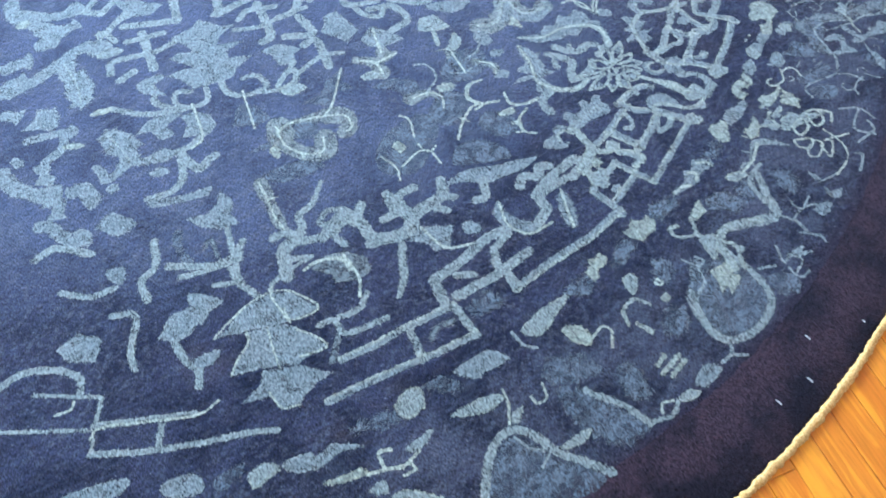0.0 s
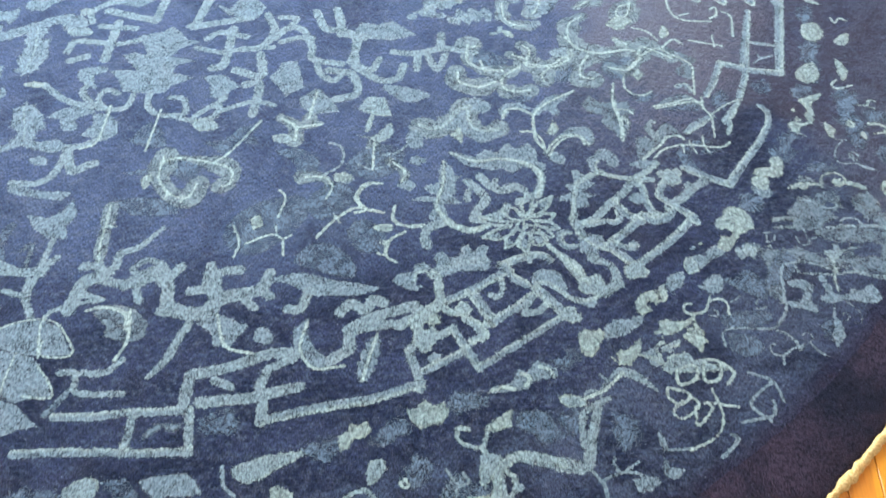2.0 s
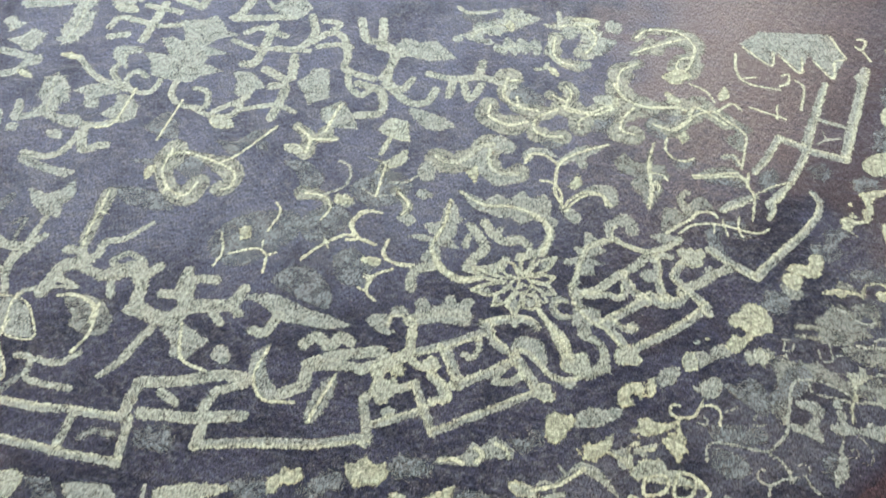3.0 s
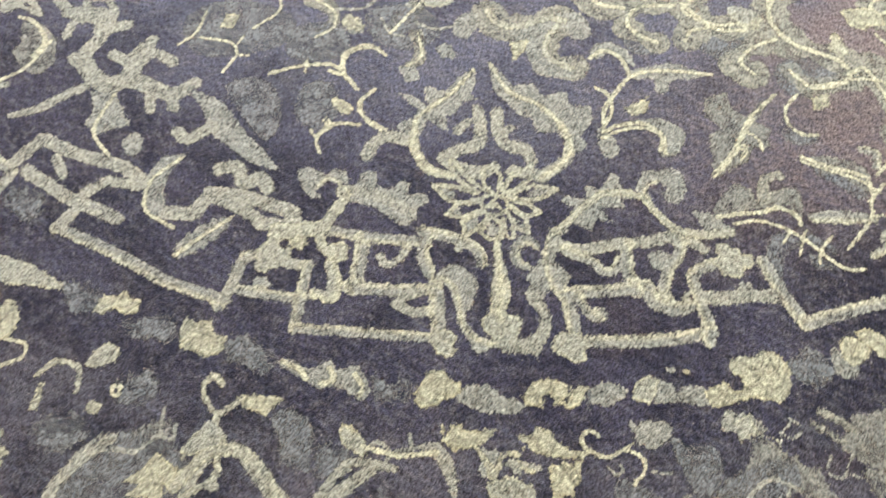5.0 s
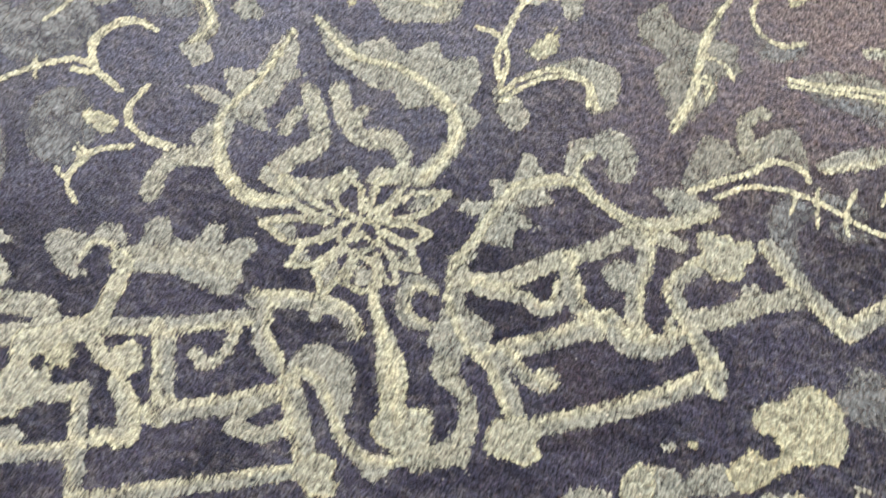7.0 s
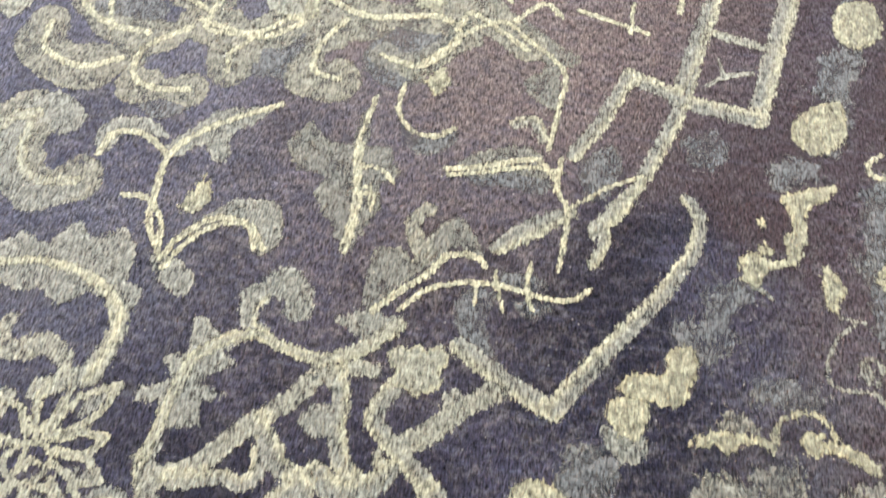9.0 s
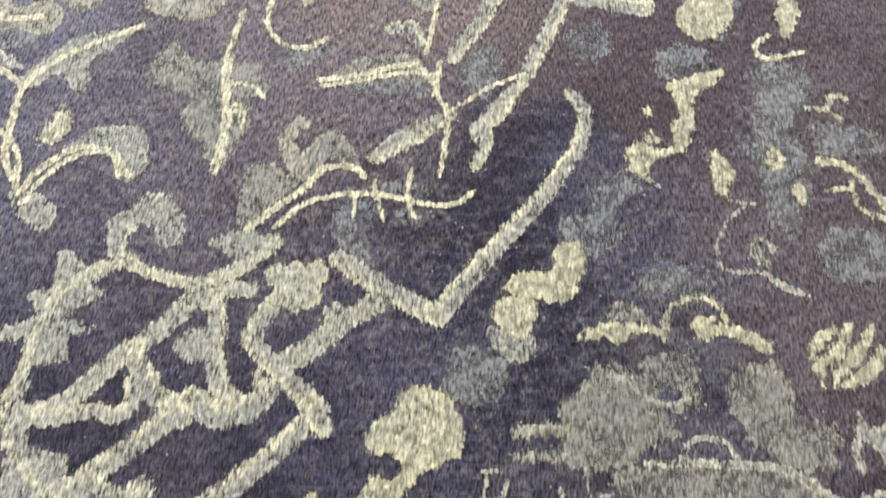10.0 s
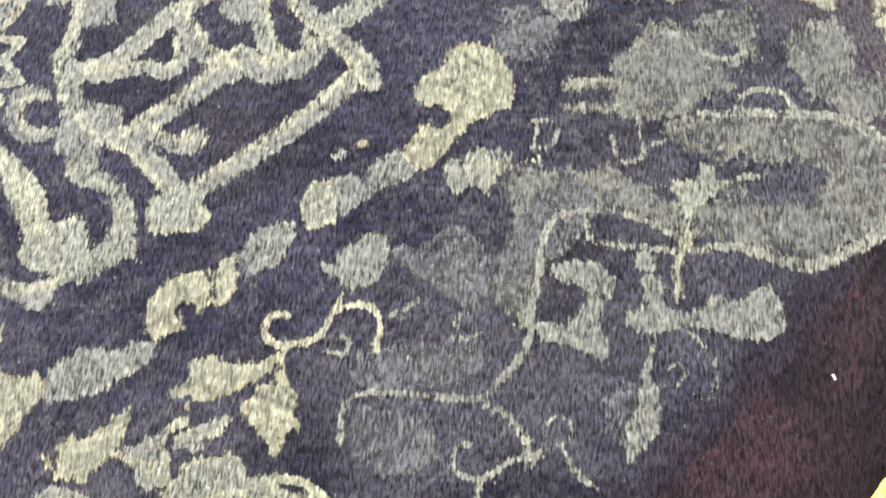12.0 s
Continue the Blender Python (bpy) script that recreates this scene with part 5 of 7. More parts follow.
figure("twig", "CREAM", [bar([(-0.477, -1.024), (-0.425, -1.034), (-0.411, -1.056), (-0.393, -1.058)], 0.0079), bar([(-0.412, -1.056), (-0.430, -1.090)], 0.0078), bar([(-0.419, -1.042), (-0.408, -1.020)], 0.007)])
figure("twig", "CREAM", [bar([(-0.394, -1.004), (-0.360, -0.971), (-0.360, -0.946)], 0.0082)])
figure("bud", "WHITE", [area([(-0.450, -1.005), (-0.443, -0.975), (-0.422, -0.977), (-0.427, -1.004)], True)])
figure("vine", "CREAM", [bar([(-0.356, -1.090), (-0.303, -1.074), (-0.259, -1.073), (-0.234, -1.097), (-0.218, -1.116)], 0.0105), bar([(-0.300, -1.062), (-0.301, -1.087)], 0.0068), bar([(-0.244, -1.083), (-0.244, -1.051), (-0.210, -1.033), (-0.180, -1.052)], 0.0097)])
figure("bud", "WHITE", [area([(-0.257, -1.137), (-0.244, -1.133), (-0.227, -1.149), (-0.235, -1.161)])])
figure("twig", "CREAM", [bar([(-0.210, -1.180), (-0.251, -1.179), (-0.269, -1.205), (-0.261, -1.230)], 0.0081), bar([(-0.269, -1.205), (-0.281, -1.190)], 0.0072), bar([(-0.251, -1.179), (-0.259, -1.167)], 0.0064)])
figure("vine", "CREAM", [bar([(-0.191, -1.115), (-0.209, -1.138), (-0.201, -1.168), (-0.174, -1.187)], 0.0092)])
figure("bud", "WHITE", [area([(-0.256, -0.990), (-0.243, -0.973), (-0.220, -0.995), (-0.231, -1.007)])])
figure("twig", "CREAM", [bar([(-0.301, -0.945), (-0.271, -0.967), (-0.266, -0.997), (-0.292, -1.019)], 0.0081)])
figure("twig", "CREAM", [bar([(-0.177, -1.010), (-0.153, -0.976), (-0.128, -0.941)], 0.008), bar([(-0.133, -1.009), (-0.125, -1.052), (-0.146, -1.072)], 0.0078)])
figure("bud", "PALE", [area([(-0.158, -1.072), (-0.130, -1.074), (-0.127, -1.097), (-0.146, -1.095)])])
figure("shade", "DUSTY", [area([(-0.508, -0.984), (-0.431, -0.947), (-0.334, -0.980), (-0.344, -1.036), (-0.430, -1.060), (-0.486, -1.050)])])
figure("shade", "DUSTY", [area([(-0.421, -1.113), (-0.361, -1.101), (-0.326, -1.161), (-0.344, -1.211), (-0.384, -1.173)])])
figure("shade", "DUSTY", [area([(-0.331, -1.002), (-0.260, -0.990), (-0.236, -1.044), (-0.286, -1.067), (-0.332, -1.057)])])
figure("shade", "DUSTY", [area([(-0.298, -1.109), (-0.255, -1.108), (-0.241, -1.159), (-0.271, -1.190), (-0.309, -1.161)])])
figure("shade", "DUSTY", [area([(-0.217, -0.966), (-0.137, -0.953), (-0.097, -1.008), (-0.148, -1.042), (-0.203, -1.022)])])
figure("vine", "CREAM", [bar([(0.264, -0.945), (0.210, -0.950), (0.191, -0.980), (0.207, -1.003), (0.234, -1.018)], 0.0107)])
figure("vine", "CREAM", [bar([(0.277, -0.942), (0.322, -0.988), (0.370, -0.991)], 0.0117), bar([(0.277, -1.013), (0.288, -0.995), (0.311, -0.988)], 0.0096)])
figure("bud", "WHITE", [area([(0.348, -0.959), (0.399, -0.964), (0.389, -0.992), (0.362, -0.987)], True)])
figure("shade", "DUSTY", [area([(0.311, -0.988), (0.370, -0.998), (0.364, -1.051), (0.323, -1.052), (0.309, -1.020)])])
figure("vine", "CREAM", [bar([(0.411, -0.930), (0.410, -0.975), (0.435, -1.013), (0.467, -1.029), (0.505, -1.049), (0.510, -1.080), (0.459, -1.095), (0.434, -1.074)], 0.0121), bar([(0.374, -1.073), (0.356, -1.051), (0.376, -1.025), (0.413, -1.007)], 0.0103), bar([(0.519, -1.067), (0.536, -1.057), (0.554, -1.097), (0.565, -1.126)], 0.0108)])
figure("bud", "WHITE", [area([(0.487, -1.023), (0.505, -0.992), (0.518, -1.028), (0.506, -1.043)], True)])
figure("bud", "WHITE", [area([(0.518, -0.948), (0.560, -0.972), (0.549, -0.989), (0.524, -0.979)], True)])
figure("shade", "DUSTY", [area([(0.405, -1.060), (0.449, -1.038), (0.512, -1.057), (0.550, -1.025), (0.551, -1.067), (0.506, -1.098), (0.423, -1.110)])])
figure("shade", "DUSTY", [area([(0.183, -0.969), (0.216, -1.012), (0.250, -1.011), (0.231, -1.038), (0.189, -1.034)])])
# ------ outer vine below the blossoms
figure("blossom", "CREAM", [area([(-0.700, -1.407), (-0.647, -1.418), (-0.608, -1.437), (-0.588, -1.454), (-0.630, -1.453), (-0.689, -1.444)])])
figure("patch", "DUSTY", [area([(-0.496, -1.499), (-0.433, -1.487), (-0.421, -1.521), (-0.465, -1.518)])])
figure("patch", "DUSTY", [area([(-0.592, -1.445), (-0.542, -1.451), (-0.535, -1.483), (-0.566, -1.485)])])
figure("patch", "DUSTY", [area([(-0.351, -1.515), (-0.314, -1.513), (-0.287, -1.542), (-0.331, -1.544)])])
figure("twig", "CREAM", [bar([(-0.591, -1.574), (-0.570, -1.555), (-0.538, -1.563), (-0.534, -1.591)], 0.009), bar([(-0.581, -1.586), (-0.584, -1.615)], (0.0074, 0.0133))])
figure("clump", "CREAM", [area([(-0.532, -1.562), (-0.524, -1.539), (-0.508, -1.525), (-0.485, -1.536), (-0.493, -1.553), (-0.514, -1.560)], True)])
figure("berry", "WHITE", [disc(-0.507, -1.612, 0.0095)])
figure("ring_flower", "CREAM", [bar([(-0.487, -1.584), (-0.477, -1.585), (-0.479, -1.596), (-0.487, -1.593), (-0.487, -1.584)], 0.0059)])
figure("patch", "DUSTY", [area([(-0.481, -1.581), (-0.446, -1.563), (-0.424, -1.593), (-0.465, -1.611)])])
figure("leaf", "WHITE", [area([(-0.672, -1.497), (-0.658, -1.471), (-0.637, -1.496), (-0.641, -1.520), (-0.662, -1.532)])])
figure("curl", "CREAM", [bar([(-0.648, -1.566), (-0.618, -1.551), (-0.620, -1.533), (-0.649, -1.528)], 0.0084)])
figure("twig", "CREAM", [bar([(-0.345, -1.576), (-0.357, -1.564), (-0.369, -1.583), (-0.346, -1.613), (-0.321, -1.596)], 0.008), bar([(-0.346, -1.613), (-0.346, -1.643)], (0.0085, 0.0156))])
figure("leaf", "WHITE", [area([(-0.323, -1.591), (-0.302, -1.586), (-0.264, -1.589), (-0.283, -1.612), (-0.314, -1.604)], True)])
figure("clump", "CREAM", [area([(-0.385, -1.657), (-0.366, -1.636), (-0.355, -1.619), (-0.328, -1.639), (-0.334, -1.654), (-0.361, -1.662), (-0.381, -1.671)], True)])
figure("vine", "CREAM", [bar([(-0.384, -1.704), (-0.347, -1.661), (-0.305, -1.659), (-0.270, -1.690), (-0.253, -1.713)], (0.0177, 0.0164, 0.0164, 0.0177, 0.0136)), bar([(-0.339, -1.661), (-0.334, -1.687), (-0.373, -1.718)], 0.0089), disc(-0.336, -1.701, 0.0081)])
figure("leaf", "WHITE", [area([(-0.447, -1.700), (-0.422, -1.678), (-0.415, -1.663), (-0.384, -1.682), (-0.380, -1.704), (-0.409, -1.705)], True)])
figure("outline", "PALE", [bar([(-0.536, -1.726), (-0.515, -1.682), (-0.490, -1.664), (-0.440, -1.665)], 0.0111)])
figure("body", "DUSTY", [bar([(-0.518, -1.723), (-0.479, -1.680), (-0.410, -1.635)], (0.0347, 0.0417, 0.0278))])
figure("curl", "PALE", [bar([(-0.414, -1.609), (-0.413, -1.641), (-0.396, -1.646), (-0.396, -1.629)], 0.0064), bar([(-0.413, -1.641), (-0.440, -1.665)], 0.0063), bar([(-0.516, -1.675), (-0.487, -1.646)], 0.0071)])
figure("leaf", "WHITE", [area([(-0.188, -1.616), (-0.168, -1.624), (-0.151, -1.659), (-0.162, -1.648), (-0.179, -1.635)])])
figure("twig", "PALE", [bar([(-0.157, -1.651), (-0.140, -1.638), (-0.123, -1.649), (-0.129, -1.667)], 0.0062)])
figure("twig", "PALE", [bar([(-0.116, -1.649), (-0.075, -1.641), (-0.053, -1.654)], 0.0068), bar([(-0.100, -1.627), (-0.097, -1.644)], 0.0062)])
figure("patch", "DUSTY", [area([(-0.276, -1.615), (-0.241, -1.606), (-0.222, -1.640), (-0.249, -1.655)])])
figure("patch", "DUSTY", [area([(-0.214, -1.647), (-0.172, -1.651), (-0.182, -1.685), (-0.210, -1.680)])])
figure("outline", "PALE", [bar([(-0.207, -1.709), (-0.170, -1.666), (-0.115, -1.669)], (0.0108, 0.0135, 0.0094))])
figure("patch", "DUSTY", [area([(-0.578, -1.637), (-0.531, -1.620), (-0.507, -1.654), (-0.554, -1.670)])])
figure("leaf", "WHITE", [area([(-0.061, -1.633), (-0.048, -1.611), (-0.029, -1.618), (0.008, -1.616), (-0.013, -1.637), (-0.045, -1.644)], True)])
figure("twig", "CREAM", [bar([(-0.017, -1.640), (-0.005, -1.654), (0.004, -1.670)], (0.0057, 0.008, 0.0137)), bar([(0.004, -1.670), (0.018, -1.643)], 0.0057)])
figure("leaf", "PALE", [area([(-0.093, -1.644), (-0.064, -1.634), (-0.046, -1.655), (-0.038, -1.682), (-0.052, -1.671), (-0.070, -1.649)])])
figure("flower", "CREAM", [area([(0.000, -1.687), (0.018, -1.672), (0.041, -1.676), (0.046, -1.692), (0.012, -1.698)])])
figure("patch", "PALE", [bar([(0.024, -1.654), (0.044, -1.659), (0.058, -1.659)], (0.008, 0.0125, 0.008))])
figure("patch", "PALE", [area([(0.174, -1.607), (0.195, -1.595), (0.220, -1.600), (0.213, -1.621), (0.187, -1.625)])])
figure("patch", "PALE", [area([(0.291, -1.591), (0.313, -1.582), (0.337, -1.602), (0.315, -1.608), (0.304, -1.605)])])
figure("shade", "DUSTY", [area([(0.221, -1.629), (0.268, -1.623), (0.276, -1.651), (0.240, -1.662)])])
figure("shade", "DUSTY", [area([(-0.270, -1.610), (-0.233, -1.610), (-0.218, -1.645), (-0.252, -1.662)])])
figure("shade", "DUSTY", [area([(0.267, -1.679), (0.317, -1.639), (0.362, -1.633), (0.368, -1.666), (0.321, -1.685)])])
# ------ rosette of the palmette
figure("rosette", "CREAM", [bar([(0.012, -1.291), (0.047, -1.272), (0.081, -1.277), (0.061, -1.292), (0.032, -1.296), (0.012, -1.291)], 0.0074, 0, True), bar([(0.001, -1.282), (0.002, -1.258), (-0.011, -1.242), (-0.023, -1.251), (-0.021, -1.274), (-0.008, -1.286)], 0.0074, 0, True), bar([(0.006, -1.281), (0.018, -1.256), (0.045, -1.242), (0.045, -1.262), (0.025, -1.280), (0.008, -1.287)], 0.008, 0, True), bar([(-0.022, -1.282), (-0.045, -1.263), (-0.068, -1.235), (-0.067, -1.257), (-0.047, -1.276), (-0.028, -1.286)], 0.0079, 0, True), bar([(-0.029, -1.289), (-0.058, -1.279), (-0.093, -1.276), (-0.071, -1.300), (-0.046, -1.304), (-0.028, -1.297)], 0.0077, 0, True), bar([(-0.031, -1.302), (-0.057, -1.306), (-0.072, -1.323), (-0.050, -1.326), (-0.028, -1.316)], 0.0071, 0, True), bar([(-0.023, -1.317), (-0.048, -1.332), (-0.044, -1.354), (-0.026, -1.342), (-0.014, -1.325)], 0.007, 0, True), bar([(-0.012, -1.328), (-0.023, -1.348), (-0.012, -1.358), (0.006, -1.355), (0.004, -1.334), (-0.006, -1.324)], 0.007, 0, True), bar([(0.006, -1.324), (0.014, -1.353), (0.022, -1.354), (0.021, -1.328)], 0.0065, 0, True), bar([(0.013, -1.315), (0.026, -1.340), (0.043, -1.347), (0.039, -1.324), (0.019, -1.311)], 0.0071, 0, True), bar([(0.015, -1.305), (0.037, -1.321), (0.058, -1.315), (0.041, -1.301), (0.021, -1.298)], 0.0072, 0, True), bar([(-0.003, -1.288), (0.012, -1.299), (0.009, -1.315), (-0.006, -1.322), (-0.022, -1.312), (-0.022, -1.294), (-0.003, -1.288)], 0.0057), disc(-0.006, -1.304, 0.0067), bar([(-0.006, -1.304), (-0.003, -1.289)], 0.0052), bar([(-0.006, -1.304), (0.008, -1.315)], 0.0051), bar([(-0.006, -1.304), (-0.021, -1.310)], 0.0051)])
figure("rosette_shade", "PALE", [area([(0.058, -1.271), (0.077, -1.277), (0.059, -1.290), (0.041, -1.290)]), area([(-0.093, -1.276), (-0.068, -1.279), (-0.060, -1.297), (-0.071, -1.299)]), area([(-0.072, -1.323), (-0.057, -1.309), (-0.049, -1.324)]), area([(-0.048, -1.333), (-0.029, -1.326), (-0.027, -1.340), (-0.043, -1.352)]), area([(0.029, -1.325), (0.043, -1.345), (0.029, -1.339)]), area([(-0.011, -1.336), (0.006, -1.340), (0.001, -1.353), (-0.014, -1.353)])])
# ------ worn left of the rug
figure("fret", "PALE", [bar([(-0.433, -0.215), (-0.355, -0.315), (-0.242, -0.190)], 0.0227, 0, True), bar([(-0.279, -0.243), (-0.211, -0.300)], 0.0233, 0, True), bar([(-0.286, -0.389), (-0.170, -0.273)], 0.0247, 0, True), bar([(-0.293, -0.381), (-0.264, -0.397), (-0.163, -0.437)], 0.0225, 0, True), bar([(-0.281, -0.144), (-0.343, -0.127), (-0.425, -0.134), (-0.441, -0.095), (-0.401, -0.085)], 0.0199, 0, True)])
figure("leaf", "PALE", [area([(-0.450, -0.180), (-0.390, -0.175), (-0.378, -0.127), (-0.347, -0.169), (-0.342, -0.197), (-0.323, -0.244), (-0.369, -0.245), (-0.399, -0.210)], True), bar([(-0.481, -0.232), (-0.465, -0.193), (-0.401, -0.189)], 0.0174)])
figure("bud", "CREAM", [disc(-0.481, -0.186, 0.0141)])
figure("bud", "CREAM", [area([(-0.539, -0.226), (-0.497, -0.245), (-0.499, -0.273), (-0.538, -0.252)])])
figure("palmette", "PALE", [area([(-0.412, -0.341), (-0.357, -0.361), (-0.330, -0.356), (-0.322, -0.388), (-0.321, -0.418), (-0.297, -0.446), (-0.346, -0.440), (-0.377, -0.451), (-0.333, -0.500), (-0.381, -0.487), (-0.394, -0.504), (-0.362, -0.548), (-0.415, -0.541), (-0.438, -0.552), (-0.469, -0.534), (-0.514, -0.495), (-0.504, -0.450), (-0.512, -0.415), (-0.482, -0.429), (-0.460, -0.450), (-0.467, -0.382), (-0.440, -0.391), (-0.420, -0.415), (-0.412, -0.383)], True)])
figure("vine", "PALE", [bar([(-0.316, -0.458), (-0.276, -0.505), (-0.228, -0.526), (-0.169, -0.560)], 0.0155), bar([(-0.215, -0.449), (-0.286, -0.544), (-0.316, -0.542)], 0.023), bar([(-0.280, -0.444), (-0.244, -0.444), (-0.203, -0.492)], 0.0189), bar([(-0.228, -0.526), (-0.189, -0.543), (-0.139, -0.513), (-0.124, -0.451)], 0.0207), bar([(-0.204, -0.566), (-0.236, -0.629), (-0.275, -0.579)], 0.0228)])
figure("vine", "PALE", [bar([(-0.522, -0.283), (-0.463, -0.338), (-0.406, -0.359)], 0.0182), bar([(-0.430, -0.268), (-0.506, -0.373)], 0.0227), bar([(-0.469, -0.258), (-0.404, -0.313)], 0.0186), bar([(-0.567, -0.297), (-0.541, -0.274), (-0.509, -0.297)], 0.0194), bar([(-0.574, -0.330), (-0.536, -0.339)], 0.0205)])
figure("vine", "PALE", [bar([(-0.488, -0.510), (-0.526, -0.545), (-0.562, -0.523), (-0.565, -0.486), (-0.539, -0.470), (-0.522, -0.495)], 0.014)])
figure("vine", "PALE", [bar([(-0.465, -0.536), (-0.483, -0.565), (-0.480, -0.600), (-0.451, -0.628), (-0.424, -0.635), (-0.411, -0.595), (-0.433, -0.574)], 0.0154), bar([(-0.451, -0.628), (-0.422, -0.667), (-0.381, -0.683), (-0.356, -0.661), (-0.376, -0.651)], 0.0154)])
figure("bud", "CREAM", [area([(-0.424, -0.669), (-0.389, -0.683), (-0.384, -0.717), (-0.422, -0.704)])])
figure("leaf", "PALE", [area([(-0.208, -0.341), (-0.190, -0.377), (-0.150, -0.358), (-0.118, -0.383), (-0.114, -0.425), (-0.147, -0.449), (-0.178, -0.425), (-0.204, -0.394)], True)])
figure("vine", "PALE", [bar([(-0.151, -0.535), (-0.105, -0.522), (-0.081, -0.550), (-0.094, -0.613), (-0.112, -0.651), (-0.066, -0.702)], 0.0191), bar([(-0.103, -0.479), (-0.074, -0.503), (-0.108, -0.525)], 0.0181), bar([(-0.143, -0.556), (-0.107, -0.565), (-0.077, -0.586)], 0.0176), bar([(-0.104, -0.657), (-0.122, -0.696), (-0.110, -0.738), (-0.082, -0.731)], 0.0169)])
figure("leaf", "PALE", [area([(-0.175, -0.617), (-0.143, -0.635), (-0.163, -0.687), (-0.173, -0.717), (-0.221, -0.720), (-0.222, -0.674), (-0.225, -0.643), (-0.196, -0.635)], True)])
figure("vine", "PALE", [bar([(-0.022, -0.510), (-0.034, -0.574), (-0.004, -0.594), (0.024, -0.532)], 0.0217), bar([(-0.004, -0.594), (0.008, -0.654), (-0.048, -0.708)], 0.0178)])
figure("leaf", "PALE", [area([(-0.349, -0.552), (-0.302, -0.577), (-0.289, -0.635), (-0.315, -0.631), (-0.337, -0.650), (-0.360, -0.624), (-0.342, -0.587)], True), bar([(-0.336, -0.646), (-0.414, -0.657)], 0.0142)])
figure("vine", "PALE", [bar([(-0.360, -0.675), (-0.318, -0.683), (-0.285, -0.693), (-0.256, -0.727)], 0.0143), bar([(-0.279, -0.634), (-0.251, -0.650), (-0.306, -0.725)], 0.0219)])
figure("leaf", "PALE", [area([(-0.202, -0.742), (-0.151, -0.736), (-0.143, -0.792), (-0.148, -0.829), (-0.196, -0.802), (-0.210, -0.772)], True)])
figure("twig", "CREAM", [bar([(-0.158, -0.748), (-0.212, -0.806)], 0.0102), bar([(-0.261, -0.773), (-0.248, -0.813), (-0.268, -0.845)], 0.0113), bar([(-0.244, -0.817), (-0.201, -0.837)], 0.0114)])
figure("bud", "CREAM", [area([(-0.303, -0.806), (-0.272, -0.820), (-0.274, -0.844), (-0.303, -0.828)])])
figure("leaf", "DUSTY", [area([(-0.435, -0.735), (-0.390, -0.758), (-0.349, -0.745), (-0.290, -0.754), (-0.331, -0.779), (-0.338, -0.809), (-0.367, -0.785), (-0.410, -0.799), (-0.423, -0.760)], True)])
figure("midrib", "CREAM", [bar([(-0.300, -0.753), (-0.398, -0.796), (-0.435, -0.800)], 0.0081)])
figure("leaf", "DUSTY", [area([(-0.317, -0.848), (-0.271, -0.872), (-0.255, -0.927), (-0.304, -0.957), (-0.303, -0.888)])])
figure("leaf", "PALE", [area([(-0.637, -0.568), (-0.600, -0.548), (-0.592, -0.522), (-0.566, -0.538), (-0.555, -0.577), (-0.571, -0.608), (-0.598, -0.614)], True)])
figure("midrib", "CREAM", [bar([(-0.550, -0.522), (-0.614, -0.604), (-0.652, -0.603)], 0.0093)])
figure("leaf", "DUSTY", [area([(-0.560, -0.644), (-0.518, -0.620), (-0.496, -0.619), (-0.483, -0.650), (-0.499, -0.703), (-0.534, -0.688), (-0.542, -0.671)], True)])
figure("midrib", "CREAM", [bar([(-0.465, -0.597), (-0.541, -0.689)], 0.0081)])
figure("vine", "PALE", [bar([(-0.649, -0.372), (-0.624, -0.451), (-0.572, -0.517)], 0.0165), bar([(-0.547, -0.389), (-0.560, -0.421), (-0.586, -0.446), (-0.581, -0.501)], 0.0169)])
figure("leaf", "PALE", [area([(-0.676, -0.474), (-0.625, -0.473), (-0.584, -0.519), (-0.627, -0.517), (-0.636, -0.544), (-0.664, -0.532), (-0.659, -0.494)])])
figure("leaf", "PALE", [area([(-0.562, -0.372), (-0.516, -0.394), (-0.512, -0.414), (-0.549, -0.411), (-0.556, -0.456), (-0.579, -0.403)])])
figure("leaf", "PALE", [area([(0.046, -0.605), (0.074, -0.635), (0.111, -0.646), (0.130, -0.719), (0.073, -0.702), (0.022, -0.658), (0.017, -0.622)], True), bar([(-0.017, -0.613), (0.024, -0.657)], 0.0196)])
figure("vine", "PALE", [bar([(0.002, -0.653), (-0.038, -0.720), (-0.020, -0.757), (0.013, -0.738)], 0.019), bar([(-0.046, -0.728), (-0.023, -0.797), (0.014, -0.815), (0.047, -0.789)], 0.0203), bar([(-0.102, -0.702), (-0.064, -0.746), (-0.088, -0.802), (-0.135, -0.791)], 0.0213)])
figure("vine", "PALE", [bar([(0.053, -0.737), (0.096, -0.774), (0.156, -0.795), (0.205, -0.847)], 0.0196), bar([(0.093, -0.777), (0.066, -0.816)], 0.0192), bar([(0.110, -0.797), (0.103, -0.843), (0.146, -0.815)], 0.0177), bar([(0.178, -0.752), (0.147, -0.792)], 0.0199)])
figure("leaf", "PALE", [area([(-0.030, -0.816), (0.015, -0.850), (0.042, -0.903), (-0.015, -0.887)])])
figure("flower", "CREAM", [area([(-0.073, -0.825), (-0.041, -0.849), (-0.054, -0.883), (-0.060, -0.906), (-0.093, -0.882), (-0.112, -0.845)], True), bar([(-0.093, -0.877), (-0.127, -0.910)], 0.0116)])
figure("vine", "CREAM", [bar([(0.207, -0.818), (0.175, -0.864), (0.189, -0.904), (0.222, -0.933)], 0.0114), bar([(0.211, -0.829), (0.228, -0.836)], 0.01), bar([(0.200, -0.878), (0.188, -0.912)], 0.0097)])
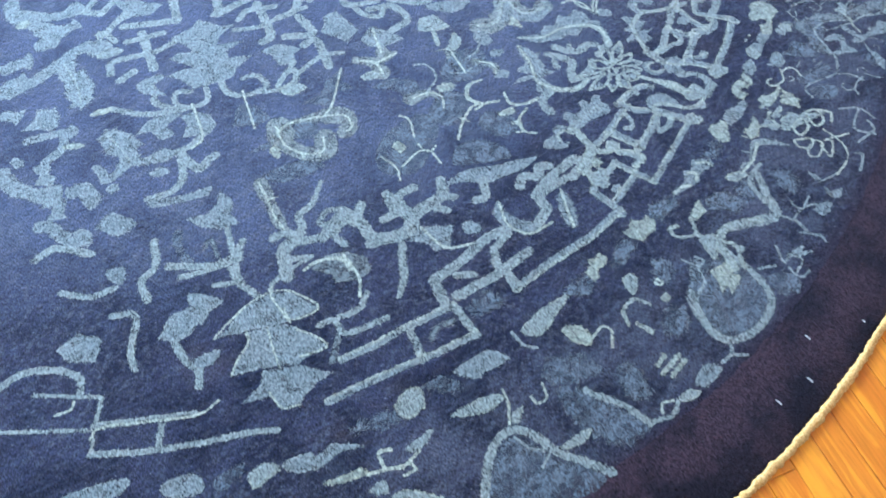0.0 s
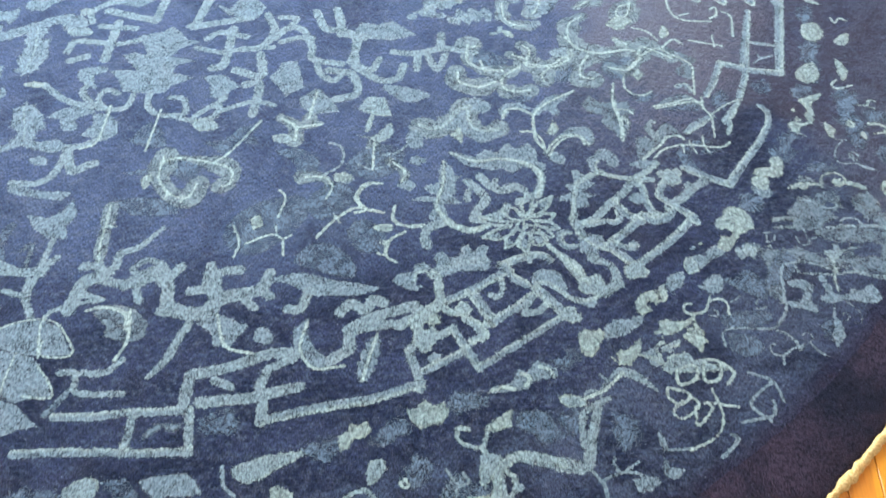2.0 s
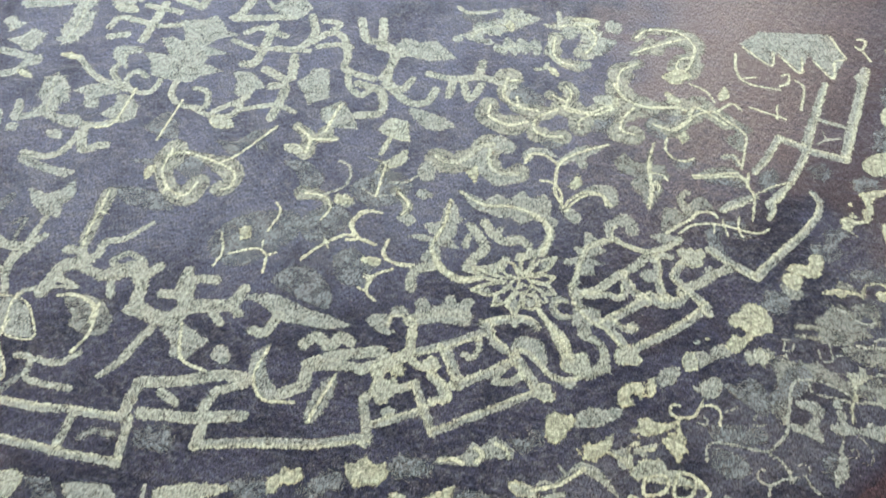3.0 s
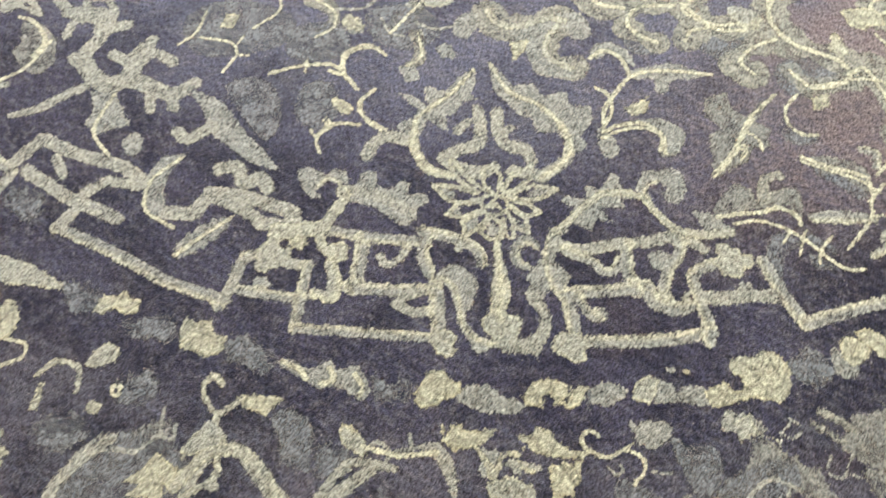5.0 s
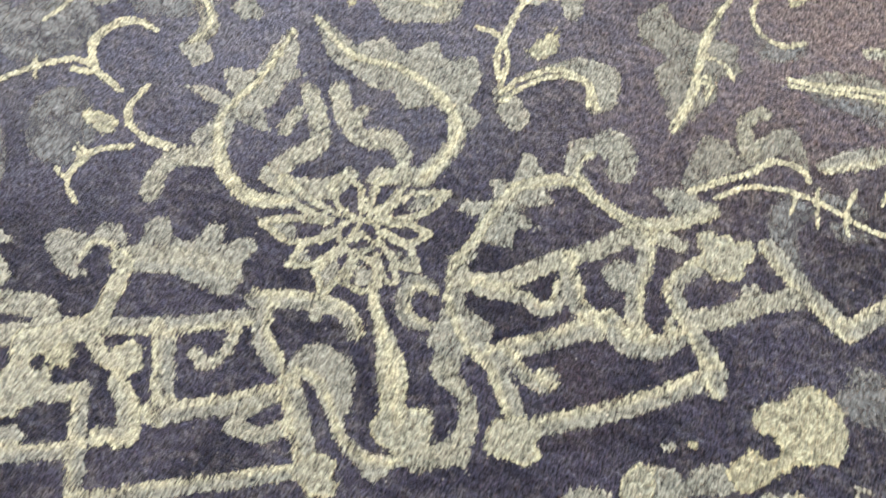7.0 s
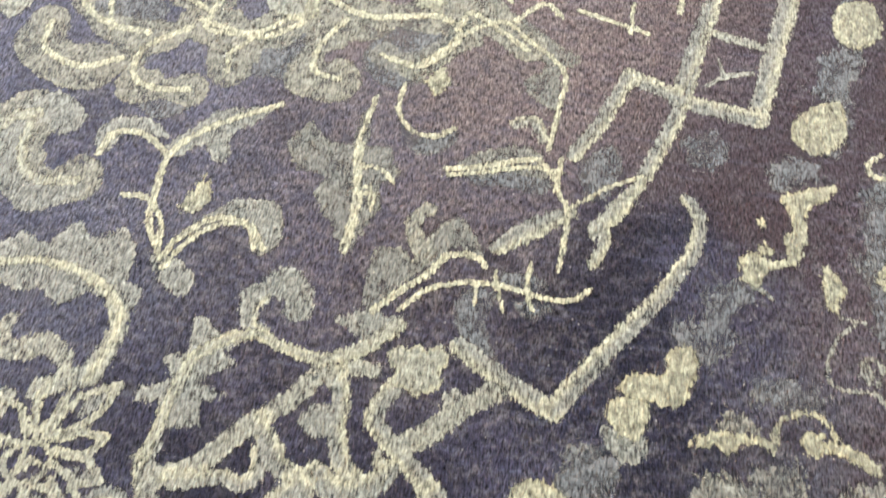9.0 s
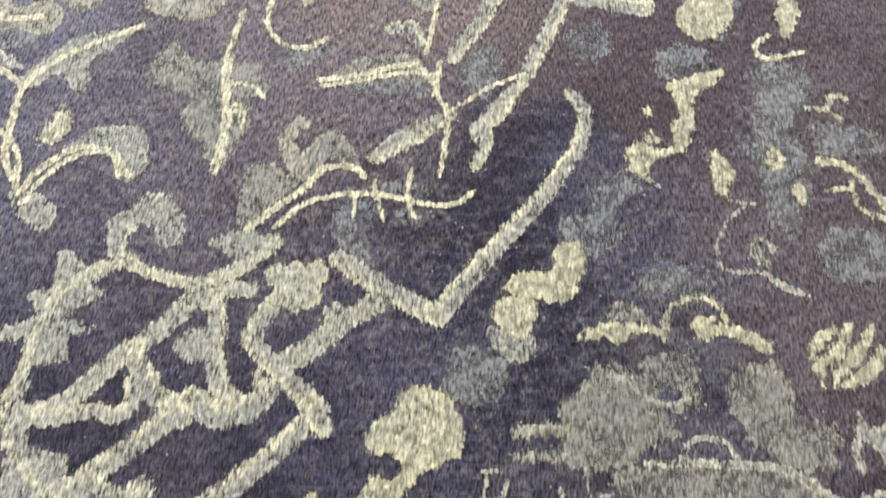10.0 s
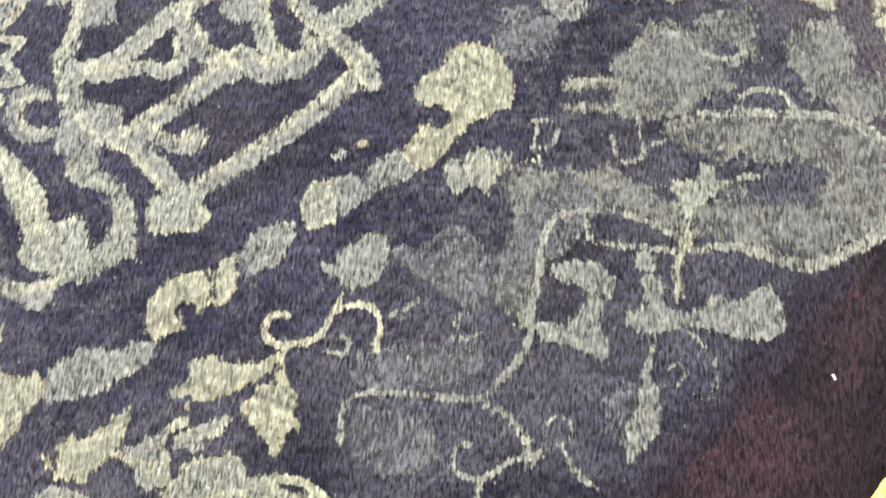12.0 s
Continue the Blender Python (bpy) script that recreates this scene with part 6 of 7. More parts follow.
figure("vine", "CREAM", [bar([(0.136, -0.875), (0.121, -0.904), (0.145, -0.942), (0.187, -0.952)], 0.0111)])
figure("twig", "CREAM", [bar([(0.272, -0.905), (0.288, -0.937), (0.278, -0.956), (0.321, -0.981), (0.357, -0.980)], 0.0099), bar([(0.311, -0.894), (0.313, -0.916), (0.288, -0.937)], 0.01)])
figure("bud", "CREAM", [area([(0.349, -0.945), (0.389, -0.953), (0.376, -0.983), (0.348, -0.966)])])
figure("shade", "DUSTY", [area([(0.213, -0.831), (0.251, -0.906), (0.216, -0.926), (0.174, -0.883)])])
figure("shade", "DUSTY", [area([(0.113, -0.866), (0.141, -0.884), (0.117, -0.914), (0.092, -0.893)])])
figure("shade", "DUSTY", [area([(0.287, -0.963), (0.362, -0.973), (0.372, -1.016), (0.316, -1.042), (0.278, -1.004)])])
figure("vine", "PALE", [bar([(-0.742, -0.522), (-0.689, -0.570), (-0.647, -0.598), (-0.607, -0.599)], 0.0168), bar([(-0.675, -0.596), (-0.687, -0.652), (-0.657, -0.656), (-0.641, -0.660)], 0.0215), bar([(-0.680, -0.599), (-0.723, -0.640), (-0.761, -0.641), (-0.799, -0.613)], 0.0173)])
figure("leaf", "PALE", [area([(-0.749, -0.569), (-0.721, -0.579), (-0.721, -0.603), (-0.744, -0.595)])])
figure("leaf", "PALE", [area([(-0.801, -0.615), (-0.755, -0.669), (-0.711, -0.704), (-0.733, -0.713), (-0.780, -0.670), (-0.812, -0.633)])])
figure("leaf", "PALE", [area([(-0.802, -0.710), (-0.766, -0.743), (-0.741, -0.743), (-0.709, -0.725), (-0.718, -0.769), (-0.746, -0.786), (-0.756, -0.814), (-0.786, -0.791), (-0.800, -0.753)], True)])
figure("stem", "PALE", [bar([(-0.772, -0.792), (-0.817, -0.845), (-0.867, -0.901)], 0.0132), bar([(-0.911, -0.791), (-0.863, -0.835), (-0.822, -0.865)], 0.013), bar([(-0.820, -0.850), (-0.787, -0.846)], 0.0155)])
figure("curl", "DUSTY", [bar([(-0.836, -0.789), (-0.815, -0.788), (-0.850, -0.841)], 0.0122)])
figure("leaf", "DUSTY", [area([(-0.848, -0.715), (-0.823, -0.722), (-0.859, -0.758), (-0.870, -0.795), (-0.886, -0.776)])])
figure("twig", "CREAM", [bar([(-0.656, -0.787), (-0.680, -0.824), (-0.713, -0.873), (-0.725, -0.901)], 0.0081), bar([(-0.682, -0.826), (-0.667, -0.841)], 0.0071)])
figure("vine", "PALE", [bar([(-0.740, -0.938), (-0.701, -0.928), (-0.685, -0.906), (-0.646, -0.913), (-0.591, -0.897)], (0.0229, 0.016, 0.0092))])
figure("vine", "PALE", [bar([(-0.752, -0.894), (-0.728, -0.912), (-0.732, -0.944), (-0.689, -0.987), (-0.652, -0.991)], 0.02), bar([(-0.809, -0.969), (-0.767, -0.930), (-0.742, -0.932)], 0.0282), bar([(-0.779, -0.946), (-0.756, -0.980)], 0.0151), bar([(-0.652, -0.991), (-0.627, -0.983), (-0.646, -0.951), (-0.677, -0.953), (-0.670, -0.980)], 0.0147), bar([(-0.689, -0.994), (-0.696, -1.026)], 0.0153)])
figure("vine", "CREAM", [bar([(-0.513, -0.726), (-0.546, -0.771), (-0.547, -0.824), (-0.522, -0.854), (-0.490, -0.834)], 0.0089), bar([(-0.548, -0.818), (-0.559, -0.831)], 0.0075), bar([(-0.527, -0.848), (-0.536, -0.859)], 0.0075)])
figure("bud", "WHITE", [area([(-0.573, -0.753), (-0.557, -0.756), (-0.563, -0.773), (-0.585, -0.786), (-0.583, -0.765)])])
figure("vine", "CREAM", [bar([(-0.528, -0.741), (-0.489, -0.750), (-0.420, -0.828), (-0.430, -0.869), (-0.450, -0.870)], 0.0078)])
figure("shade", "DUSTY", [area([(-0.517, -0.731), (-0.453, -0.778), (-0.499, -0.820), (-0.528, -0.763)])])
figure("shade", "DUSTY", [area([(-0.605, -0.718), (-0.539, -0.746), (-0.564, -0.755)])])
figure("shade", "DUSTY", [area([(-0.638, -0.781), (-0.556, -0.835), (-0.552, -0.882), (-0.626, -0.836)])])
figure("palmette_tier", "PALE", [area([(-0.983, -0.930), (-0.954, -0.939), (-0.911, -0.933), (-0.879, -0.945), (-0.848, -0.967), (-0.834, -0.999), (-0.834, -1.040), (-0.838, -1.061), (-0.868, -1.043), (-0.887, -1.029), (-0.911, -1.008), (-0.943, -0.972)], True)])
figure("palmette_tier", "PALE", [area([(-0.943, -0.972), (-0.892, -1.028), (-0.887, -1.080), (-0.893, -1.120), (-0.922, -1.103), (-0.949, -1.093), (-0.988, -1.040), (-1.025, -1.004), (-0.992, -0.988), (-0.962, -0.992)], True)])
figure("palmette_tier", "PALE", [area([(-0.991, -1.044), (-0.949, -1.093), (-0.941, -1.121), (-0.931, -1.155), (-0.962, -1.143), (-0.990, -1.137), (-1.010, -1.143), (-1.030, -1.119), (-1.023, -1.085), (-1.059, -1.050), (-1.010, -1.058)], True)])
figure("outline", "CREAM", [bar([(-0.983, -0.930), (-0.940, -0.933), (-0.880, -0.946), (-0.839, -0.979), (-0.831, -1.027), (-0.838, -1.061), (-0.882, -1.031), (-0.869, -1.004)], 0.0051), bar([(-1.024, -1.003), (-1.001, -0.995), (-0.957, -0.989), (-0.941, -0.970)], 0.0048), bar([(-0.893, -1.046), (-0.888, -1.087), (-0.894, -1.119), (-0.934, -1.088)], 0.0048), bar([(-1.016, -1.079), (-1.028, -1.116), (-1.010, -1.138)], 0.0045), bar([(-0.972, -1.071), (-0.948, -1.039), (-0.915, -1.000)], 0.0038), bar([(-0.888, -1.032), (-0.860, -0.968), (-0.841, -0.957)], 0.0051)])
figure("stem", "PALE", [bar([(-0.857, -0.971), (-0.840, -0.955), (-0.788, -0.967), (-0.750, -0.984)], 0.0105), bar([(-0.848, -0.865), (-0.865, -0.898), (-0.871, -0.942)], 0.0148), bar([(-0.894, -0.860), (-0.865, -0.894)], 0.0127)])
figure("leaf", "PALE", [area([(-0.933, -0.828), (-0.910, -0.892), (-0.944, -0.889), (-0.972, -0.889)])])
figure("leaf", "PALE", [bar([(-0.834, -1.105), (-0.802, -1.127), (-0.768, -1.122)], 0.013), bar([(-0.867, -1.082), (-0.844, -1.099), (-0.857, -1.125), (-0.848, -1.143), (-0.793, -1.182)], 0.0127)])
figure("shade", "DUSTY", [bar([(-0.863, -1.124), (-0.913, -1.143)], 0.0143)])
figure("fret", "PALE", [bar([(-0.903, -1.155), (-0.852, -1.191), (-0.795, -1.222), (-0.714, -1.274)], 0.0162, 1, True), bar([(-0.792, -1.230), (-0.829, -1.277)], 0.016, 0, True), bar([(-0.980, -1.179), (-0.919, -1.218), (-0.861, -1.259), (-0.810, -1.297), (-0.743, -1.340)], 0.0155, 1, True), bar([(-0.744, -1.342), (-0.710, -1.276)], 0.0163, 0, True)])
figure("patch", "DUSTY", [bar([(-0.793, -1.275), (-0.765, -1.273), (-0.739, -1.292)], 0.0133)])
figure("patch", "PALE", [area([(-0.819, -1.345), (-0.781, -1.359), (-0.760, -1.376), (-0.766, -1.399), (-0.767, -1.413), (-0.804, -1.384)])])
figure("curl", "PALE", [bar([(-0.708, -1.396), (-0.720, -1.424), (-0.714, -1.449)], 0.0101)])
figure("petal_ring", "CREAM", [bar([(0.016, -1.698), (0.046, -1.708), (0.033, -1.728), (-0.000, -1.720), (0.014, -1.697)], 0.007), bar([(0.069, -1.711), (0.088, -1.731), (0.062, -1.752), (0.041, -1.739), (0.066, -1.712)], 0.0071), bar([(0.090, -1.736), (0.093, -1.759), (0.068, -1.767)], 0.007), bar([(-0.020, -1.713), (0.001, -1.743), (-0.024, -1.748), (-0.033, -1.726), (-0.022, -1.713)], 0.0057), bar([(-0.002, -1.744), (0.001, -1.766), (-0.039, -1.768), (-0.044, -1.750), (-0.018, -1.744)], 0.0056), bar([(0.010, -1.768), (0.015, -1.783), (-0.027, -1.791), (-0.008, -1.765)], 0.0056), bar([(0.039, -1.758), (0.018, -1.804), (-0.017, -1.822), (-0.069, -1.814)], 0.0055), bar([(0.015, -1.771), (0.052, -1.807)], 0.0057)])
figure("twig", "PALE", [bar([(0.113, -1.772), (0.135, -1.808), (0.123, -1.844)], 0.007), bar([(0.135, -1.808), (0.074, -1.814), (0.078, -1.856)], 0.0069), bar([(0.036, -1.829), (0.089, -1.851), (0.108, -1.834)], 0.0068)])
figure("leaf", "PALE", [bar([(-0.075, -1.643), (-0.051, -1.664), (-0.041, -1.704)], (0.0068, 0.0159, 0.0057))])
figure("twig", "CREAM", [bar([(-0.066, -1.647), (-0.111, -1.653), (-0.159, -1.644)], 0.0078)])
figure("leaf", "CREAM", [area([(-0.183, -1.617), (-0.151, -1.641), (-0.154, -1.658), (-0.185, -1.639)])])
figure("blossom", "PALE", [area([(-0.824, -1.340), (-0.777, -1.368), (-0.756, -1.380), (-0.756, -1.416), (-0.797, -1.390), (-0.815, -1.388), (-0.826, -1.361)])])
figure("blossom", "CREAM", [area([(-0.933, -1.284), (-0.894, -1.286), (-0.882, -1.308), (-0.906, -1.330), (-0.941, -1.314)])])
figure("patch", "DUSTY", [area([(-0.871, -1.310), (-0.838, -1.333), (-0.840, -1.365), (-0.863, -1.359), (-0.878, -1.322)])])
figure("patch", "DUSTY", [area([(-1.005, -1.239), (-0.948, -1.273), (-0.928, -1.309), (-0.976, -1.291)])])
figure("patch", "PALE", [area([(-1.095, -1.197), (-1.058, -1.220), (-1.036, -1.228), (-1.016, -1.275), (-1.046, -1.246), (-1.088, -1.229)])])
figure("blossom", "CREAM", [area([(-1.151, -1.135), (-1.119, -1.148), (-1.115, -1.176), (-1.144, -1.167), (-1.164, -1.159)])])
figure("blossom", "PALE", [area([(-1.108, -1.173), (-1.066, -1.204), (-1.091, -1.222), (-1.110, -1.199)])])
figure("blossom", "PALE", [area([(-1.236, -1.021), (-1.211, -1.032), (-1.189, -1.062), (-1.203, -1.087), (-1.229, -1.071), (-1.243, -1.041)])])
figure("patch", "DUSTY", [area([(-1.174, -1.094), (-1.136, -1.117), (-1.166, -1.126), (-1.200, -1.103)])])
figure("patch", "PALE", [area([(-1.331, -0.891), (-1.278, -0.933), (-1.250, -0.971), (-1.288, -0.967)])])
figure("fret", "PALE", [bar([(-1.213, -0.853), (-1.165, -0.918), (-1.110, -0.991)], 0.0138), bar([(-1.252, -0.883), (-1.206, -0.955), (-1.149, -1.028), (-1.092, -1.092), (-1.064, -1.133)], 0.0125), bar([(-1.155, -0.955), (-1.189, -0.977)], 0.0116), bar([(-1.302, -0.716), (-1.218, -0.858), (-1.166, -0.830), (-1.222, -0.722)], 0.008, 0, True), bar([(-1.222, -0.863), (-1.252, -0.884)], 0.0068)])
figure("bright_line", "CREAM", [bar([(-1.232, -0.865), (-1.203, -0.871), (-1.116, -0.989), (-1.071, -1.012)], 0.0059), bar([(-1.231, -0.782), (-1.210, -0.798), (-1.197, -0.793)], 0.006)])
figure("vine", "PALE", [bar([(-1.247, -0.658), (-1.202, -0.674), (-1.168, -0.722), (-1.159, -0.768), (-1.180, -0.791)], 0.0145)])
figure("leaf", "PALE", [area([(-1.141, -0.693), (-1.093, -0.704), (-1.081, -0.751), (-1.122, -0.774), (-1.147, -0.730)], True)])
figure("vine", "PALE", [bar([(-1.038, -0.734), (-1.016, -0.772), (-1.073, -0.812), (-1.098, -0.843)], 0.0141)])
figure("leaf", "PALE", [area([(-1.034, -0.840), (-0.985, -0.828), (-0.946, -0.850), (-0.908, -0.890), (-0.955, -0.883), (-0.994, -0.889), (-1.022, -0.873)], True), bar([(-1.025, -0.875), (-1.041, -0.915), (-1.044, -0.945), (-1.067, -0.965)], 0.0147)])
figure("leaf", "PALE", [area([(-1.044, -0.914), (-0.993, -0.951), (-1.018, -0.960), (-1.041, -0.941)])])
figure("vine", "PALE", [bar([(-1.020, -0.516), (-0.978, -0.534), (-0.954, -0.604)], 0.0181), bar([(-1.048, -0.615), (-1.027, -0.670), (-0.990, -0.696)], 0.0138), bar([(-0.873, -0.692), (-0.913, -0.732), (-0.955, -0.733), (-0.979, -0.770)], 0.0164), bar([(-0.903, -0.755), (-0.858, -0.832), (-0.812, -0.857)], 0.0166)])
figure("leaf", "PALE", [area([(-0.970, -0.657), (-0.945, -0.683), (-0.975, -0.703), (-0.984, -0.680)])])
figure("leaf", "WHITE", [area([(-1.101, -1.251), (-1.071, -1.273), (-1.049, -1.292), (-1.052, -1.308), (-1.089, -1.274)])])
figure("twig", "CREAM", [bar([(-1.053, -1.306), (-1.027, -1.333), (-1.011, -1.352), (-0.977, -1.360)], 0.0075), bar([(-1.031, -1.327), (-1.014, -1.303), (-0.999, -1.318)], 0.0075), bar([(-1.025, -1.360), (-1.006, -1.371), (-1.004, -1.356)], 0.0065)])
figure("leaf", "CREAM", [area([(-0.987, -1.339), (-0.959, -1.347), (-0.931, -1.362), (-0.968, -1.363), (-0.986, -1.352)])])
figure("flower", "CREAM", [area([(-1.056, -1.360), (-1.034, -1.391), (-1.025, -1.451), (-1.074, -1.373)])])
figure("leaf", "CREAM", [area([(-1.075, -1.323), (-1.046, -1.336), (-1.064, -1.353)])])
figure("body", "DUSTY", [area([(-0.989, -1.502), (-0.916, -1.474), (-0.875, -1.487), (-0.877, -1.559), (-0.862, -1.633), (-0.896, -1.667)])])
figure("outline", "PALE", [bar([(-0.996, -1.493), (-0.940, -1.470), (-0.899, -1.465), (-0.867, -1.483), (-0.862, -1.521), (-0.868, -1.560), (-0.861, -1.602), (-0.854, -1.654)], 0.0159)])
figure("leaf", "CREAM", [area([(-0.899, -1.376), (-0.847, -1.405), (-0.821, -1.439), (-0.857, -1.433), (-0.885, -1.404)])])
figure("twig", "CREAM", [bar([(-0.864, -1.471), (-0.832, -1.452), (-0.815, -1.431)], 0.0079)])
figure("bud", "CREAM", [area([(-0.850, -1.464), (-0.822, -1.477), (-0.858, -1.482)])])
figure("leaf", "CREAM", [area([(-0.864, -1.561), (-0.826, -1.576), (-0.802, -1.595), (-0.836, -1.591)])])
figure("vine", "PALE", [bar([(-0.880, -1.489), (-0.884, -1.521), (-0.874, -1.549), (-0.907, -1.551)], 0.0085)])
figure("patch", "DUSTY", [area([(-0.736, -1.468), (-0.683, -1.534), (-0.703, -1.566), (-0.764, -1.505)])])
figure("ring_flower", "CREAM", [bar([(-0.771, -1.487), (-0.791, -1.505), (-0.808, -1.494), (-0.801, -1.480)], 0.008)])
figure("body", "DUSTY", [area([(-0.454, -1.641), (-0.361, -1.673), (-0.382, -1.746), (-0.417, -1.782), (-0.479, -1.781), (-0.527, -1.750), (-0.524, -1.712), (-0.504, -1.679)])])
figure("outline", "PALE", [bar([(-0.474, -1.649), (-0.512, -1.682), (-0.536, -1.722), (-0.522, -1.758), (-0.471, -1.784), (-0.416, -1.784), (-0.382, -1.746), (-0.359, -1.684), (-0.343, -1.654)], 0.0155)])
figure("star_flower", "WHITE", [area([(-0.421, -1.675), (-0.394, -1.695), (-0.396, -1.720), (-0.442, -1.718), (-0.424, -1.700)], True)])
figure("twig", "PALE", [bar([(-0.531, -1.741), (-0.556, -1.754), (-0.582, -1.745)], 0.0073), bar([(-0.559, -1.755), (-0.546, -1.779)], 0.0073), bar([(-0.364, -1.742), (-0.341, -1.768)], 0.0069), bar([(-0.303, -1.785), (-0.304, -1.809), (-0.336, -1.807)], 0.0058)])
figure("leaf", "PALE", [area([(-0.635, -1.715), (-0.597, -1.722), (-0.590, -1.748), (-0.619, -1.745), (-0.643, -1.733)])])
figure("patch", "DUSTY", [area([(-0.373, -1.762), (-0.338, -1.797), (-0.366, -1.829), (-0.399, -1.794)])])
figure("body", "DUSTY", [area([(-0.767, -1.516), (-0.743, -1.560), (-0.743, -1.623), (-0.747, -1.677), (-0.809, -1.650), (-0.805, -1.556)])])
figure("outline", "PALE", [bar([(-0.747, -1.677), (-0.739, -1.621), (-0.744, -1.582), (-0.745, -1.557)], 0.0128), bar([(-0.745, -1.675), (-0.715, -1.704), (-0.684, -1.704)], 0.0088)])
figure("leaf", "CREAM", [area([(-0.684, -1.700), (-0.657, -1.712), (-0.652, -1.733), (-0.679, -1.721)])])
figure("curl", "CREAM", [bar([(-0.690, -1.696), (-0.706, -1.680), (-0.720, -1.689)], 0.0079)])
figure("striped_flower", "WHITE", [bar([(-0.642, -1.649), (-0.617, -1.652)], 0.0093), bar([(-0.652, -1.663), (-0.605, -1.675)], 0.0103), bar([(-0.648, -1.679), (-0.609, -1.687)], 0.0102)])
figure("patch", "DUSTY", [area([(-0.679, -1.589), (-0.660, -1.620), (-0.702, -1.660), (-0.721, -1.624)])])
# ------ second beast and the far blossoms
figure("body", "PALE", [bar([(-0.343, -1.660), (-0.313, -1.656), (-0.289, -1.675), (-0.255, -1.711), (-0.224, -1.735), (-0.188, -1.706), (-0.145, -1.672)], (0.0145, 0.0186, 0.0228, 0.0248, 0.0207, 0.0186, 0.0155))])
figure("tail", "PALE", [bar([(-0.225, -1.738), (-0.221, -1.767), (-0.229, -1.790), (-0.240, -1.803)], 0.0101), bar([(-0.218, -1.768), (-0.181, -1.778), (-0.160, -1.799)], 0.0082), bar([(-0.181, -1.778), (-0.152, -1.779)], 0.0073), bar([(-0.187, -1.774), (-0.187, -1.758), (-0.178, -1.751)], 0.0073), bar([(-0.240, -1.803), (-0.233, -1.824), (-0.242, -1.838)], (0.0099, 0.0118, 0.0059)), bar([(-0.245, -1.787), (-0.238, -1.802)], 0.007)])
figure("leaf", "PALE", [area([(-0.178, -1.794), (-0.155, -1.802), (-0.141, -1.824), (-0.166, -1.827), (-0.186, -1.814)], True)])
figure("leaf", "PALE", [area([(-0.110, -1.794), (-0.116, -1.814), (-0.094, -1.832), (-0.124, -1.835), (-0.132, -1.817)], True)])
figure("leaf", "PALE", [area([(-0.314, -1.778), (-0.291, -1.788), (-0.265, -1.800), (-0.284, -1.804), (-0.274, -1.825), (-0.300, -1.804)], True)])
figure("twig", "PALE", [bar([(-0.296, -1.755), (-0.326, -1.780), (-0.302, -1.786)], 0.0058), bar([(-0.333, -1.792), (-0.343, -1.809), (-0.339, -1.822), (-0.320, -1.827)], 0.0057)])
figure("leaf", "PALE", [area([(-0.089, -1.759), (-0.089, -1.777), (-0.100, -1.792), (-0.103, -1.776)])])
figure("twig", "PALE", [bar([(-0.104, -1.788), (-0.074, -1.808), (-0.059, -1.815)], 0.0064)])
figure("curl", "PALE", [bar([(0.006, -1.833), (0.012, -1.845), (-0.016, -1.851), (-0.034, -1.852)], 0.0076)])
figure("patch", "DUSTY", [area([(-0.130, -1.695), (-0.105, -1.715), (-0.122, -1.749), (-0.153, -1.755), (-0.160, -1.730)])])
figure("patch", "DUSTY", [area([(-0.256, -1.626), (-0.220, -1.651), (-0.215, -1.683), (-0.259, -1.664)])])
figure("blossom", "WHITE", [area([(-0.412, -1.485), (-0.393, -1.494), (-0.375, -1.488), (-0.367, -1.509), (-0.350, -1.511), (-0.351, -1.531), (-0.372, -1.541), (-0.392, -1.534), (-0.410, -1.530), (-0.415, -1.509)], True)])
figure("blossom", "WHITE", [area([(-0.533, -1.459), (-0.510, -1.461), (-0.501, -1.450), (-0.492, -1.465), (-0.475, -1.464), (-0.475, -1.485), (-0.495, -1.488), (-0.508, -1.478), (-0.526, -1.488), (-0.541, -1.485), (-0.533, -1.468)], True)])
figure("fret", "PALE", [bar([(0.834, -1.113), (0.738, -1.192), (0.672, -1.249)], (0.0148, 0.0208, 0.0208), 1, True), bar([(0.751, -1.190), (0.795, -1.238)], 0.0118, 0, True), bar([(0.943, -1.115), (0.837, -1.209), (0.733, -1.300)], 0.0225, 1, True), bar([(0.733, -1.304), (0.686, -1.261), (0.644, -1.201)], 0.0199, -1, True), bar([(0.644, -1.201), (0.591, -1.234), (0.544, -1.256)], 0.0168, 1, True)])
figure("knob_flower", "CREAM", [disc(0.916, -1.131, 0.0142)])
figure("crown", "PALE", [area([(0.740, -0.931), (0.801, -0.915), (0.947, -0.988), (0.930, -1.066), (0.861, -1.107), (0.859, -1.088), (0.859, -1.024), (0.806, -1.064), (0.801, -0.990), (0.761, -1.017), (0.736, -0.966)], True)])
figure("outline", "CREAM", [bar([(0.739, -0.942), (0.760, -1.019), (0.792, -0.985)], 0.0065), bar([(0.797, -0.999), (0.806, -1.064), (0.840, -1.025)], 0.0064), bar([(0.856, -1.046), (0.861, -1.107), (0.899, -1.066), (0.927, -1.069), (0.933, -1.040), (0.943, -0.993)], 0.0065)])
figure("vine", "CREAM", [bar([(0.533, -0.819), (0.573, -0.809), (0.631, -0.844), (0.640, -0.896), (0.608, -0.936)], 0.0098), bar([(0.502, -0.860), (0.583, -0.862), (0.632, -0.868)], 0.0098), bar([(0.615, -0.927), (0.587, -0.921), (0.563, -0.941), (0.576, -0.956), (0.605, -0.939)], 0.0095)])
figure("bud", "WHITE", [area([(0.519, -0.951), (0.567, -0.946), (0.579, -0.977), (0.544, -0.976)])])
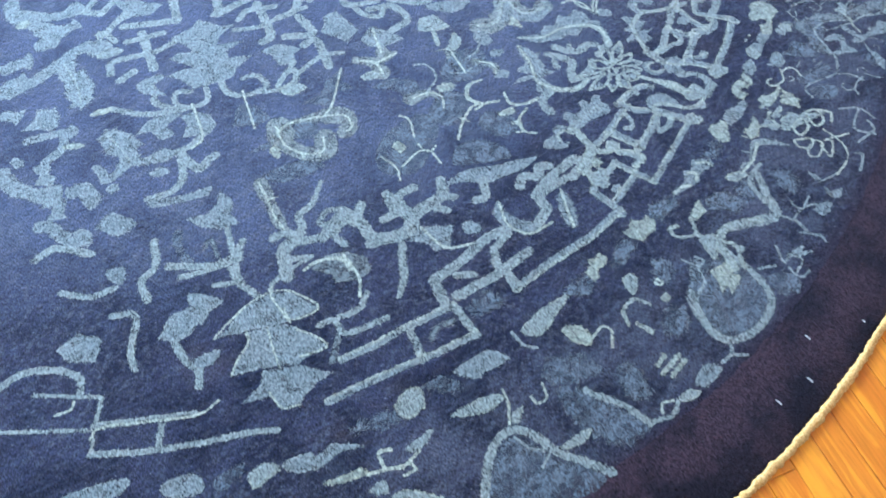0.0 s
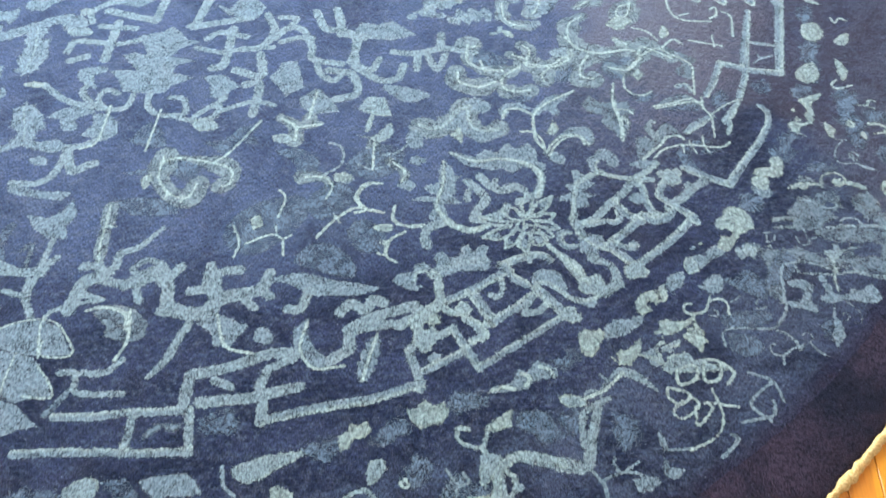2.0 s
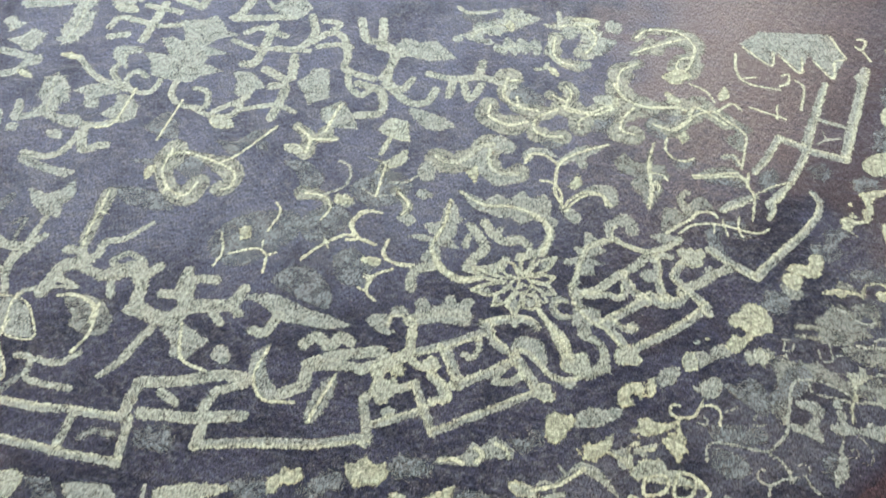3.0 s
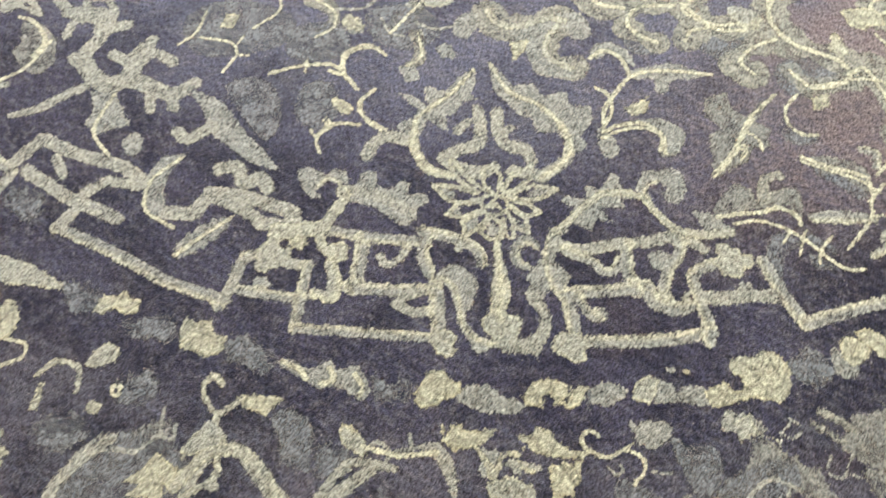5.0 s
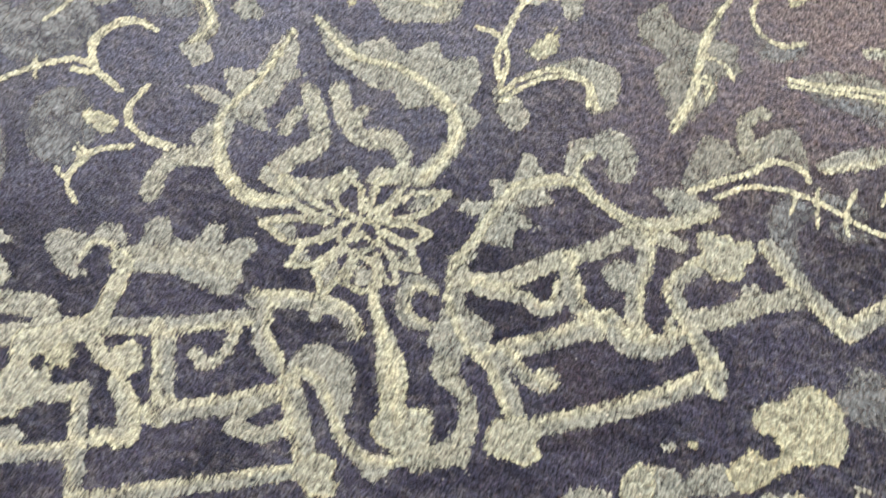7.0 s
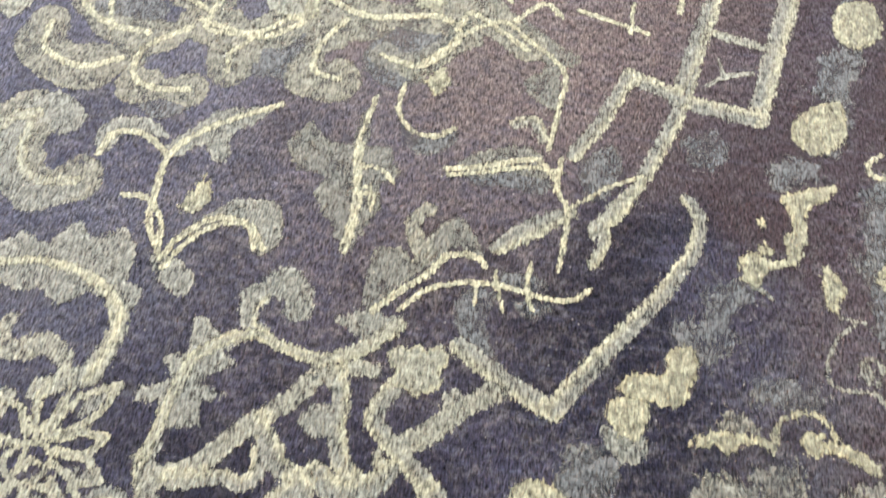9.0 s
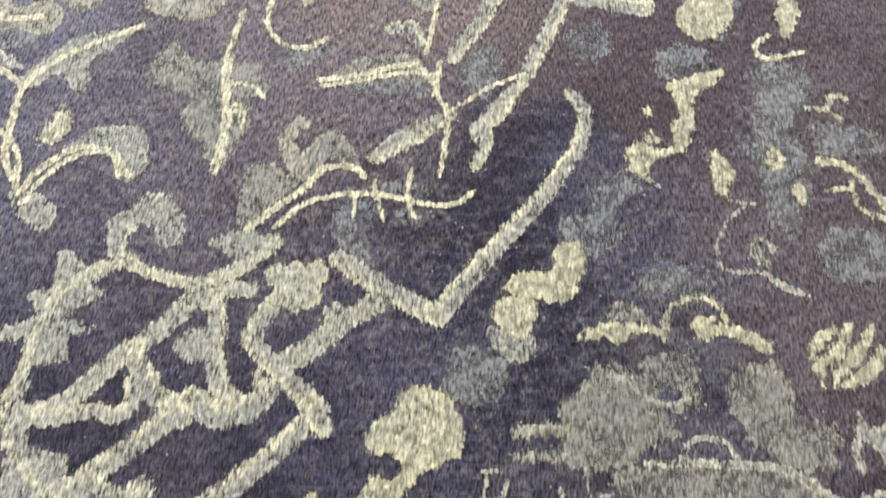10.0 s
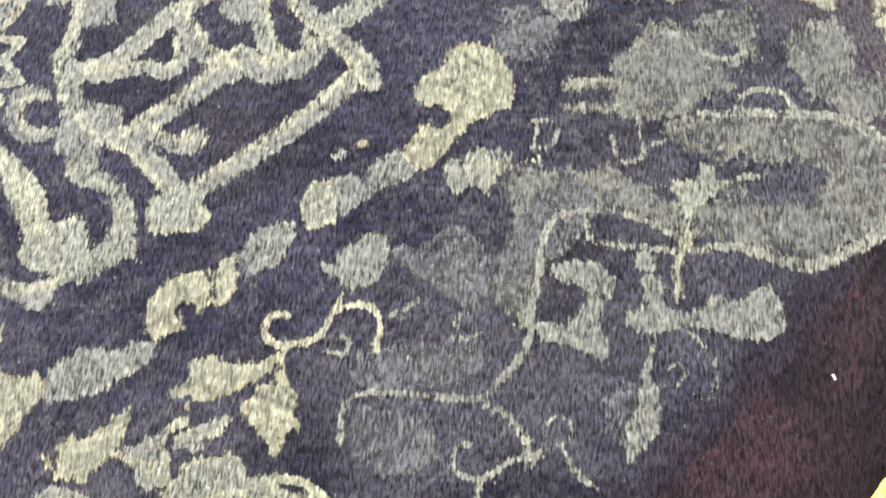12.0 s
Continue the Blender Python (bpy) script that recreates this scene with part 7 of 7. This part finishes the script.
figure("vine", "CREAM", [bar([(0.562, -0.993), (0.583, -1.028), (0.581, -1.063)], 0.0091)])
figure("bud", "WHITE", [area([(0.598, -1.048), (0.629, -1.032), (0.620, -1.061), (0.597, -1.066)])])
figure("bud", "WHITE", [area([(0.504, -0.991), (0.516, -1.021), (0.515, -1.037), (0.493, -1.010)])])
figure("vine", "CREAM", [bar([(0.711, -0.956), (0.681, -1.000), (0.679, -1.042), (0.733, -1.089)], 0.0094), bar([(0.680, -1.027), (0.709, -1.036)], 0.0078)])
figure("vine", "CREAM", [bar([(0.641, -1.105), (0.677, -1.147), (0.691, -1.165)], 0.0089), bar([(0.700, -1.122), (0.674, -1.155)], 0.0075)])
figure("twig", "CREAM", [bar([(0.572, -1.087), (0.612, -1.081), (0.620, -1.105)], 0.009)])
figure("curl", "CREAM", [bar([(0.764, -1.055), (0.779, -1.057), (0.761, -1.079), (0.739, -1.079)], 0.0094)])
figure("vine", "CREAM", [bar([(0.780, -1.077), (0.784, -1.104), (0.737, -1.155)], 0.0092)])
figure("blossom", "WHITE", [area([(1.030, -1.078), (1.068, -1.109), (1.036, -1.129), (1.026, -1.157), (0.999, -1.164), (0.995, -1.197), (0.975, -1.161), (1.011, -1.125)])])
figure("blossom", "WHITE", [area([(0.897, -1.224), (0.934, -1.236), (0.915, -1.276), (0.878, -1.279), (0.870, -1.252)])])
figure("patch", "DUSTY", [area([(0.941, -1.174), (0.972, -1.192), (0.923, -1.230), (0.901, -1.217)])])
figure("patch", "DUSTY", [area([(0.847, -1.266), (0.881, -1.286), (0.824, -1.324), (0.802, -1.302)])])
figure("blossom", "WHITE", [area([(0.766, -1.319), (0.798, -1.315), (0.820, -1.328), (0.794, -1.362), (0.757, -1.363), (0.749, -1.337)])])
figure("patch", "DUSTY", [area([(0.720, -1.349), (0.758, -1.371), (0.725, -1.388), (0.697, -1.372)])])
figure("leaf", "WHITE", [area([(1.094, -1.115), (1.131, -1.121), (1.085, -1.159), (1.071, -1.147)])])
figure("twig", "CREAM", [bar([(1.138, -1.113), (1.087, -1.170), (1.098, -1.188)], 0.0098)])
figure("curl", "CREAM", [bar([(0.977, -1.245), (0.970, -1.264), (0.991, -1.258), (1.000, -1.273)], 0.0091)])
figure("bud", "WHITE", [area([(0.922, -1.300), (0.966, -1.304), (0.933, -1.329), (0.914, -1.317)])])
figure("leaf", "WHITE", [area([(0.872, -1.346), (0.864, -1.384), (0.830, -1.405), (0.839, -1.379)])])
figure("curl", "CREAM", [bar([(0.834, -1.423), (0.798, -1.411), (0.797, -1.394), (0.817, -1.392)], 0.0082)])
figure("curl", "CREAM", [bar([(0.991, -1.026), (1.007, -1.040), (0.979, -1.060), (0.973, -1.044)], 0.01), bar([(0.979, -1.060), (0.973, -1.096)], 0.0082)])
figure("vine", "CREAM", [bar([(0.392, -0.715), (0.445, -0.734), (0.451, -0.773), (0.437, -0.799), (0.404, -0.817)], 0.0098)])
figure("bud", "CREAM", [area([(0.421, -0.715), (0.473, -0.729), (0.479, -0.749), (0.441, -0.739)])])
figure("vine", "CREAM", [bar([(0.364, -0.745), (0.337, -0.786), (0.338, -0.820), (0.363, -0.846)], 0.0095)])
figure("vine", "CREAM", [bar([(0.492, -0.895), (0.451, -0.897), (0.417, -0.932), (0.407, -0.967)], 0.0093)])
figure("leaf", "PALE", [bar([(0.713, -1.224), (0.668, -1.258), (0.616, -1.292), (0.556, -1.328)], (0.0084, 0.0145, 0.0169, 0.0121), 1)])
figure("curl", "PALE", [bar([(0.709, -1.247), (0.731, -1.245), (0.761, -1.255)], 0.0089), bar([(0.731, -1.245), (0.739, -1.225)], 0.0077)])
figure("patch", "DUSTY", [area([(0.648, -1.292), (0.682, -1.294), (0.681, -1.325), (0.644, -1.328)])])
figure("patch", "DUSTY", [area([(0.800, -1.315), (0.837, -1.326), (0.785, -1.370), (0.759, -1.355)])])
figure("patch", "DUSTY", [area([(0.784, -1.412), (0.818, -1.423), (0.790, -1.472), (0.726, -1.496), (0.746, -1.447)])])
figure("shade", "DUSTY", [area([(0.540, -1.268), (0.583, -1.263), (0.572, -1.300), (0.535, -1.307)])])
# ------ towards the middle of the rug
leaf([(0.955, -1.500), (1.005, -1.516)], 0.0412, 0.0045, "PALE")
stroke("twig", [(1.065, -1.416), (0.981, -1.470), (1.010, -1.509)], 0.0103, "CREAM")
# ------ inner scrollwork
stroke("fret", [(-0.181, -0.283), (-0.115, -0.326)], 0.0205, "PALE", sharp=True)
stroke("vine", [(-0.493, 0.102), (-0.534, 0.049), (-0.533, -0.017), (-0.529, -0.068), (-0.551, -0.108)], 0.0357, "PALE")
stroke("vine", [(-0.746, -0.128), (-0.671, -0.157), (-0.592, -0.169), (-0.532, -0.182), (-0.507, -0.249)], 0.0310, "PALE")
stroke("vine", [(-0.527, 0.056), (-0.485, -0.044), (-0.421, -0.076)], 0.0289, "PALE")
blob("blossom", -0.546, 0.007, 0.0180, "WHITE", 5, 0.2)
stroke("vine", [(-0.525, -0.093), (-0.473, -0.108)], 0.0275, "PALE")
stroke("vine", [(-0.555, -0.039), (-0.538, -0.069), (-0.560, -0.109), (-0.583, -0.069)], 0.0242, "PALE")
stroke("vine", [(-0.688, -0.067), (-0.650, -0.082), (-0.621, -0.107)], 0.0334, "PALE")
stroke("vine", [(-0.733, -0.115), (-0.702, -0.118), (-0.671, -0.139)], 0.0277, "PALE")
shape("leaf", [(-0.600, -0.173), (-0.611, -0.213), (-0.580, -0.228), (-0.609, -0.290), (-0.644, -0.315), (-0.683, -0.317), (-0.675, -0.259), (-0.644, -0.224)], "PALE")
stroke("twig", [(-0.594, -0.174), (-0.629, -0.250), (-0.670, -0.304)], 0.0060, "CREAM")
bud(-0.666, -0.360, 0.0506, -38, 0.4, "WHITE")
stroke("vine", [(-0.781, -0.168), (-0.764, -0.218)], 0.0273, "PALE")
shape("leaf", [(-0.797, -0.243), (-0.758, -0.246), (-0.730, -0.227), (-0.703, -0.260), (-0.716, -0.288), (-0.743, -0.309), (-0.763, -0.304), (-0.767, -0.282)], "PALE")
stroke("vine", [(-0.816, -0.272), (-0.769, -0.310), (-0.731, -0.355)], 0.0206, "PALE")
bud(-0.769, -0.376, 0.0488, -55, 0.4, "WHITE")
stroke("vine", [(-0.755, -0.336), (-0.787, -0.360), (-0.825, -0.356), (-0.861, -0.368)], 0.0202, "PALE")
shape("leaf", [(-0.888, -0.380), (-0.846, -0.363), (-0.849, -0.406), (-0.868, -0.416)], "PALE")
stroke("vine", [(-0.891, -0.283), (-0.911, -0.339), (-0.904, -0.395), (-0.879, -0.452)], 0.0334, "PALE")
blob("blossom", -0.861, -0.304, 0.0175, "PALE", 5, 0.2)
stroke("vine", [(-0.882, -0.453), (-0.929, -0.484)], 0.0237, "PALE")
stroke("curl", [(-0.873, -0.454), (-0.843, -0.479), (-0.853, -0.504), (-0.871, -0.499)], 0.0329, "PALE")
shape("leaf", [(-0.731, -0.413), (-0.698, -0.399), (-0.683, -0.435), (-0.682, -0.472), (-0.688, -0.509), (-0.708, -0.505), (-0.740, -0.510), (-0.735, -0.473), (-0.747, -0.444)], "PALE")
stroke("twig", [(-0.707, -0.408), (-0.726, -0.474), (-0.740, -0.510)], 0.0055, "CREAM")
stroke("vine", [(-0.789, -0.452), (-0.792, -0.478), (-0.802, -0.505), (-0.746, -0.515), (-0.723, -0.542), (-0.676, -0.579)], 0.0196, "PALE")
blob("blossom", -0.814, -0.530, 0.0146, "PALE", 5, 0.2)
shape("leaf", [(-0.879, -0.560), (-0.857, -0.571), (-0.851, -0.609), (-0.851, -0.639), (-0.877, -0.634), (-0.899, -0.624), (-0.904, -0.598), (-0.908, -0.563)], "PALE")
stroke("vine", [(-0.971, -0.464), (-0.950, -0.474), (-0.949, -0.505), (-0.952, -0.553), (-0.916, -0.564)], 0.0261, "PALE")
# ------ upper scrollwork and the palmette leaves
stroke("twig", [(0.203, -0.555), (0.217, -0.585), (0.255, -0.602), (0.286, -0.604)], 0.0116, "CREAM")
halo("patch", [(0.199, -0.589), (0.244, -0.621)], 0.0303, "DUSTY", teeth=0.3, pitch=0.035)
stroke("twig", [(0.291, -0.643), (0.277, -0.658), (0.248, -0.654), (0.210, -0.654), (0.185, -0.669)], 0.0098, "CREAM")
stroke("scroll", [(0.270, -0.655), (0.226, -0.653), (0.177, -0.669)], 0.0222, "PALE")
blob("blossom", 0.215, -0.696, 0.0146, "PALE", 5, 0.2)
blob("blossom", 0.157, -0.659, 0.0141, "PALE", 5, 0.2)
stroke("twig", [(0.317, -0.611), (0.306, -0.647), (0.328, -0.665), (0.348, -0.648)], 0.0101, "CREAM")
bud(0.287, -0.669, 0.0411, -108, 0.5, "WHITE")
halo("patch", [(0.304, -0.627), (0.316, -0.658)], 0.0300, "PALE", teeth=0.3, pitch=0.035)
leaf([(0.319, -0.766), (0.276, -0.737), (0.217, -0.725)], 0.0466, 0.0051, "PALE")
stroke("twig", [(0.362, -0.743), (0.341, -0.766), (0.329, -0.800), (0.339, -0.831), (0.369, -0.845)], 0.0110, "CREAM")
blob("blossom", 0.380, -0.852, 0.0182, "PALE", 5, 0.2)
stroke("twig", [(0.311, -0.810), (0.294, -0.823), (0.271, -0.817)], 0.0106, "CREAM")
bud(0.308, -0.841, 0.0367, -79, 0.5, "WHITE")
stroke("twig", [(0.415, -0.667), (0.397, -0.704), (0.380, -0.714), (0.359, -0.694)], 0.0117, "CREAM")
halo("patch", [(0.399, -0.730), (0.399, -0.765)], 0.0390, "PALE", teeth=0.3, pitch=0.035)
bud(0.458, -0.722, 0.0623, -30, 0.3, "WHITE")
stroke("twig", [(0.402, -0.713), (0.427, -0.734), (0.439, -0.766), (0.434, -0.796), (0.417, -0.809), (0.398, -0.813)], 0.0095, "CREAM")
halo("patch", [(0.440, -0.788), (0.456, -0.834)], 0.0554, "DUSTY", teeth=0.3, pitch=0.035)
halo("patch", [(0.504, -0.745), (0.503, -0.792)], 0.0397, "PALE", teeth=0.3, pitch=0.035)
stroke("scroll", [(0.439, -0.777), (0.484, -0.817)], 0.0158, "PALE")

# ---- floor strips ----


def floor_strips():
    """Narrow tongue-and-groove strips, 57 mm wide, with staggered butt joints."""
    wide, rnd = 0.0565, random.Random(3)
    turn = Matrix.Rotation(radians(PLANK_TURN), 4, "Z")
    bm = box_mesh((0.0006, 0.0006, -0.006), (0.9994, wide - 0.0006, 0), 0.0)
    shared = {}
    verts, faces = [], []
    near, home = 0, Vector((0.080, -1.992))
    back = turn.inverted()
    base = back @ Vector((home.x, home.y, 0))
    for k in range(-110, 111):
        y = base.y + k * wide + -0.019
        x = -8.0 - rnd.uniform(0, 1)
        while x < 8:
            length = rnd.choice((0.6, 0.8, 1.0, 1.3))
            mid = turn @ Vector((x + length / 2, y + wide / 2, 0))
            if X0 - 0.7 < mid.x < X1 + 0.7 and Y0 - 0.7 < mid.y < Y1 + 0.7:
                where = turn @ Matrix.Translation((x, y, FLOOR_Z))
                if (mid.xy - home).length < 1.0 and near < 290:
                    near += 1
                    if length not in shared:
                        one = box_mesh((0.0008, 0.0008, -0.006), (length - 0.0008, wide - 0.0008, 0), 0.0011)
                        me = bpy.data.meshes.new("floor_strip")
                        one.to_mesh(me)
                        one.free()
                        me.materials.append(OAK)
                        shared[length] = me
                    ob = new("floor_strip", shared[length])
                    ob.parent = FLOOR
                    ob.matrix_world = where
                else:
                    s = len(verts)
                    a, b, c, d = 0.0008, length - 0.0008, 0.0008, wide - 0.0008
                    run, start = turn @ Vector((1, 0, 0)), where @ Vector((0, wide / 2, 0))
                    for u, v, low, high in ((run.x, start.x, X0, X1), (run.y, start.y, Y0, Y1)):
                        ends = sorted(((low - 0.02 - v) / u, (high + 0.02 - v) / u))
                        a, b = max(a, ends[0]), min(b, ends[1])
                    if b - a < 0.02:
                        x += length
                        continue
                    for z in (-0.006, 0.0):
                        verts.extend(where @ Vector(q) for q in ((a, c, z), (b, c, z), (b, d, z), (a, d, z)))
                    faces.extend(tuple(s + i for i in f) for f in ((4, 5, 6, 7), (0, 1, 5, 4), (1, 2, 6, 5), (2, 3, 7, 6), (3, 0, 4, 7)))
            x += length
    bm.free()
    rest = mesh_object("floor_strips", verts, faces, OAK, FLOOR, smooth=False)
    tagged(rest, kind="stuff")


floor_strips()


# ---- lint on the dark border ----


def lint(x, y, length, turn):
    """A bent snip of white thread lying on the pile."""
    dx, dy = math.cos(radians(turn)) * length / 2, math.sin(radians(turn)) * length / 2
    data = bpy.data.curves.new("lint_thread", "CURVE")
    data.dimensions, data.bevel_depth, data.bevel_resolution = "3D", 0.0009, 2
    line = data.splines.new("POLY")
    line.points.add(4)
    for i, p in enumerate(line.points):
        s = i / 2 - 1
        p.co = (x + dx * s - dy * 0.2 * s * s, y + dy * s + dx * 0.2 * s * s, 0.0018, 1)
    data.materials.append(THREAD)
    ob = new("lint_thread", data)
    return tagged(ob, "short snip of white lint thread on dark rug border", "lint", "lint on the rug")


def thread_material():
    m = Mat("white_thread", 0.8)
    return m.base(m.mix(m.noise(m.position(), 400, 2, 0.5), (0.70, 0.70, 0.68), (0.90, 0.90, 0.88)))


THREAD = thread_material()
lint(-0.461, -1.862, 0.011, 70)
lint(-0.540, -1.888, 0.012, 72)
lint(-0.606, -1.853, 0.012, 68)
lint(-0.115, -1.958, 0.013, 75)
lint(-0.381, -1.941, 0.006, 60)
lint(0.434, -1.857, 0.004, 80)
